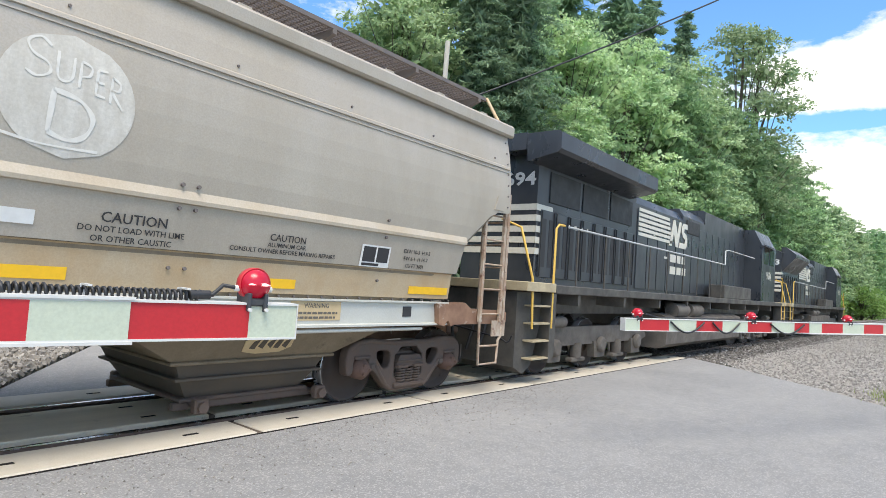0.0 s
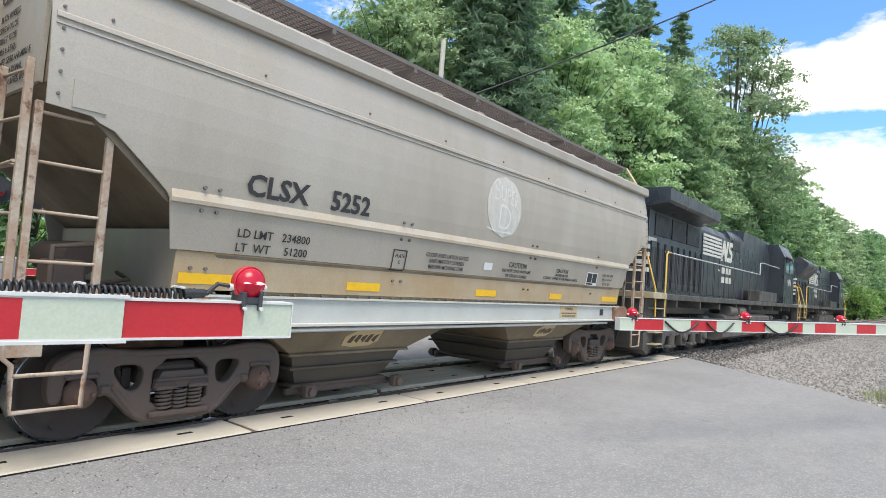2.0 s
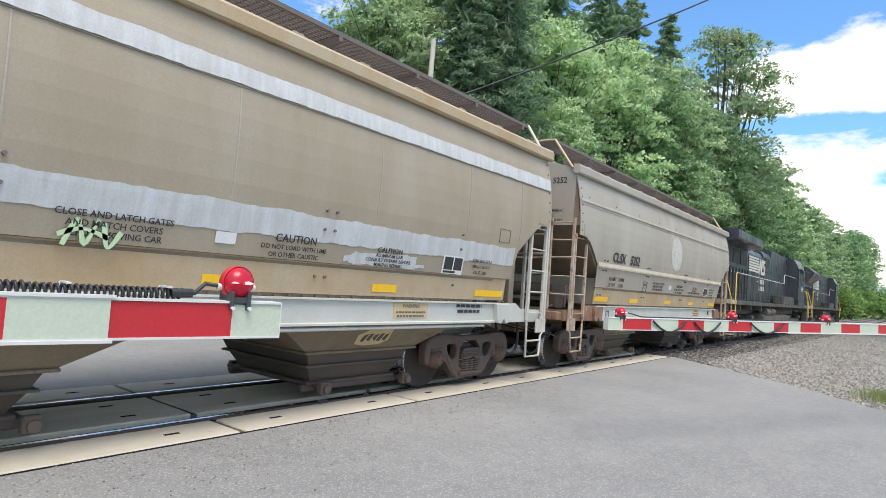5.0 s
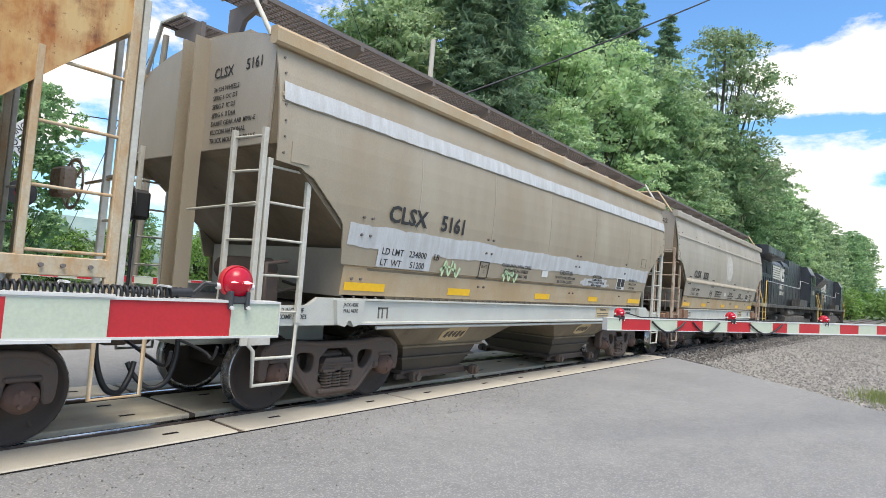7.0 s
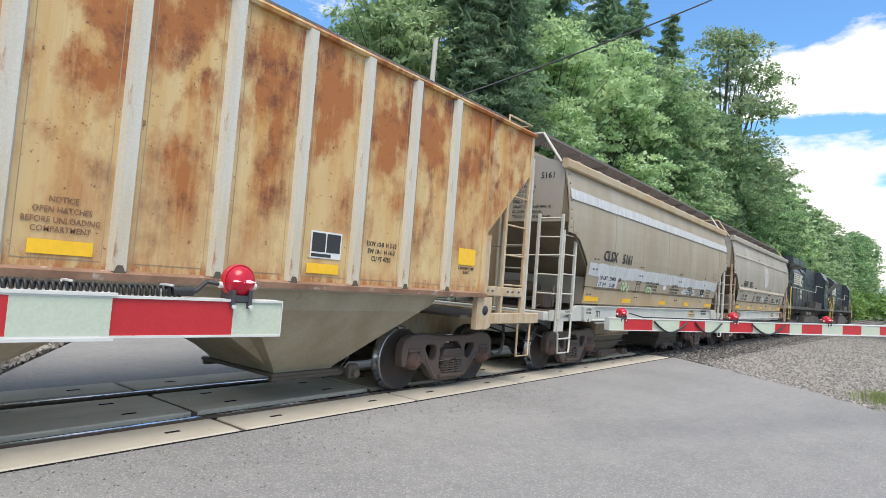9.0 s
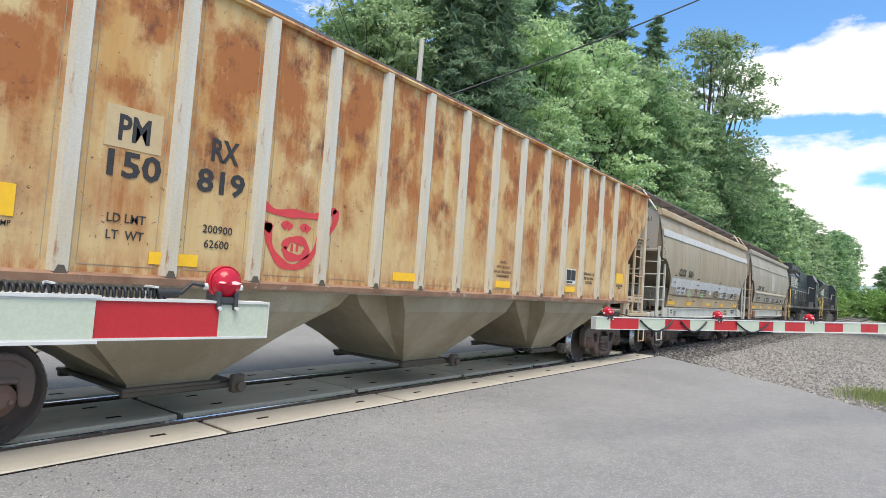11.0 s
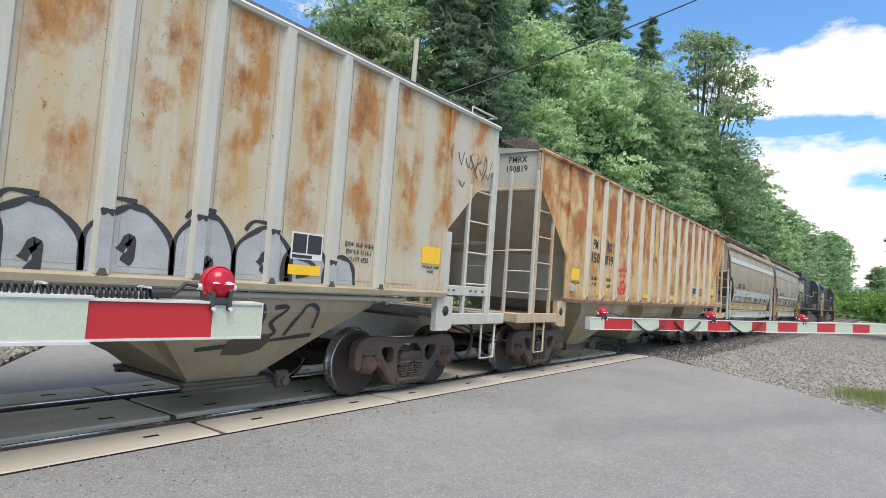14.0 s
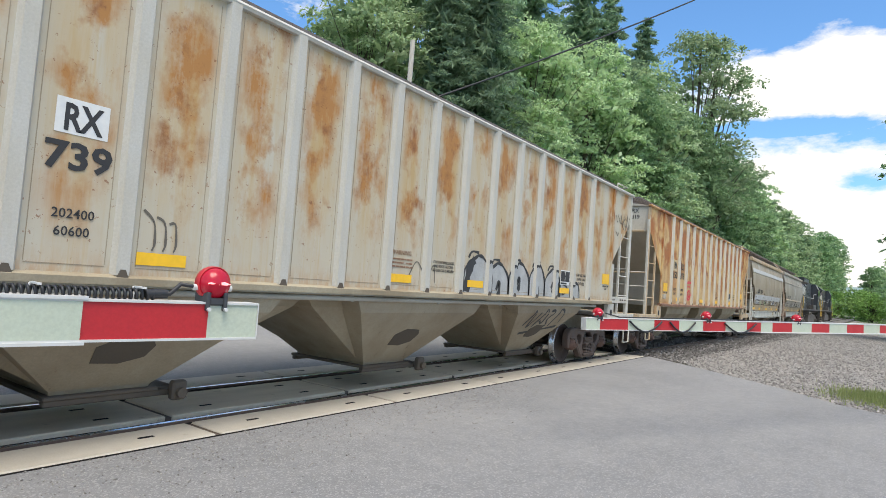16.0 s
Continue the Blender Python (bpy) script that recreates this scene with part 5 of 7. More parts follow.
            part("lifting_hole", Shape().lathe([(0.0, 0), (0.075, 0.0), (0.075, 0.004), (0.0, 0.004)], "y", (e * 6.87, y0 + sd * 0.05, 1.24), 14), M["ink"], car)
            s = Shape()
            s.box(e * 8.02 - 0.04, e * 8.02 + 0.04, y0 - 0.035, y0 + 0.035, 1.05, 4.25, 0.01)
            part("corner_post", s, lad, car)
            build_ladder("side_ladder", car, (e * 8.0, y0 - sd * 0.0), (e * 7.36, y0), 1.05, 3.2, lad, 5)
            build_ladder("end_ladder", car, (e * 8.1, y0), (e * 8.14, sd * 0.98), 1.05, 3.85, M["ladder"], 4, 2.36)
            s = Shape()
            a, b = (7.95, 8.36) if e > 0 else (7.5, 7.88)
            s.tube([(e * a, y0, 1.1), (e * a, y0, 0.48), (e * b, y0, 0.48), (e * b, y0, 1.1)], 0.02, 6)
            part("stirrup_step", s, lad, car)
            if e > 0:
                s = Shape().box(6.75, 8.06, y0 - 0.03, y0 + 0.03, 1.47, 1.62, 0.008)
                part("platform_sill", s, lad, car)
                for xx in (6.9, 7.05, 7.5, 7.65, 7.85):
                    part("bolt", cached(("bolt", sd), lambda: None), M["dark"], car, "", pose(xx, y0 + sd * 0.03, 1.55))
                part("corner_column", Shape().prism([(6.72, y0 - 0.02), (6.86, y0 - 0.02), (6.9, y0 + sd * 0.05), (6.68, y0 + sd * 0.05)], "z", 1.5, 2.4), lad, car)
    # roof and running boards
    s = Shape()
    arc = [(1.54, 4.24), (1.1, 4.31), (0.6, 4.36), (0, 4.38)]
    s.prism([(-y, z) for y, z in arc] + [(y, z) for y, z in reversed(arc[:-1])], "x", -8.04, 8.04)
    part("roof", s, end_paint, car)
    for sd in (-1, 1):
        g = Shape()
        for k in range(8):
            yy = sd * (0.7 + k * 0.075)
            g.box(-8.12, 8.12, yy - 0.008, yy + 0.008, 4.455, 4.49)
        for k in range(136):
            g.box(-8.1 + k * 0.12 - 0.01, -8.1 + k * 0.12 + 0.01, sd * 0.96 - 0.28, sd * 0.96 + 0.28, 4.46, 4.485)
        part("running_board", g, M["grating"], car, "dark steel grating running board")
        s = Shape()
        for e in (1,):
            s.tube([(e * 7.6, sd * 1.3, 4.3), (e * 7.6, sd * 1.3, 4.52), (e * 8.35, sd * 1.3, 4.52), (e * 8.35, sd * 0.5, 4.52), (e * 8.35, sd * 0.5, 4.3)], 0.018, 6)
        part("roof_grab_iron", s, lad, car)
    s = Shape().box(-7.2, 7.2, -0.3, 0.3, 4.36, 4.47, 0.03)
    part("hatch_cover", s, end_paint, car)
    for e in (-1, 1):
        s = Shape()
        s.plate([(e * 7.97, -1.54, 3.52), (e * 7.97, 1.54, 3.52), (e * 7.97, 1.54, 4.24), (e * 7.97, 0, 4.37), (e * 7.97, -1.54, 4.24)], 0.03)
        part("end_sheet", s, M["end_white"], car, "grubby white end sheet")
        s = Shape()
        s.box(e * 7.98 - 0.03, e * 7.98 + 0.03, -1.54, 1.54, 3.50, 3.56, 0.01)
        part("end_angle", s, lad, car)
        s = Shape().box(e * 8.0 - 0.05, e * 8.0 + 0.05, 0.56, 0.68, 1.05, 4.2, 0.01)
        part("end_post", s, lad, car)
        s = Shape().box(min(e * 8.25, e * 8.6), max(e * 8.25, e * 8.6), -1.485, 1.485, 1.035, 1.195, 0.01)
        s.box(min(e * 5.8, e * 8.5), max(e * 5.8, e * 8.5), -0.36, 0.36, 0.72, 1.15, 0.02)
        part("end_sill", s, lad, car)
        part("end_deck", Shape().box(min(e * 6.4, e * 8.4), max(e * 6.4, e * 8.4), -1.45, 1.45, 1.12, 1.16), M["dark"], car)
        s = Shape()
        s.tube([(e * 8.3, 0, 0.88), (e * 8.85, 0, 0.88)], 0.1, 8)
        s.box(min(e * 8.6, e * 8.9), max(e * 8.6, e * 8.9), -0.17, 0.17, 0.72, 1.04, 0.05)
        part("coupler", s, M["truck"], car)
        s = Shape()
        s.tube(glide([(e * 8.4, -0.45, 0.95), (e * 8.42, -0.5, 0.62), (e * 8.52, -0.5, 0.36), (e * 8.68, -0.46, 0.29), (e * 8.82, -0.36, 0.42), (e * 8.88, -0.3, 0.56)]), 0.03, 8)
        s.tube(glide([(e * 8.62, -1.5, 0.84), (e * 8.62, -1.42, 0.70), (e * 8.62, -1.1, 0.74), (e * 8.64, -0.3, 0.9)]), 0.018, 6)
        part("air_hose", s, M["cable"], car)
        s = Shape()
        s.tube([(e * 8.14, -1.5, 2.35), (e * 8.14, -0.55, 2.32)], 0.014, 6)
        part("grab_iron", s, lad, car)
    # hand brake wheel and reservoir at the front end
    s = Shape()
    s.lathe([(0.24, 0.0), (0.265, 0.012), (0.24, 0.024), (0.225, 0.012)], "x", (8.2, -0.05, 2.35), 22, True, True)
    for k in range(5):
        a = k * 1.257
        s.tube([(8.21, -0.05, 2.35), (8.21, -0.05 + 0.24 * math.cos(a), 2.35 + 0.24 * math.sin(a))], 0.014, 5)
    s.box(8.05, 8.2, -0.2, 0.1, 2.2, 2.5, 0.03)
    part("hand_brake", s, M["ladder_rust"], car)
    s = Shape().tube([(7.2, 0.2, 2.1), (7.2, 1.0, 2.1)], 0.26, 14)
    part("air_tank", s, M["dark"], car)
    for c in bays:
        def level(hx, hy, z):
            return [(c - hx, -hy, z), (c + hx, -hy, z), (c + hx, hy, z), (c - hx, hy, z)]
        s = Shape()
        s.loft([level(1.52, 1.5, 1.46), level(1.34, 1.42, 1.2), level(0.47, 0.72, 0.42), level(0.45, 0.70, 0.38)])
        bay = part("hopper_bay", s, belly, car, "cream hopper bay with road grime")
        s = Shape().loft([level(2.1, 1.18, 1.47), level(1.9, 1.12, 1.25), level(0.50, 0.62, 0.46)])
        part("bay_end_slope", s, belly, bay)
        s = Shape()
        s.box(c - 0.53, c + 0.53, -0.78, 0.78, 0.345, 0.385, 0.01)
        for yy in (-0.76, 0.68):
            s.box(c - 0.52, c + 0.78, yy, yy + 0.08, 0.29, 0.35, 0.01)
        s.box(c + 0.52, c + 0.78, -0.7, 0.7, 0.33, 0.36, 0.01)
        s.tube([(c + 0.70, -0.92, 0.33), (c + 0.70, 0.92, 0.33)], 0.032, 8)
        for yy in (-0.90, 0.80):
            s.box(c + 0.62, c + 0.78, yy, yy + 0.1, 0.25, 0.45, 0.02)
            s.tube([(c + 0.70, yy - 0.05, 0.33), (c + 0.70, yy + 0.15, 0.33)], 0.055, 8)
        part("outlet_gate", s, M["dark"], bay)
        s = Shape().plate([(c + x, -(0.72 + 0.70 * (z - 0.42) / 0.78) - 0.005, z) for x, z in ((-0.26, 0.70), (0.0, 0.68), (0.22, 0.74), (0.27, 0.86), (0.2, 0.93), (-0.1, 0.95), (-0.28, 0.86))], 0.006)
        if belly == M["belly_w"]:
            part("worn_patch", s, M["dark"], bay, "dark worn patch")
    for xx in (-6.74, 6.74):
        build_truck(car, xx)
    for xx in strips:
        s = Shape().box(xx, xx + 0.46, -1.555, -1.551, 1.62, 1.73)
        part("reflector", s, M["yellow"], car, "yellow reflective strip")
    for xx in (-6.45, 6.1 if panel < 3.5 else 6.24):
        part("yellow_square", Shape().box(xx, xx + 0.42, -1.553, -1.549, 1.9, 2.14), M["yellow"], car, "yellow reflective square")
        letters("2 INCH HF COMP", 0.042, car, xx + 0.21, -1.551, 1.83, M["ink"], 0, 0.85, align="CENTER")
        letters("SHOES", 0.042, car, xx + 0.21, -1.551, 1.77, M["ink"], 0, 0.85, align="CENTER")
    s = Shape().box(-6.5, -6.28, -1.60, -1.54, 1.66, 1.8, 0.01)
    part("defect_card_box", s, M["end_cream"], car)
    # inspection panel
    part("inspection_label", Shape().box(panel, panel + 0.45, -1.5535, -1.5495, 1.79, 2.09), M["label_white"], car, "white framed black inspection panel")
    part("inspection_field", Shape().box(panel + 0.02, panel + 0.21, -1.557, -1.553, 1.86, 2.07).box(panel + 0.23, panel + 0.43, -1.557, -1.553, 1.86, 2.07).box(panel + 0.02, panel + 0.3, -1.557, -1.553, 1.805, 1.84), M["ink"], car)
    return car


POSTS3 = [-5.70 + 0.886 * k for k in range(14)]
POSTS4 = [-5.60 + 0.845 * k for k in range(14)]
hop3 = build_ribbed_hopper(-27.82, M["cream"], M["end_cream"], M["ladder_tan"], M["belly_b"], POSTS3, (-5.0, -1.8, 0.73, 3.35), 3.38, (-4.2, 0.0, 4.15), "rusty cream ribbed steel covered hopper car")
hop4 = build_ribbed_hopper(-45.5, M["white_rust"], M["end_grey"], M["ladder"], M["belly_w"], POSTS4, (-4.63, -1.3, 0.56, 3.93), 3.95, (-4.4, -0.3, 3.85), "dirty white ribbed steel covered hopper car with graffiti")


def rib_signs(car, a, b, n1, n2, load, light, pm, ew, outer, inner):
    y = -1.551
    letters(a, 0.21, car, pm, y, 2.64, M["ink"], 0, 0.74, align="CENTER")
    letters(b, 0.21, car, pm + 0.86, y, 2.64, M["ink"], 0, 0.74, align="CENTER")
    letters(n1, 0.21, car, pm, y, 2.335, M["ink"], 0, 1.15, align="CENTER")
    letters(n2, 0.21, car, pm + 0.86, y, 2.335, M["ink"], 0, 1.15, align="CENTER")
    letters("LD LMT", 0.075, car, pm, y, 1.95, M["ink"], 0, 0.9, align="CENTER")
    letters("LT  WT", 0.075, car, pm, y, 1.81, M["ink"], 0, 0.9, align="CENTER")
    letters(load, 0.075, car, pm + 0.86, y, 1.95, M["ink"], 0, 1, align="CENTER")
    letters(light, 0.075, car, pm + 0.86, y, 1.81, M["ink"], 0, 1, align="CENTER")
    letters(outer, 0.06, car, ew, y, 2.0, M["ink"], 0, 0.8, align="CENTER")
    letters(inner, 0.06, car, ew, y, 1.91, M["ink"], 0, 0.8, align="CENTER")
    letters("CU FT 4750", 0.06, car, ew, y, 1.82, M["ink"], 0, 0.8, align="CENTER")


rib_signs(hop3, "PM", "RX", "150", "819", "200900", "62600", -5.22, 4.5, "EXW 10-8  H 3-10", "EW 10-1  H 14-0")
rib_signs(hop4, "PM", "RX", "150", "739", "202400", "60600", -6.02, 5.0, "EXW 10-8  H 8-5", "EW 9-8  H 14-3")
for xx in (-6.02, -5.16):
    part("number_patch", Shape().box(xx - 0.2, xx + 0.2, -1.5495, -1.5455, 2.61, 2.89), M["label_white"], hop4, "white patch behind the letters")
part("number_patch", Shape().box(-5.46, -4.98, -1.5495, -1.5455, 2.57, 2.92), M["tan_label"], hop3, "tan patch behind the letters")


for words, z in (("CLOSE HOPPER SLIDES", 1.93), ("AND ROOF HATCHES", 1.87), ("BEFORE CAR IS MOVED", 1.81)):
    letters(words, 0.042, hop4, -0.1, -1.551, z, M["ink"], 0, 0.85, align="CENTER")
letters("WARNING", 0.06, hop4, -1.08, -1.551, 1.99, M["sill_rust"], 0, 1.0, align="CENTER")
bars([(0, 0.10, 0.5, 0.022), (0.03, 0.05, 0.45, 0.022), (0.0, 0.0, 0.5, 0.022)], hop4, -1.33, -1.551, 1.82, M["sill_rust"])
for words, z in (("NOTICE", 2.02), ("OPEN HATCHES", 1.94), ("BEFORE UNLOADING", 1.86), ("COMPARTMENT", 1.79)):
    letters(words, 0.045, hop3, 0.95, -1.551, z, M["sill_rust"], 0, 0.9, align="CENTER")
for car, words in ((hop3, "150819"), (hop4, "150739")):
    letters("PMRX", 0.12, car, -7.99, -0.80, 4.05, M["ink"], 0, 0.9, face="end")
    letters(words, 0.12, car, -7.99, -0.74, 3.87, M["ink"], 0, 0.95, face="end")


# ---------------- locomotives ----------------
def loco_truck(car, x):
    s = Shape()
    for sd in (-1, 1):
        a, b = sd * 1.0, sd * 1.13
        s.prism([(-2.75, 0.62), (-2.6, 0.88), (-1.7, 0.92), (1.7, 0.92), (2.6, 0.88), (2.75, 0.62), (2.45, 0.55), (-2.45, 0.55)], "y", a, b)
        for k in (-2.02, 0.0, 2.02):
            s.prism([(k - 0.30, 0.6), (k + 0.30, 0.6), (k + 0.24, 0.26), (k - 0.24, 0.26)], "y", a, sd * 1.17)
            s.lathe([(0.17, 0.0), (0.17, sd * 0.07), (0.12, sd * 0.1)], "y", (k, sd * 1.16, 0.53), 14)
        for k in (-1.0, 1.0):
            s.tube([(k, sd * 1.1, 0.3), (k, sd * 1.1, 0.6)], 0.12, 10)
            s.box(k - 0.3, k + 0.3, sd * 1.02, sd * 1.18, 0.22, 0.3, 0.02) if sd > 0 else s.box(k - 0.3, k + 0.3, -1.18, -1.02, 0.22, 0.3, 0.02)
        s.tube([(-2.3, sd * 1.15, 1.02), (-1.7, sd * 1.15, 1.02)], 0.11, 10)
        s.tube([(1.7, sd * 1.15, 1.02), (2.3, sd * 1.15, 1.02)], 0.11, 10)
    s.box(-2.4, 2.4, -0.5, 0.5, 0.5, 0.85)
    tr = part("truck", s, M["loco_under"], car, "grey-brown three-axle truck", pose(x, 0, 0))
    for k in (-2.02, 0.0, 2.02):
        w = part("wheelset", cached("wheelset_big", lambda: wheelset_mesh(0.53)), M["wheel"], tr, "", pose(k, 0, 0.53))
        ROLLERS.append((w, k, 0.53))


def build_loco(x, variant, number, label):
    car = thing("locomotive", label, "locomotive", "locomotives of the train", pose(x, MID, 0))
    reach = {-1: -0.2, 1: 0.8}
    # underframe, walkway, fuel tank, pilots
    s = Shape().box(-10.0, 10.6, -1.52, 1.52, 1.56, 1.72, 0.015)
    part("walkway", s, M["loco_dust"], car, "dusty black walkway edge")
    s = Shape().box(-9.6, 9.6, -0.8, 0.8, 1.15, 1.58, 0.02)
    for k in range(9):
        s.box(-9 + k * 2.2, -8.9 + k * 2.2, -1.45, 1.45, 1.35, 1.56)
    part("underframe", s, M["loco_under"], car)
    s = Shape().prism([(-1.42, 0.42), (-1.2, 0.3), (1.2, 0.3), (1.42, 0.42), (1.45, 1.1), (1.2, 1.2), (-1.2, 1.2), (-1.45, 1.1)], "x", -3.9, 3.6)
    part("fuel_tank", s, M["loco_under"], car)
    s = Shape()
    for xx, l in ((-3.2, 1.0), (-1.9, 1.0)):
        s.tube([(xx, -1.3, 1.3), (xx + l, -1.3, 1.3)], 0.19, 14)
    part("air_reservoir", s, M["loco_under"], car)
    for e in (-1, 1):
        s = Shape()
        s.prism([((e * 9.75 + reach[e]), 1.56), ((e * 10.75 + reach[e]), 1.56), ((e * 10.75 + reach[e]), 0.3), ((e * 10.45 + reach[e]), 0.16), ((e * 10.2 + reach[e]), 0.3)], "y", -1.3, 1.3)
        part("pilot", s, M["loco_dust"], car, "dark pilot plate")
        part("pilot_stripe", Shape().box(min((e * 9.85 + reach[e]), (e * 10.82 + reach[e])), max((e * 9.85 + reach[e]), (e * 10.82 + reach[e])), -1.54, 1.54, 1.58, 1.74, 0.01), M["loco_cream"], car, "grubby cream sill band")
        s = Shape().tube([((e * 10.5 + reach[e]), 0, 0.88), ((e * 11.05 + reach[e]), 0, 0.88)], 0.1, 8)
        s.box(min((e * 10.8 + reach[e]), (e * 11.1 + reach[e])), max((e * 10.8 + reach[e]), (e * 11.1 + reach[e])), -0.17, 0.17, 0.72, 1.04, 0.05)
        part("coupler", s, M["truck"], car)
        s = Shape()
        for q in (-0.75, -0.5, 0.5, 0.75):
            s.tube([((e * 10.75 + reach[e]), q, 1.15), ((e * 10.9 + reach[e]), q, 0.8), ((e * 10.95 + reach[e]), q * 0.9, 0.5)], 0.03, 6)
        part("air_hose", s, M["cable"], car)
        for sd in (-1, 1):
            st = Shape()
            for k in range(4):
                st.box(min((e * 9.95 + reach[e]), (e * 10.5 + reach[e])), max((e * 9.95 + reach[e]), (e * 10.5 + reach[e])), sd * 1.22, sd * 1.5, 0.42 + k * 0.3, 0.45 + k * 0.3) if sd > 0 else st.box(min((e * 9.95 + reach[e]), (e * 10.5 + reach[e])), max((e * 9.95 + reach[e]), (e * 10.5 + reach[e])), -1.5, -1.22, 0.42 + k * 0.3, 0.45 + k * 0.3)
            steps = part("steps", st, M["loco_cream"], car, "cream edged steps")
            s = Shape().prism([((e * 9.75 + reach[e]), 1.56), ((e * 9.95 + reach[e]), 1.56), ((e * 9.95 + reach[e]), 0.35), ((e * 9.75 + reach[e]), 0.45)], "y", sd * 1.2, sd * 1.5)
            part("step_side", s, M["loco_dust"], car)
            s = Shape()
            s.tube([((e * 9.9 + reach[e]), sd * 1.5, 0.95), ((e * 9.9 + reach[e]), sd * 1.5, 2.72), ((e * 9.8 + reach[e]), sd * 1.5, 2.8), ((e * 9.6 + reach[e]), sd * 1.5, 2.8)], 0.022, 6)
            s.tube([((e * 10.55 + reach[e]), sd * 1.5, 0.95), ((e * 10.62 + reach[e]), sd * 1.5, 1.8), ((e * 10.75 + reach[e]), sd * 1.3, 2.65), ((e * 10.75 + reach[e]), sd * 0.9, 2.8)], 0.022, 6)
            part("step_rail", s, M["rail_yellow"], car, "yellow handrail at the steps")
    # hood
    HH = 0.86
    s = Shape().prism([(-HH, 1.7), (HH, 1.7), (HH, 3.95), (0.7, 4.18), (-0.7, 4.18), (-HH, 3.95)], "x", -4.9, -1.2)
    s.prism([(-HH, 1.7), (HH, 1.7), (HH, 4.1), (0.72, 4.32), (-0.72, 4.32), (-HH, 4.1)], "x", -1.2, 1.0)
    s.prism([(-HH, 1.7), (HH, 1.7), (HH, 4.5), (0.76, 4.56), (-0.76, 4.56), (-HH, 4.5)], "x", 1.0, 6.4)
    part("hood", s, M["loco"], car)
    s = Shape().prism([(-HH, 1.7), (HH, 1.7), (HH, 4.2), (0.8, 4.3), (-0.8, 4.3), (-HH, 4.2)], "x", -9.75, -4.9)
    part("radiator_cabin", s, M["loco"], car)
    if variant == "wings":
        s = Shape()
        for sd in (-1, 1):
            s.prism([(sd * 0.8, 4.5), (sd * 1.46, 4.5), (sd * 1.53, 4.46), (sd * 1.53, 4.16), (sd * 1.46, 4.1), (sd * 0.84, 3.98)], "x", -10.15, -5.3)
        s.prism([(-0.8, 4.2), (0.8, 4.2), (0.8, 4.52), (-0.8, 4.52)], "x", -10.15, -5.3)
        part("radiator_wing", s, M["loco"], car, "overhanging black radiator wing")
        for sd in (-1, 1):
            for k in range(3):
                q = Shape().box(-9.3 + k * 1.42, -8.02 + k * 1.42, min(sd * 0.855, sd * 0.885), max(sd * 0.855, sd * 0.885), 3.32, 3.93, 0.01)
                part("radiator_screen", q, M["loco_grille"], car)
    else:
        s = Shape()
        for sd in (-1, 1):
            s.prism([(sd * 0.8, 4.5), (sd * 1.0, 4.5), (sd * 1.45, 4.15), (sd * 1.45, 4.0), (sd * 0.86, 3.3)], "x", -9.4, -5.2)
        part("radiator_wing", s, M["loco"], car, "flared black radiator section")
    # doors: ribs and louvres
    for sd in (-1, 1):
        me = Shape().box(-0.26, 0.26, sd * HH, sd * (HH + 0.03), 1.85, 3.15, 0.012).mesh("hood_door") if sd > 0 else Shape().box(-0.26, 0.26, -HH - 0.03, -HH, 1.85, 3.15, 0.012).mesh("hood_door")
        lou = Shape()
        for q in (-0.13, 0.13):
            lou.box(q - 0.07, q + 0.07, sd * (HH + 0.032) - 0.004, sd * (HH + 0.032) + 0.004, 2.05, 2.98)
        for q in (-0.24, 0.24):
            lou.box(q - 0.012, q + 0.012, sd * (HH + 0.04) - 0.012, sd * (HH + 0.04) + 0.012, 1.87, 3.13)
        lou = lou.mesh("slot")
        for k in range(8):
            d = part("hood_door", me, M["loco"], car, "", pose(-9.35 + k * 0.58, 0, 0))
            part("slot", lou, M["ink"], d)
        me2 = (Shape().box(-0.34, 0.34, HH, HH + 0.025, 1.8, 3.85, 0.012) if sd > 0 else Shape().box(-0.34, 0.34, -HH - 0.025, -HH, 1.8, 3.85, 0.012)).mesh("access_door")
        for k in range(14):
            part("access_door", me2, M["loco"], car, "", pose(-4.45 + k * 0.74, 0, 0))
        part("air_intake", Shape().box(-0.9, 0.3, sd * HH - 0.05, sd * HH + 0.05, 3.6, 4.02, 0.02), M["loco_grille"], car)
        # battery boxes on the walkway
        part("battery_box", Shape().box(1.2, 4.8, min(sd * 1.05, sd * 1.5), max(sd * 1.05, sd * 1.5), 1.72, 2.15, 0.02), M["loco_dust"], car)
    # cab and nose
    s = Shape().prism([(-1.5, 1.72), (1.5, 1.72), (1.5, 3.9), (1.2, 4.5), (-1.2, 4.5), (-1.5, 3.9)], "x", 6.4, 9.0)
    part("cab", s, M["loco"], car)
    s = Shape().prism([(-1.05, 1.72), (1.05, 1.72), (1.05, 3.1), (0.8, 3.35), (-0.8, 3.35), (-1.05, 3.1)], "x", 9.0, 10.7)
    part("nose", s, M["loco"], car)
    for sd in (-1, 1):
        for k in range(2):
            part("cab_window", Shape().box(6.75 + k * 1.05, 7.6 + k * 1.05, sd * 1.5 - 0.012, sd * 1.5 + 0.012, 3.2, 3.85, 0.01), M["glass"], car, "dark cab side window")
        part("sun_visor", Shape().plate([(6.7, sd * 1.5, 3.95), (8.8, sd * 1.5, 3.95), (8.8, sd * 1.85, 3.8), (6.7, sd * 1.85, 3.8)], 0.02), M["loco"], car)
        letters(number, 0.32, car, 7.7, sd * 1.515, 2.6, M["loco_white"], 0, 1.0, align="CENTER", label="white number on the cab") if sd < 0 else None
    # rear end number and stripes
    s = Shape()
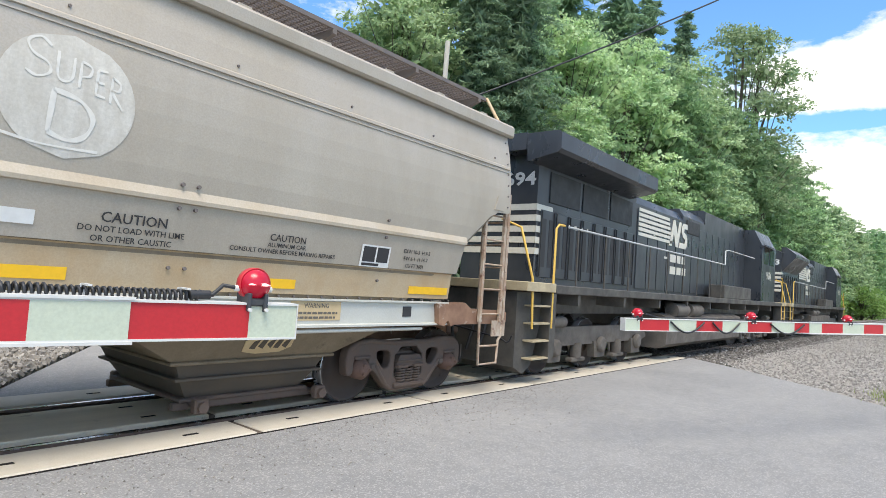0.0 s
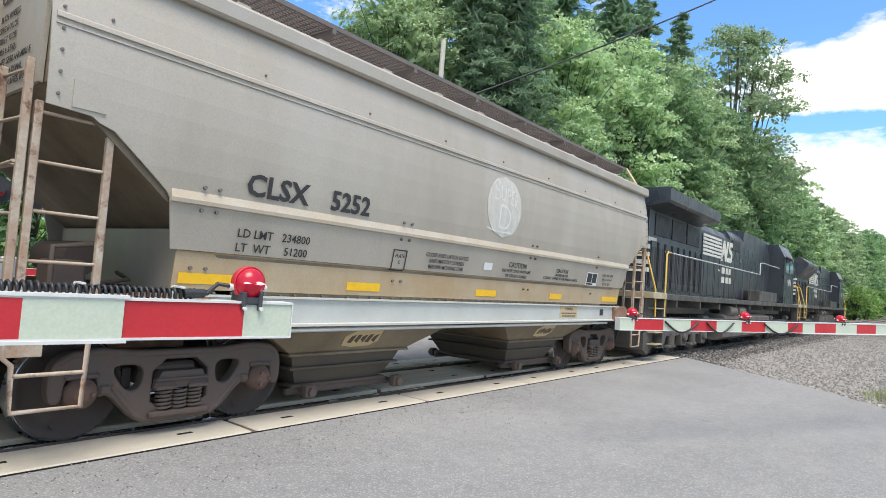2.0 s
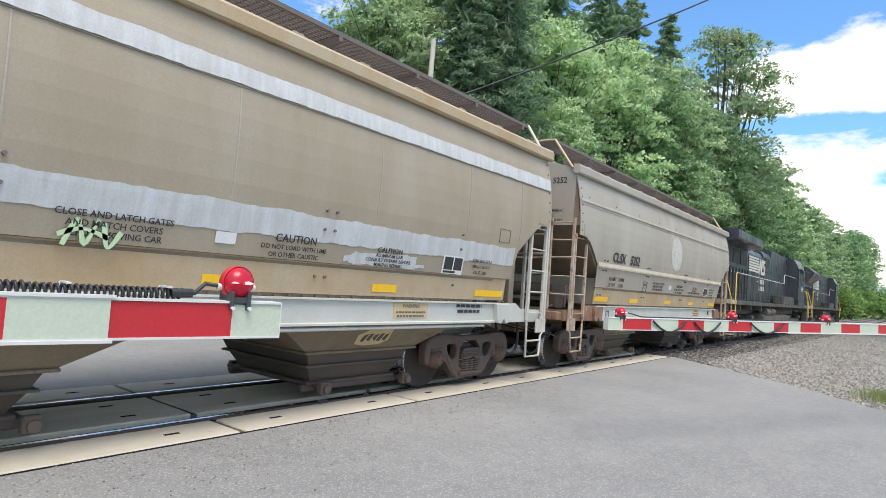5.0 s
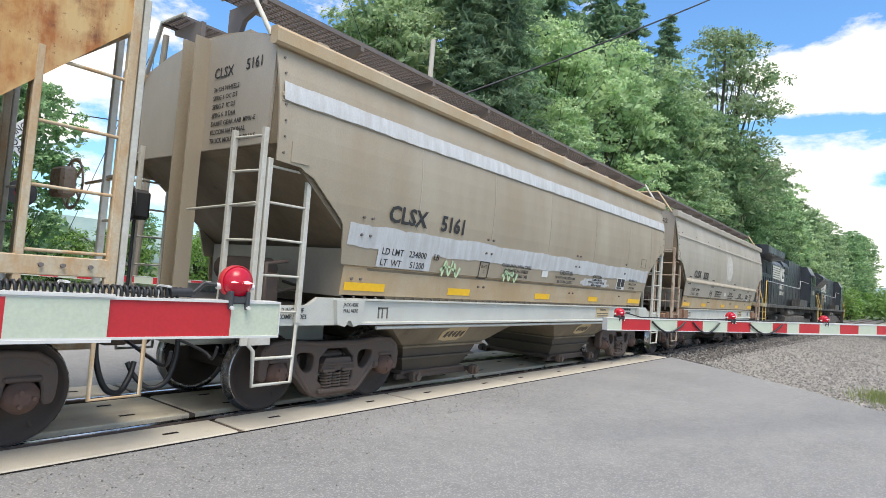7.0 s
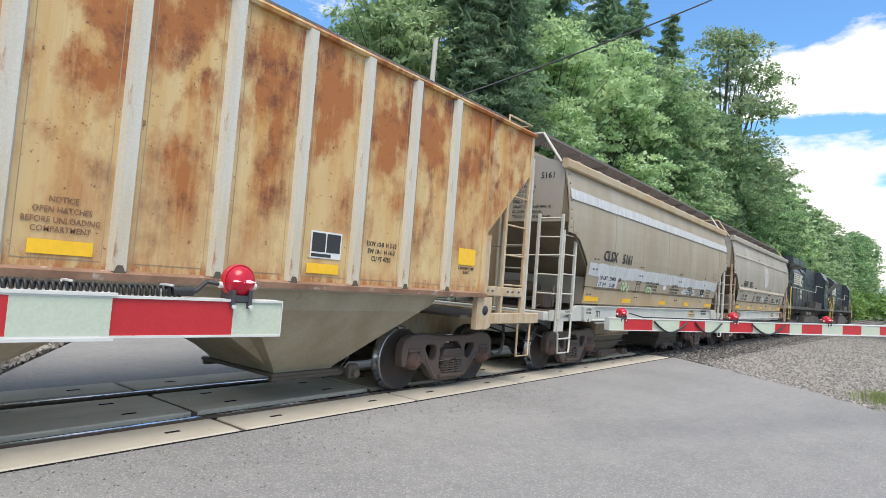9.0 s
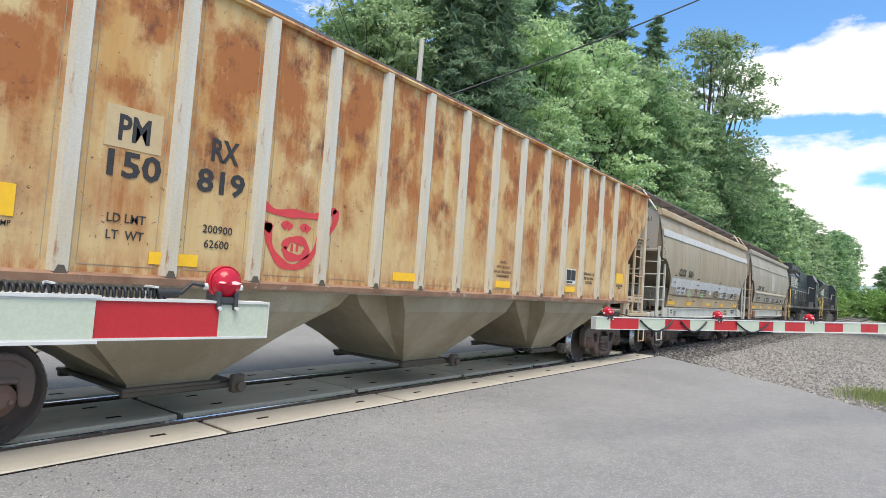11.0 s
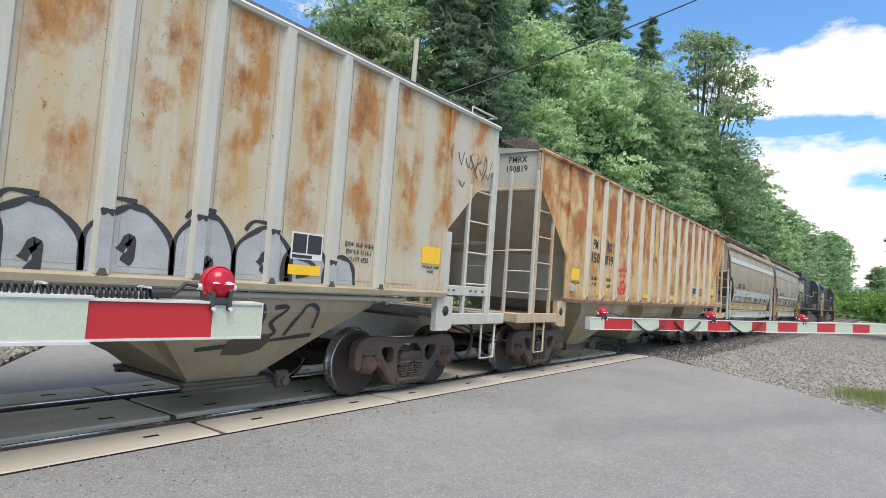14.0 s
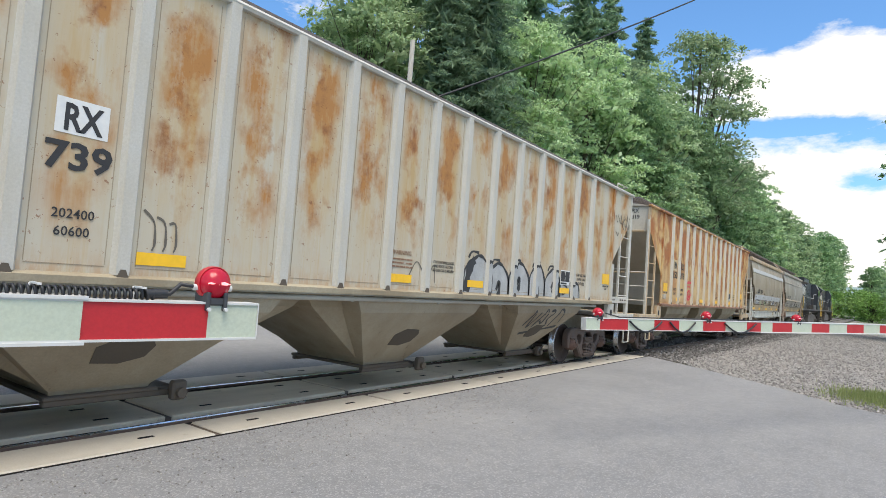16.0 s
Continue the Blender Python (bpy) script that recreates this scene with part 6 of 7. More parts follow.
    for k in range(5):
        for sd in (-1, 1):
            s.box(-9.765, -9.15, sd * 0.87 - 0.006, sd * 0.87 + 0.006, 2.28 + k * 0.21, 2.40 + k * 0.21)
        s.box(-9.765, -9.755, -0.87, 0.87, 2.28 + k * 0.21, 2.40 + k * 0.21)
    part("end_stripes", s, M["loco_white"], car, "white end stripes")
    letters(number, 0.25, car, -9.77, 0.14, 3.61, M["label_white"], 0, 1.35, face="end")
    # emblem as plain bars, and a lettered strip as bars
    for k in range(6):
        part("emblem_stripe", Shape().box(-4.75, -2.5 + k * 0.05, -0.9, -0.888, 3.78 - k * 0.125, 3.86 - k * 0.125), M["loco_white"], car, "white emblem stripe")
    part("emblem", Shape().prism([(-2.45, 3.1), (-2.25, 3.1), (-2.1, 3.5), (-1.9, 3.1), (-1.72, 3.1), (-1.42, 3.86), (-1.62, 3.86), (-1.78, 3.46), (-1.98, 3.86), (-2.15, 3.86)], "y", -0.9, -0.888), M["loco_white"], car, "white emblem shape")
    part("emblem", Shape().prism([(-1.6, 3.1), (-1.02, 3.1), (-0.9, 3.22), (-0.86, 3.42), (-0.98, 3.54), (-1.2, 3.6), (-1.16, 3.7), (-0.82, 3.7), (-0.76, 3.86), (-1.24, 3.86), (-1.38, 3.74), (-1.4, 3.56), (-1.28, 3.44), (-1.06, 3.38), (-1.1, 3.26), (-1.54, 3.26)], "y", -0.9, -0.888), M["loco_white"], car, "white emblem shape")
    bars([(0, 0.34, 1.3, 0.22), (0, 0.0, 1.4, 0.22)], car, -2.3, -0.893, 2.3, M["loco_white"])
    bars([(0, 0.9, 0.4, 0.07), (0.9, 0.85, 0.2, 0.07), (1.8, 0.3, 0.3, 0.06), (-3.9, 0.5, 0.4, 0.08), (-3.3, 0.5, 0.3, 0.08)], car, -4.6, -0.893, 2.4, M["loco_white"])
    # handrails with stanchions
    for sd in (-1, 1):
        s = Shape().tube([(-9.6, sd * 1.48, 2.8), (0.9, sd * 1.48, 2.8), (1.2, sd * 1.48, 2.8), (1.2, sd * 1.48, 3.25), (1.6, sd * 1.48, 3.3), (5.2, sd * 1.48, 3.3)], 0.02, 6)
        hr = part("handrail", s, M["rail_white"], car, "grey-white handrail")
        me = Shape().tube([(0, sd * 1.48, 1.72), (0, sd * 1.48, 2.8)], 0.017, 6).mesh("stanchion")
        for k in range(9):
            part("stanchion", me, M["loco_dust"], hr, "", pose(-9.2 + k * 1.25, 0, 0))
    # roof details
    s = Shape().box(0.2, 1.6, -0.5, 0.5, 4.3, 4.46, 0.03)
    s.box(2.6, 3.4, -0.3, 0.3, 4.3, 4.5, 0.05)
    part("exhaust", s, M["loco"], car)
    s = Shape()
    for k in range(3):
        s.lathe([(0.03, 0), (0.04, 0.2), (0.09, 0.34)], "x", (4.4, -0.12 + k * 0.12, 4.45), 8)
    part("horn", s, M["loco_grille"], car)
    for xx in (-7.3, 7.3):
        loco_truck(car, xx)
    return car


loco1 = build_loco(19.6, "wings", "9694", "black freight locomotive with white stripes and radiator wings")
loco2 = build_loco(43.2, "flare", "9583", "black freight locomotive leading the train")


# ---------------- crossing gates ----------------
def build_gate(a, b, height, lamps, name_label, first, mid_joint=None, lamp_r=0.062, stripe=0.406, pale=None, cuts=()):
    """An arm from its tip a towards its mast side b; stripes from the tip on."""
    a, b = Vector(a), Vector(b)
    way = b - a
    length = way.length
    ang = math.degrees(math.atan2(way.y, way.x))
    rise = math.degrees(math.atan2(way.z, way.xy.length))
    g = thing("crossing_gate_arm", name_label, "gate arm", "crossing gates", pose(*a) @ pose(0, 0, 0, 0, 0, ang) @ pose(0, 0, 0, 0, -rise, 0))
    h, t = height / 2, 0.035
    k = 0.0
    edges = [0.0, first, *cuts]
    while edges[-1] < length:
        edges.append(edges[-1] + (stripe if len(edges) % 2 == 0 or pale is None else pale))
    for i in range(len(edges) - 1):
        x0, x1 = edges[i], min(edges[i + 1], length)
        grow = 0.0 if mid_joint is None or x0 < mid_joint else 0.006
        s = Shape().box(x0, x1, -t - grow, t + grow, -h, h)
        part("stripe_panel", s, M["gate_white"] if i % 2 == 0 else M["gate_red"], g, "pale stripe" if i % 2 == 0 else "red stripe")
    s = Shape()
    for z in (-h - 0.004, h + 0.004):
        s.box(0, length, -t - 0.006, t + 0.006, z - 0.004, z + 0.004)
    s.box(-0.004, 0.0, -t - 0.006, t + 0.006, -h - 0.008, h + 0.008)
    if mid_joint is not None:
        for z in (-h - 0.011, h + 0.011):
            s.box(mid_joint, length, -t - 0.012, t + 0.012, z - 0.005, z + 0.005)
    part("edge_trim", s, M["gate_edge"], g, "white edge trim")
    for x in lamps:
        r = lamp_r
        lm = part("lamp_bracket", Shape().box(x - r * 0.6, x + r * 0.6, -0.045, 0.045, h - 0.004, h + r * 0.42, r * 0.1).box(x - r * 0.68, x - r * 0.42, -0.052, 0.052, h - r * 0.42, h + r * 0.75, r * 0.06).box(x + r * 0.42, x + r * 0.68, -0.052, 0.052, h - r * 0.42, h + r * 0.75, r * 0.06), M["bracket"], g)
        s = Shape()
        for q in (-1, 1):
            s.tube([(x + q * r * 0.55, -0.06, h - r * 0.3), (x + q * r * 0.55, 0.06, h - r * 0.3)], r * 0.13, 6)
        part("bracket_bolt", s, M["fitting"], lm)
        c = h + lamp_r * 1.3
        part("lens", Shape().lathe([(0.0, -0.062), (lamp_r * 0.5, -0.055), (lamp_r * 0.85, -0.038), (lamp_r, -0.012), (lamp_r, 0.012), (lamp_r * 0.85, 0.038), (lamp_r * 0.5, 0.055), (0, 0.062)], "y", (x, 0, c), 24), M["lamp_red"], lm, "lit red lens")
        part("lens_rim", Shape().lathe([(lamp_r * 1.0, -0.018), (lamp_r * 1.07, -0.014), (lamp_r * 1.07, 0.014), (lamp_r * 1.0, 0.018)], "y", (x, 0, c), 24, True, True), M["gate_red"], lm, "dark red lens rim")
        # the lit lens's bright highlights, added as small glowing shapes
        s = Shape()
        for sd in (-1, 1):
            for dx, w in ((-0.32, 0.40), (0.52, 0.22)):
                q, k = x + dx * lamp_r, lamp_r * w
                s.prism([(q - k, c - 0.02 * k), (q - k * 0.2, c - 0.2 * k), (q + k, c - 0.16 * k), (q + k * 0.8, c + 0.2 * k), (q + k * 0.1, c + 0.34 * k)], "y", sd * 0.052, sd * 0.061)
        part("lamp_glow", s, M["lamp_glow"], lm, "bright lens highlight added as a glowing shape")
        s = Shape()
        for q in (-1, 1):
            s = Shape().tube([(x + q * lamp_r * 0.8, 0, c - lamp_r * 0.3), (x + q * lamp_r * 1.25, 0, c - lamp_r * 0.3)], lamp_r * 0.2, 8)
            part("cable_gland", s, M["fitting"], lm)
    return g, length, h


near_gate, NG, nh = build_gate((1.472, 1.953, 1.452), (-3.6, 2.65, 1.452), 0.12, [0.168], "red and pale striped crossing gate arm with a lit red lamp", 0.192, 0.585, 0.058, pale=0.272)
# coiled cable along the top of the near arm
s = Shape()
n = 1500
pts = []
for i in range(n):
    x = 0.36 + i * 0.0024
    a = i * 2 * math.pi / 7.5
    r = 0.017 if x < 0.82 else 0.021
    pts.append((x, r * math.cos(a) - 0.005, nh + 0.026 + r * math.sin(a)))
s.tube(pts, 0.0055, 5)
s.tube([(0.235, 0, nh + 0.06), (0.28, -0.01, nh + 0.066), (0.32, 0, nh + 0.03), (0.37, 0, nh + 0.025)], 0.008, 6)
s.tube([(0.33, 0, nh + 0.03), (0.40, 0, nh + 0.028)], 0.016, 8)
part("coiled_cable", s, M["cable"], near_gate, "black coiled lamp cable")
for x in (0.42, 0.72, 1.35, 2.0):
    s = Shape()
    s.box(x - 0.009, x + 0.009, -0.05, -0.042, nh - 0.012, nh + 0.05, 0.003)
    s.box(x - 0.006, x + 0.006, -0.045, 0.045, nh + 0.046, nh + 0.052)
    part("cable_clip", s, M["fitting"], near_gate)

far_gate, FG, fh = build_gate((6.273, 2.576, 1.321), (13.82, -1.34, 1.48), 0.12, [0.19, 1.92, 3.70], "red and pale striped gate arm with red lamps beside the track", 0.2, 2.9, 0.05, stripe=0.42, cuts=(0.61, 1.015, 1.42, 1.83, 2.235, 2.64, 2.91, 3.14, 3.55, 3.98, 4.39))
s = Shape()
for x0, x1 in ((0.62, 1.12), (1.25, 1.68), (2.2, 2.8)):
    s.tube([(x0 + (x1 - x0) * k / 8, -0.05, fh - 0.02 - 0.12 * math.sin(math.pi * k / 8)) for k in range(9)], 0.011, 5)
s.tube([(0.3, 0, fh + 0.06), (0.5, 0, fh + 0.02), (3.9, 0, fh + 0.02)], 0.007, 5)
part("lamp_cable", s, M["cable"], far_gate)
gate3, _, _ = build_gate((7.4, 11.6, 1.2), (4.4, 15.4, 1.2), 0.14, [0.2, 2.4], "red and white gate arm beyond the track", 0.3, None, 0.085)


def mast(x, y, ang, sign=False):
    g = thing("gate_mast", "galvanised crossing gate mast with a grey mechanism box", "gate mast", "crossing gates", pose(x, y, -0.1, 0, 0, ang))
    part("mast_pole", Shape().tube([(0, 0, 0), (0, 0, 4.6 if sign else 1.9)], 0.055, 12), M["galv"], g)
    part("mechanism", Shape().box(-0.22, 0.22, -0.2, 0.2, 0.95, 1.6, 0.03), M["galv"], g)
    part("footing", Shape().lathe([(0.2, 0.0), (0.2, 0.3), (0.1, 0.34)], "z", (0, 0, 0), 14), M["concrete"], g)
    if not sign:
        return
    # crossbuck and flashers turned to the road on this side
    for q, words in ((45, "ROAD"), (-45, "CROSSING")):
        b = part("crossbuck_board", Shape().box(-0.61, 0.61, -0.012, 0.012, -0.115, 0.115, 0.004), M["label_white"], g, "white crossbuck board", pose(0, -0.07 if q > 0 else -0.1, 4.2, 0, q, 0))
        t = text_shape(words if q < 0 else "RAIL   ROAD", 0.2, "CENTER", 0.9)
        t.materials.append(M["ink"])
        part("lettering", t, M["ink"], b, "", pose(0, -0.014, -0.07, 90, 0, 0))
    part("flasher_arm", Shape().tube([(-0.4, 0, 3.0), (0.4, 0, 3.0)], 0.03, 8), M["galv"], g)
    for q in (-0.38, 0.38):
        f = part("flasher", Shape().lathe([(0.30, -0.07), (0.30, -0.05), (0.14, -0.04), (0.13, 0.1)], "y", (q, 0, 3.0), 20), M["ink"], g, "black round flasher backing")
        part("lens", Shape().lathe([(0.0, -0.12), (0.08, -0.11), (0.14, -0.075)], "y", (q, 0, 3.0), 18), M["lamp_red"] if q > 0 else M["gate_red"], f, "red flasher lens")
        part("hood", Shape().tube([(q, -0.07, 3.08), (q, -0.3, 3.09)], 0.15, 14, 0.14), M["ink"], f)


mast(-3.9, 2.69, 0)
mast(14.12, -1.50, -27)
mast(4.3, 15.5, 0, True)


# ---------------- poles and wires ----------------
def build_pole(x, y, z0, z1, r, arm=True, lean=0.0, label="weathered wooden utility pole", mt="wood"):
    p = thing("utility_pole", label, "utility pole", "poles along the line", pose(x, y, z0, 0, lean, 0))
    part("pole_shaft", Shape().tube([(0, 0, 0), (0, 0, (z1 - z0) / 2), (0, 0, z1 - z0)], r, 10, r * 0.8), M[mt], p)
    if arm:
        h = z1 - z0 - 0.5
        part("crossarm", Shape().box(-1.2, 1.2, -0.06, 0.06, h, h + 0.12, 0.01), M["wood"], p)
        s = Shape()
        for q in (-1.1, -0.5, 0.5, 1.1):
            s.tube([(q, 0, h + 0.12), (q, 0, h + 0.28)], 0.04, 6)
        part("insulator", s, M["fitting"], p)
    return p


build_pole(16.35, 14.0, 0, 10.45, 0.115, False, 1.0, "pale bare utility pole beside the trees", "wood_pale")
build_pole(12.2, 26.0, -0.1, 11.5, 0.16, False, 2.0)
build_pole(38.0, 83.0, -1, 11.0, 0.15)
build_pole(-6, 33, -0.3, 9.5, 0.15)


def wire(a, b, sag, r=0.012, label="thin black overhead utility wire"):
    a, b = Vector(a), Vector(b)
    ob = part("overhead_wire", Shape().tube([a.lerp(b, k / 24) - Vector((0, 0, sag * 4 * (k / 24) * (1 - k / 24))) for k in range(25)], r, 5), M["cable"])
    return tagged(ob, label, "wire", "overhead wires")


wire((17.3, 14.4, 8.3), (43.9, 5.0, 24.9), 0.35, 0.042)
wire((12.2, 26, 11.0), (38, 83, 10.4), 1.2)
wire((12.2, 26, 8.9), (38, 83, 9.2), 1.2, 0.02)
wire((12.2, 26, 9.0), (30, 17, 7.6), 0.6, 0.02)
wire((12.2, 26, 7.4), (-14, 30, 7.6), 0.6, 0.025)
wire((12.2, 26, 11.0), (10.6, 31, 0.1), 0.0, 0.015)


# ---------------- spray paint on the cars ----------------
def ribbon(s, pts, w, y):
    """A flat painted stroke in the car's side plane through (x, z) points."""
    pts = [Vector((a, b)) for a, b in pts]
    fine = []
    n = len(pts)
    for i in range(n - 1):
        p0, p1, p2, p3 = pts[max(i - 1, 0)], pts[i], pts[i + 1], pts[min(i + 2, n - 1)]
        for k in range(6):
            t = k / 6
            fine.append(0.5 * ((2 * p1) + (p2 - p0) * t + (2 * p0 - 5 * p1 + 4 * p2 - p3) * t * t + (3 * p1 - p0 - 3 * p2 + p3) * t * t * t))
    fine.append(pts[-1])
    a, b = [], []
    for i, p in enumerate(fine):
        d = fine[min(i + 1, len(fine) - 1)] - fine[max(i - 1, 0)]
        d = d.normalized() if d.length > 1e-6 else Vector((1, 0))
        o = Vector((-d.y, d.x)) * w * 0.5 * (1 + 0.25 * math.sin(i * 0.7))
        a.append(p + o)
        b.append(p - o)
    for i in range(len(fine) - 1):
        s.add([(q.x, y(q.y) if callable(y) else y, q.y) for q in (a[i], a[i + 1], b[i + 1], b[i])], [(0, 1, 2, 3)])
    return s


def arch(x0, x1, top, lean=0.0):
    m = (x0 + x1) / 2
    return [(x0, 1.54), (x0 + 0.02 + lean * 0.3, 1.54 + (top - 1.54) * 0.6), (m - 0.1 + lean, top - 0.03), (m + lean, top), (m + 0.14 + lean, top - 0.04), (x1 - 0.03 + lean * 0.5, 1.54 + (top - 1.54) * 0.55), (x1, 1.54)]


# chalk strokes on the grey car's disc
for pts in ([(-0.10, 3.20), (-0.17, 3.25), (-0.25, 3.20), (-0.22, 3.12), (-0.12, 3.07), (-0.10, 3.0), (-0.18, 2.95), (-0.26, 2.98)], [(-0.05, 3.18), (-0.05, 3.0), (0.0, 2.96), (0.05, 3.0), (0.06, 3.16)],
            [(0.10, 2.94), (0.11, 3.15)], [(0.11, 3.15), (0.18, 3.12), (0.17, 3.05), (0.11, 3.03)], [(0.23, 3.12), (0.22, 2.92)], [(0.23, 3.12), (0.30, 3.12)], [(0.22, 3.02), (0.28, 3.02)], [(0.22, 2.92), (0.29, 2.91)],
            [(0.33, 2.88), (0.34, 3.09)], [(0.34, 3.09), (0.40, 3.05), (0.39, 2.99), (0.34, 2.98), (0.43, 2.84)], [(-0.40, 2.50), (-0.1, 2.46), (0.28, 2.47)]):
    part("chalk_stroke", ribbon(Shape(), pts, 0.018, lambda z: -side_y(z) - 0.010), M["chalk_line"], hop1)
for pts in ([(-0.06, 2.88), (-0.08, 2.56)], [(-0.06, 2.88), (0.12, 2.84), (0.22, 2.72), (0.18, 2.58), (0.06, 2.52), (-0.08, 2.56)]):
    part("chalk_stroke", ribbon(Shape(), pts, 0.034, lambda z: -side_y(z) - 0.010), M["chalk_line"], hop1)

YG = -1.5475
ARCHES = [(0.45, 1.30, 2.13), (1.12, 1.86, 2.05), (1.86, 2.62, 2.10), (2.62, 3.26, 2.12), (3.26, 3.98, 2.08), (3.86, 4.5, 1.98), (4.45, 4.95, 1.86)]
for x0, x1, top in ARCHES:
    pts = [(p[0], YG, p[1]) for p in arch(x0, x1, top)]
    part("graffiti_fill", Shape().add(pts, [tuple(range(len(pts)))]), M["spray_grey"], hop4, "silver-grey graffiti fill")
for x0, x1, top in ARCHES:
    part("graffiti_stroke", ribbon(Shape(), arch(x0, x1, top), 0.05, YG - 0.003), M["spray_black"], hop4)
for x, z, h in ((2.2, 1.72, 0.2), (3.6, 1.70, 0.18), (1.5, 1.60, 0.24), (2.95, 1.58, 0.22)):
    part("graffiti_stroke", ribbon(Shape(), [(x, z - h * 0.5), (x + 0.05, z), (x + 0.02, z + h * 0.5), (x - 0.05, z)], 0.09, YG - 0.003), M["spray_black"], hop4)
part("graffiti_stroke", ribbon(Shape(), [(4.35, 1.98), (4.12, 1.95), (4.05, 1.82), (4.25, 1.76), (4.32, 1.66), (4.05, 1.6)], 0.045, YG - 0.004), M["spray_black"], hop4)
part("graffiti_stroke", ribbon(Shape(), [(0.53, 1.55), (0.56, 1.75), (0.62, 1.95), (0.74, 2.06)], 0.17, YG - 0.002), M["spray_black"], hop4)
for x0, x1, top in ARCHES[:5]:
    part("graffiti_stroke", ribbon(Shape(), [(x0 + 0.1, top - 0.05), (x0 + 0.2, top + 0.05), (x0 + 0.4, top + 0.045)], 0.04, YG - 0.003), M["spray_black"], hop4)
for xx in POSTS4:
    tops = [top - 0.03 - 0.35 * max(0.0, abs(xx - (x0 + x1) / 2) / (x1 - x0) - 0.2) for x0, x1, top in ARCHES if x0 <= xx <= x1]
    if tops:
        part("graffiti_fill", Shape().box(xx - 0.054, xx + 0.054, -1.603, -1.599, 1.57, max(tops)), M["spray_grey"], hop4)
        part("graffiti_stroke", ribbon(Shape(), [(xx - 0.054, max(tops) - 0.01), (xx, max(tops) + 0.005), (xx + 0.054, max(tops) - 0.01)], 0.05, -1.604), M["spray_black"], hop4)
part("graffiti_stroke", ribbon(Shape(), [(-6.4, 2.02), (-6.2, 1.96), (-5.9, 2.0)], 0.012, YG - 0.003), M["faint_ink"], hop4)
for k in range(3):
    part("graffiti_stroke", ribbon(Shape(), [(-4.6 + k * 0.12, 2.1 - k * 0.05), (-4.5 + k * 0.1, 2.0), (-4.48 + k * 0.1, 1.82), (-4.5 + k * 0.1, 1.75)], 0.02, YG - 0.003), M["faint_ink"], hop4)
part("graffiti_stroke", ribbon(Shape(), [(-0.9, 1.72), (-0.75, 1.92), (-0.6, 1.8), (-0.5, 1.66), (-0.35, 1.9), (-0.3, 1.65)], 0.015, YG - 0.003), M["faint_ink"], hop4)
for pts in ([(7.25, 3.62), (7.35, 3.5), (7.3, 3.42)], [(7.5, 3.3), (7.42, 3.45), (7.58, 3.6)], [(7.62, 3.3), (7.75, 3.55), (7.7, 3.7)], [(7.0, 3.2), (7.1, 3.12), (7.15, 3.2)]):
    part("graffiti_stroke", ribbon(Shape(), pts, 0.028, YG - 0.003), M["faint_ink"], hop4)
for k in range(5):
    x = 6.95 + k * 0.2
    part("graffiti_stroke", ribbon(Shape(), [(x, 3.62 - 0.05 * k), (x + 0.05, 3.5 - 0.04 * k), (x + 0.1, 3.44)], 0.022, YG - 0.003), M["faint_ink"], hop4)
    part("graffiti_stroke", ribbon(Shape(), [(x + 0.16, 3.66), (x + 0.11, 3.52), (x + 0.1, 3.44)], 0.016, YG - 0.003), M["faint_ink"], hop4)
for x in (-3.25, -1.6):
    y0 = -(side_y(1.86) + 0.02)
    for pts in ([(x, 1.72), (x + 0.1, 1.94), (x + 0.16, 1.74), (x + 0.26, 1.95)], [(x - 0.04, 1.80), (x + 0.14, 1.86), (x + 0.34, 1.80)], [(x + 0.3, 1.92), (x + 0.34, 1.72), (x + 0.44, 1.86)]):
        part("graffiti_stroke", ribbon(Shape(), pts, 0.035, y0), M["spray_green"], hop2)
for k, pts in enumerate(([(3.6, 1.02), (3.7, 1.2), (3.78, 1.0), (3.9, 1.18)], [(3.95, 1.0), (4.1, 1.22), (4.2, 1.05), (4.05, 1.08)], [(4.25, 1.2), (4.4, 1.2), (4.3, 1.1), (4.42, 1.02), (4.28, 0.98)], [(4.55, 1.0), (4.6, 1.2), (4.75, 1.2), (4.85, 1.05)], [(3.7, 0.92), (4.2, 0.95), (4.9, 1.0)])):
    part("graffiti_stroke", ribbon(Shape(), [(x * 1.2 - 1.2, z + (z - 1.1) * 0.7 - 0.02) for x, z in pts], 0.045, lambda z: -np.interp(z, [0.42, 1.2, 1.46], [0.72, 1.42, 1.5]) - 0.008), M["spray_black"], hop4)
pig = Shape()
for pts in ([(-3.86, 2.34), (-3.7, 2.24), (-3.45, 2.25), (-3.2, 2.26), (-2.98, 2.36)], [(-3.86, 2.34), (-3.84, 2.16), (-3.7, 2.06)], [(-2.98, 2.36), (-3.0, 2.18), (-3.12, 2.06)],
            [(-3.74, 2.12), (-3.7, 1.9), (-3.56, 1.74), (-3.38, 1.73), (-3.22, 1.88), (-3.14, 2.12)], [(-3.56, 1.9), (-3.5, 1.98), (-3.36, 1.98), (-3.3, 1.9), (-3.36, 1.82), (-3.5, 1.82), (-3.56, 1.9)]):
    ribbon(pig, [(-3.40 + (x + 3.42) * 1.22, 2.03 + (z - 2.03) * 1.08) for x, z in pts], 0.08, YG - 0.003)
for x in (-3.55, -3.3):
    ribbon(pig, [(x - 0.05, 2.1), (x, 2.15), (x + 0.06, 2.1)], 0.07, YG - 0.003)
for x in (-3.46, -3.39):
    ribbon(pig, [(x, 1.86), (x, 1.94)], 0.03, YG - 0.003)
part("graffiti_face", pig, M["spray_red"], hop3, "red sprayed doodle")


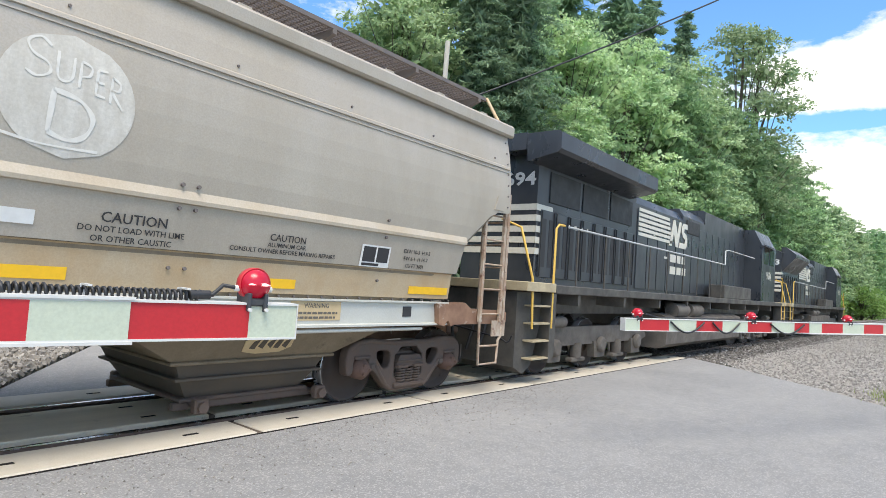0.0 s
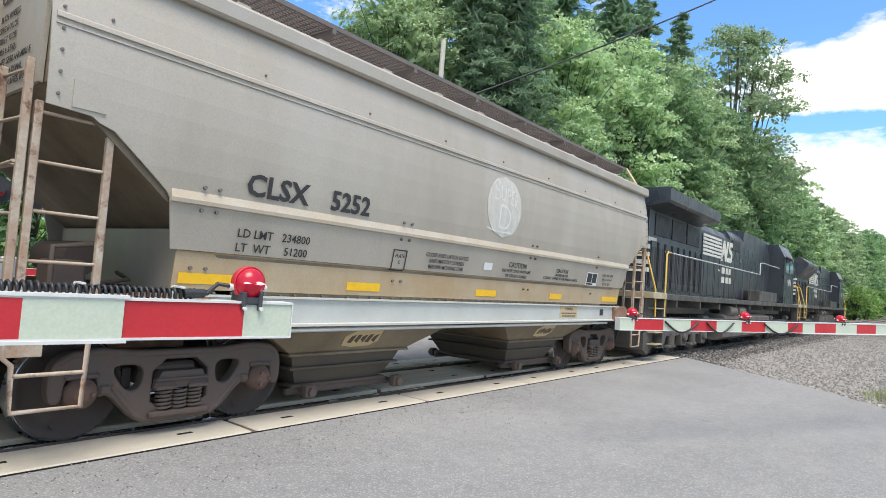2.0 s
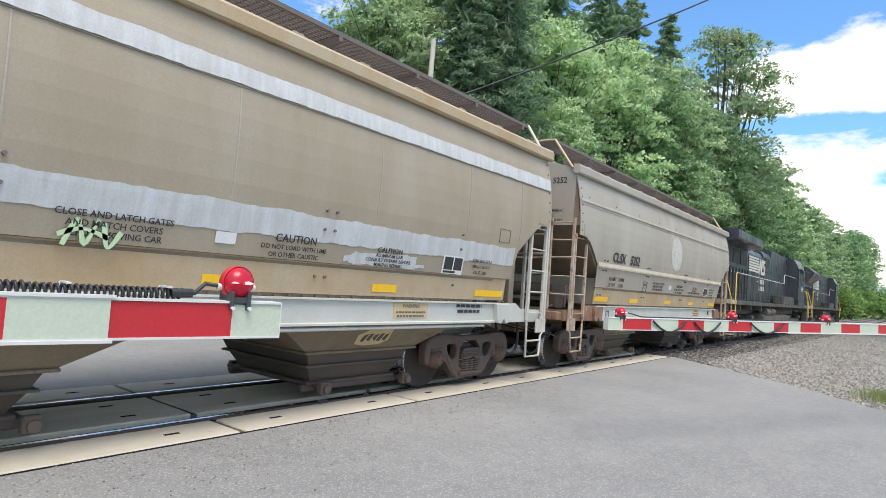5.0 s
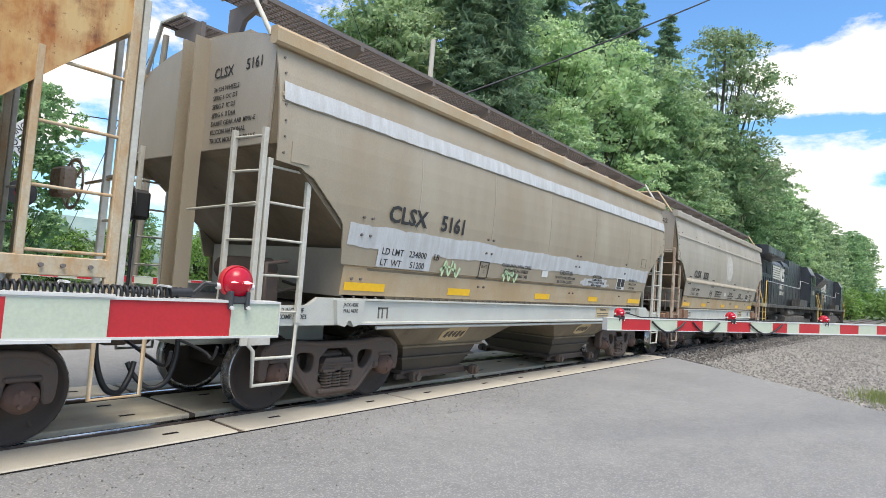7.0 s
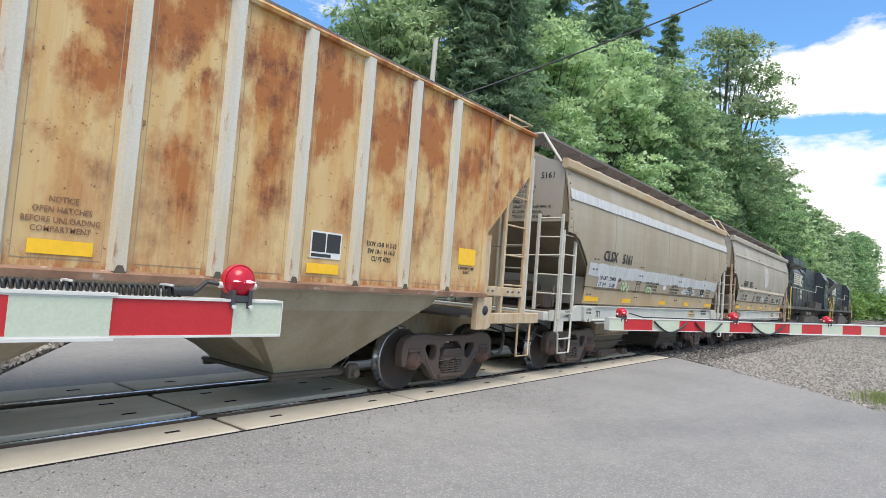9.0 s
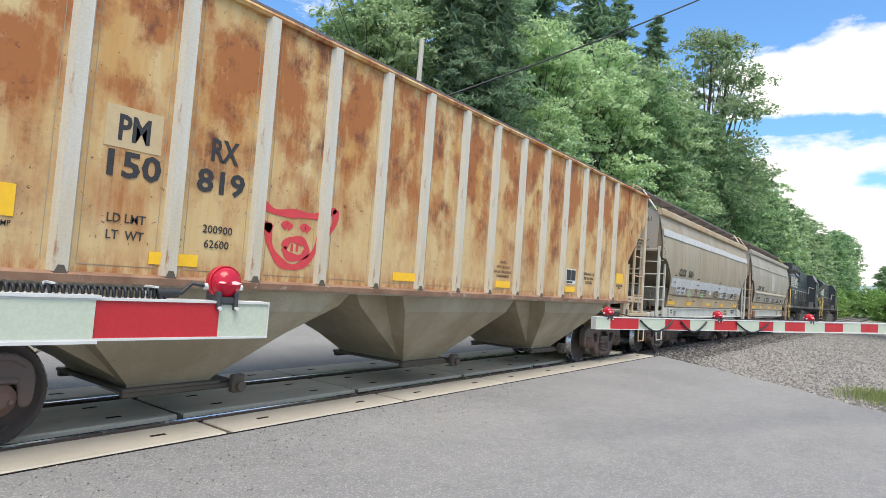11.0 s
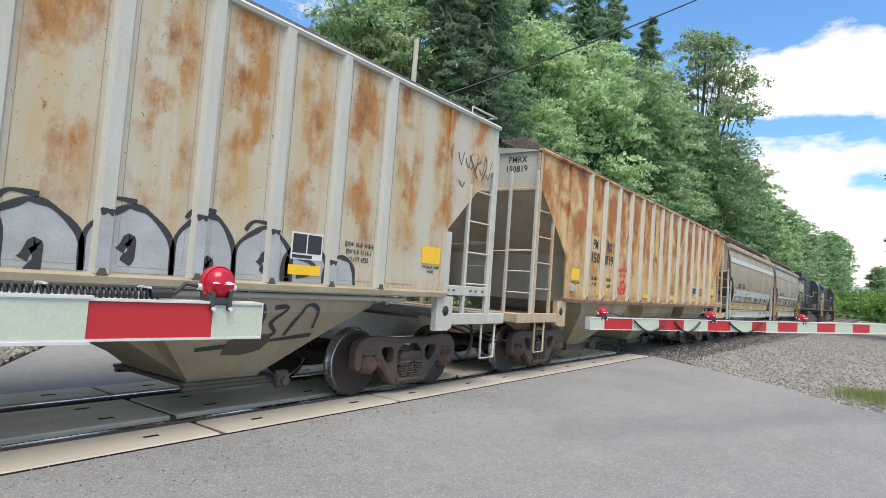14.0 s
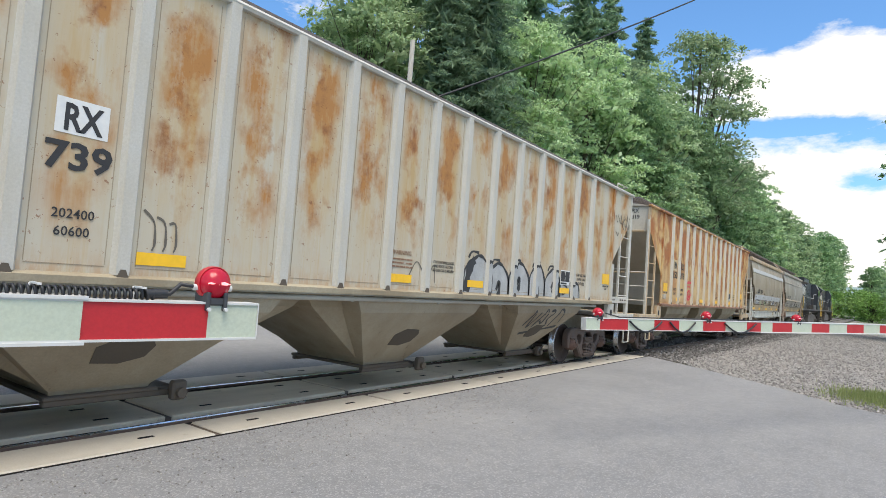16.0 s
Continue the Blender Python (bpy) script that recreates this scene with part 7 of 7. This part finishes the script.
# ---------------- trees and bushes ----------------
def crown_mesh(name, seed, height, base, spread, boughs, per, leaf, shape="broad", droop=0.2):
    """A crown of boughs: flat, drooping sprays of leaves round a dark leafy heart, with gaps and an uneven outline."""
    rng = np.random.default_rng(seed)
    cs = []          # spray centres with their reach, flatness and outward way
    if shape == "broad":
        lobes = []
        for k in range(17):
            t = (k + rng.uniform(0.1, 0.9)) / 17
            w = spread * (math.sin(math.pi * min(1, t * 0.84 + 0.14)) ** 0.65)
            a = k * 2.4 + rng.uniform(-0.5, 0.5)
            lobes.append((math.cos(a) * w * 0.6, math.sin(a) * w * 0.6, base + (height - base) * (0.06 + 0.88 * t), rng.uniform(0.34, 0.56) * spread))
        while len(cs) < boughs:
            lx, ly, lz, lr = lobes[rng.integers(len(lobes))]
            d = rng.normal(size=3)
            d /= np.linalg.norm(d)
            if d[2] < -0.55:
                continue
            p = np.array([lx, ly, lz]) + d * lr * rng.uniform(0.7, 1.08) * np.array([1, 1, 0.8])
            if base * 0.8 < p[2] < height:
                cs.append((p, rng.uniform(0.42, 0.95) * (0.75 + 0.05 * spread), 0.30, d))
    else:
        levels = int((height - base) / 0.62)
        for k in range(levels):
            t = k / levels
            w = spread * (1 - t) ** 0.8 + 0.2
            for j in range(max(5, int(10 * (1 - t) + 4))):
                a = rng.uniform(0, 2 * math.pi)
                w2 = w * rng.uniform(0.7, 1.18)
                z = base + (height - base) * t + rng.uniform(-.3, .3)
                for q in (0.3, 0.52, 0.72, 0.88, 1.0):
                    cs.append((np.array([math.cos(a) * w2 * q, math.sin(a) * w2 * q, z + 0.12 * w2 * q - 0.34 * w2 * q * q]), 0.26 + 0.085 * w2 * (1.25 - q), 0.30, np.array([math.cos(a), math.sin(a), -0.2])))
    n = len(cs) * per
    cen = np.repeat(np.array([c[0] for c in cs]), per, axis=0)
    rad = np.repeat(np.array([c[1] for c in cs]), per)
    flat = np.repeat(np.array([c[2] for c in cs]), per)
    out = np.repeat(np.array([c[3] for c in cs]), per, axis=0)
    off = rng.normal(size=(n, 3))
    off /= np.linalg.norm(off, axis=1)[:, None]
    off *= (rad * rng.uniform(0.05, 1.0, n) ** 0.55)[:, None]
    off[:, 2] *= flat
    reach = (off * out).sum(axis=1)
    off[:, 2] -= droop * np.maximum(0, reach) ** 1.3 + 0.25 * rad * rng.uniform(0, 1, n) ** 3
    pos = cen + off
    u = out * np.array([1, 1, 0.2]) * 0.9 + rng.normal(size=(n, 3)) * 0.75
    u[:, 2] -= 0.25
    u /= np.linalg.norm(u, axis=1)[:, None]
    w = rng.normal(size=(n, 3)) * 0.42 + np.array([0, 0, 0.8]) + out * 0.45
    ln = leaf * rng.uniform(0.55, 1.35, n)
    # the leafy heart: larger leaves that close the crown inside
    m = n // 9
    if shape == "broad":
        pick = rng.integers(len(lobes), size=m)
        lob = np.array(lobes)[pick]
        d = rng.normal(size=(m, 3))
        d /= np.linalg.norm(d, axis=1)[:, None]
        heart = lob[:, :3] + d * (lob[:, 3] * rng.uniform(0, 0.72, m))[:, None]
    else:
        t = rng.uniform(0, 0.92, m)
        a = rng.uniform(0, 2 * math.pi, m)
        r = spread * (1 - t) ** 0.8 * 0.5 * rng.uniform(0, 1, m)
        heart = np.stack([np.cos(a) * r, np.sin(a) * r, base + (height - base) * t], axis=1)
    pos = np.concatenate([pos, heart])
    hu = rng.normal(size=(m, 3))
    u = np.concatenate([u, hu / np.linalg.norm(hu, axis=1)[:, None]])
    w = np.concatenate([w, rng.normal(size=(m, 3))])
    ln = np.concatenate([ln, leaf * rng.uniform(1.6, 2.8, m)])[:, None]
    n += m
    v = np.cross(w, u)
    v /= np.linalg.norm(v, axis=1)[:, None]
    nr = np.cross(u, v)
    wd = ln * (0.55 if shape == "broad" else 0.26)
    # a leaf folded along its middle: tip, two sides, stem
    p0, p1, p2, p3 = pos - u * ln, pos + v * wd + nr * ln * 0.16, pos + u * ln, pos - v * wd + nr * ln * 0.16
    verts = np.stack([p0, p1, p2, p3], axis=1).reshape(-1, 3)
    me = bpy.data.meshes.new(name)
    me.vertices.add(n * 4)
    me.vertices.foreach_set("co", verts.astype(np.float32).ravel())
    i = np.arange(n) * 4
    tri = np.stack([i, i + 1, i + 2, i, i + 2, i + 3], axis=1).ravel().astype(np.int32)
    me.loops.add(n * 6)
    me.loops.foreach_set("vertex_index", tri)
    me.polygons.add(n * 2)
    me.polygons.foreach_set("loop_start", (np.arange(n * 2) * 3).astype(np.int32))
    me.polygons.foreach_set("loop_total", np.full(n * 2, 3, dtype=np.int32))
    me.update(calc_edges=True)
    return me, cs


def build_tree(name, seed, height, base, spread, clumps, per, leaf, mt, shape, label):
    t = thing(name, label, "tree", "trees behind the track", pose(0, -400, 0))
    me, cs = crown_mesh("crown", seed, height, base, spread, clumps, per, leaf, shape)
    rnd = random.Random(seed)
    s = Shape()
    lean = rnd.uniform(-0.5, 0.5)
    trunk = [(lean * k / 6 * 0.8 + rnd.uniform(-.1, .1), rnd.uniform(-.1, .1), -0.6 + (height * 0.93 + 0.6) * k / 6) for k in range(7)]
    s.tube(trunk, height * 0.014 + 0.05, 9, 0.03)
    if shape == "broad":
        for c, r, _, _ in cs[::max(1, len(cs) // 34)]:
            k = rnd.uniform(0.25, 0.75) * max(0.1, min(1, c[2] / height))
            i = k * 6
            a = Vector(trunk[int(i)]).lerp(Vector(trunk[min(6, int(i) + 1)]), i - int(i))
            e = Vector(c.tolist())
            s.tube([a, a.lerp(e, 0.5) + Vector((0, 0, 0.15 * (e - a).length)), e], 0.05, 5, 0.01)
    part("trunk", s, M["bark"], t)
    part("crown", me, mt, t)
    return t


T = [
    build_tree("broadleaf_tree", 1, 20, 1.2, 4.8, 620, 46, 0.135, M["leaf"], "broad", "tall dense green maple tree behind the track"),
    build_tree("broadleaf_tree", 2, 18, 1.0, 4.4, 560, 44, 0.13, M["leaf_pale"], "broad", "light green locust tree with airy foliage"),
    build_tree("conifer_tree", 3, 21, 1.0, 4.4, 0, 17, 0.17, M["needle"], "cone", "dark green hemlock tree with drooping boughs"),
    build_tree("broadleaf_tree", 4, 19, 0.8, 4.6, 600, 46, 0.14, M["leaf"], "broad", "tall deep green broadleaf tree behind the track"),
    build_tree("broadleaf_tree", 5, 21, 5.0, 3.4, 210, 26, 0.12, M["leaf_pale"], "broad", "thin pale tree with gaps in its crown"),
    # leaner crowns for the deep wood and the distance
    build_tree("broadleaf_tree", 11, 20, 1.0, 4.8, 380, 26, 0.20, M["leaf"], "broad", "distant green broadleaf tree"),
    build_tree("broadleaf_tree", 12, 18, 1.0, 4.4, 360, 26, 0.19, M["leaf_pale"], "broad", "distant light green tree"),
]
FAR = {0: 5, 1: 6, 2: 2, 3: 5, 4: 4}
BUSH = build_tree("bush", 6, 3.2, 0.2, 1.9, 90, 40, 0.085, M["bush"], "broad", "bright green bush beside the track")
BUSH["category"] = "bush"
BUSH["group"] = "bushes"
rnd = random.Random(21)


def scaled(src, x, y, z, k):
    ob = copy_thing(src, Matrix.Identity(4))
    ob.matrix_basis = pose(x, y, z, 0, 0, rnd.uniform(0, 360)) @ Matrix.Diagonal((k * rnd.uniform(0.92, 1.08), k * rnd.uniform(0.92, 1.08), k, 1))
    return ob


# front row along the track: x, y, kind, size
ROW = [(19.8, 19.5, 1, 0.86), (20.6, 15.8, 2, 0.80), (22.6, 15.0, 2, 0.92), (24.6, 16.2, 2, 1.05), (26.0, 13.8, 1, 0.60), (28.6, 15.4, 1, 0.92), (31.0, 17.4, 2, 1.12), (33.5, 14.4, 1, 0.86), (36.5, 16.2, 2, 1.15), (38.6, 13.4, 3, 0.78),
       (40.5, 16.0, 2, 1.06), (44.0, 14.6, 1, 0.98), (47.0, 15.6, 2, 1.1), (50.0, 13.6, 2, 0.82), (53.0, 15.4, 3, 1.02), (57.0, 14.2, 0, 0.96), (60.5, 14.4, 4, 1.42), (64.0, 13.8, 4, 1.46), (66.0, 15.4, 2, 0.96), (70.0, 14.6, 0, 0.98),
       (75.5, 15.2, 3, 1.0), (81.0, 14.6, 0, 1.0), (88.0, 15.0, 3, 1.0), (96.0, 14.4, 1, 1.08), (105.0, 14.8, 0, 1.0), (115.0, 14.0, 1, 1.05), (127.0, 14.4, 0, 1.0), (142.0, 13.8, 1, 1.1), (160.0, 14.0, 1, 1.05), (185.0, 13.5, 0, 1.1)]
for x, y, k, size in ROW:
    scaled(T[k if x < 90 else FAR[k]], x, y, 0.0 if y < 17 else 0.3, size * (1.0 if x < 30 else 1.06 if x < 50 else 0.98))
for k in range(18):
    x = 24 + k * 6.5 + rnd.uniform(-1.5, 1.5)
    scaled(T[(5, 0, 2, 5, 6)[k % 5]], x, 22 + rnd.uniform(-1, 2.5), 1.2, rnd.uniform(1.0, 1.18))
# low growth along the wood's edge
for k in range(26):
    scaled(BUSH, 20 + k * 3.4 + rnd.uniform(-1, 1), 11.8 + rnd.uniform(-0.4, 1.4), -0.15, rnd.uniform(0.7, 1.5))
# trees and bushes beyond the road, seen between the cars
for x, y, k, size in [(7.4, 24.5, 0, 0.42), (5.0, 22.5, 3, 0.46), (2.0, 27.0, 0, 0.55), (-0.5, 25.0, 3, 0.62), (-4, 27, 1, 0.7), (5.5, 45, 0, 0.42), (9.0, 60, 3, 0.4), (20.5, 44, 0, 0.2), (25, 52, 3, 0.3), (30, 50, 1, 0.4), (35, 56, 0, 0.5), (-12, 30, 0, 0.7), (-20, 24, 3, 0.75)]:
    scaled(T[FAR[k]], x, y, -0.2, size)
for x, y, size in [(2.5, 19.5, 1.0), (0.8, 18.6, 1.1), (4.2, 22.0, 0.9), (-1.4, 19.4, 1.2), (6.5, 26, 0.8), (12, 40, 1.2), (15.5, 43, 1.1), (18.5, 41, 1.2), (22, 38, 1.1), (24, 34, 1.0)]:
    scaled(BUSH, x, y, -0.2, size)
# across the lot, towards the far end of the line
for x, y, k, size in [(150, 5.0 - 9, 1, 0.8), (135, -7, 0, 0.75), (120, -12, 3, 0.8), (195, 12.6, 0, 1.2), (215, 13.4, 1, 1.35), (240, 13.8, 0, 1.45), (275, 14, 1, 1.6), (215, 1.0, 0, 0.8), (240, -1.5, 1, 0.9), (300, 0, 3, 1.1), (50, -4.7, 3, 1.0), (78, -4.6, 2, 0.66), (95, -14, 0, 0.7)]:
    scaled(T[FAR[k]], x, y, -0.2, size)
for x, y, size in [(170, 1.8, 2.2), (150, 0.6, 1.8), (185, 3.4, 2.4), (125, -3.5, 1.6), (200, 9.5, 2.4), (165, 10.5, 2.2), (140, 10.6, 2.0)]:
    scaled(BUSH, x, y, -0.3, size)
for t in (*T, BUSH):
    for o in (*t.children_recursive, t):
        bpy.data.objects.remove(o)


def grass_tufts(name, n, area, z, label, seed, mt="bush"):
    rng = random.Random(seed)
    v, f = [], []
    for k in range(n):
        x, y = area(rng)
        h = rng.uniform(0.05, 0.2)
        a = rng.uniform(0, 6.28)
        dx, dy = math.cos(a) * 0.008, math.sin(a) * 0.008
        lx, ly = rng.uniform(-.06, .06), rng.uniform(-.06, .06)
        o = len(v)
        v += [(x - dx, y - dy, z), (x + dx, y + dy, z), (x + lx, y + ly, z + h)]
        f.append((o, o + 1, o + 2))
    me = bpy.data.meshes.new(name)
    me.from_pydata(v, [], f)
    return tagged(part(name, me, M[mt]), label, "grass", kind="stuff")


grass_tufts("grass_tuft", 3000, lambda r: (r.gauss(14.9, 0.55), r.gauss(-0.15, 0.4)), -0.05, "patch of yellow-green grass on the gravel", 2, "dry_grass")
grass_tufts("grass_verge", 9000, lambda r: (r.uniform(60, 140), r.uniform(-6, 2.6)), -0.05, "green verge along the gravel lot", 3)


# ---------------- distance ----------------
def build_hills():
    s = Shape()
    pts = []
    for k in range(121):
        a = radians(-20 + k * 1.6)
        r = 1350
        h = 62 + 26 * noise.noise(Vector((k * 0.09, 0.4, 0))) + 6 * noise.noise(Vector((k * 0.6, 3, 0)))
        pts.append((r * math.cos(a), r * math.sin(a), h))
    rings = []
    for i, (x, y, z) in enumerate(pts):
        d = Vector((x, y, 0)).normalized()
        rings.append([(x - d.x * 420, y - d.y * 420, -8), (x - d.x * 160, y - d.y * 160, z * 0.55), (x, y, z), (x + d.x * 50, y + d.y * 50, z * 0.8), (x + d.x * 60, y + d.y * 60, -10)])
    s.loft(rings, False, True)
    return tagged(part("far_hills", s, M["hill"]), "hazy blue-green wooded hills far away", "hills", kind="structure")


build_hills()


def build_house(x, y, ang):
    h = thing("house", "small pale house with a grey roof beyond the road", "house", "", pose(x, y, -0.3, 0, 0, ang))
    part("wall", Shape().prism([(-3, 0), (3, 0), (3, 2.6), (0, 4.4), (-3, 2.6)], "y", -4, 4), M["label_white"], h)
    part("roof", Shape().prism([(-3.3, 2.5), (0, 4.5), (3.3, 2.5), (3.3, 2.65), (0, 4.68), (-3.3, 2.65)], "y", -4.3, 4.3), M["galv"], h)
    for q in (-1.6, 1.6):
        part("window", Shape().box(q - 0.45, q + 0.45, -4.04, -3.98, 1.0, 2.1, 0.01), M["glass"], h)


build_house(24, 66, -20)


# ---------------- what moves ----------------
def motions():
    marks = [k * 0.5 for k in range(33)]
    for car, x in ((hop1, 1.6), (hop2, -12.1), (hop3, -27.82), (hop4, -45.5), (loco1, 19.6), (loco2, 43.2)):
        walk(car, [(t, pose(x + gone(t), MID, 0)) for t in marks])
    turns = [k * 0.1 for k in range(161)]
    for w, x, r in ROLLERS:
        walk(w, [(t, pose(x, 0, r, 0, math.degrees(gone(t) / r), 0)) for t in turns])


motions()
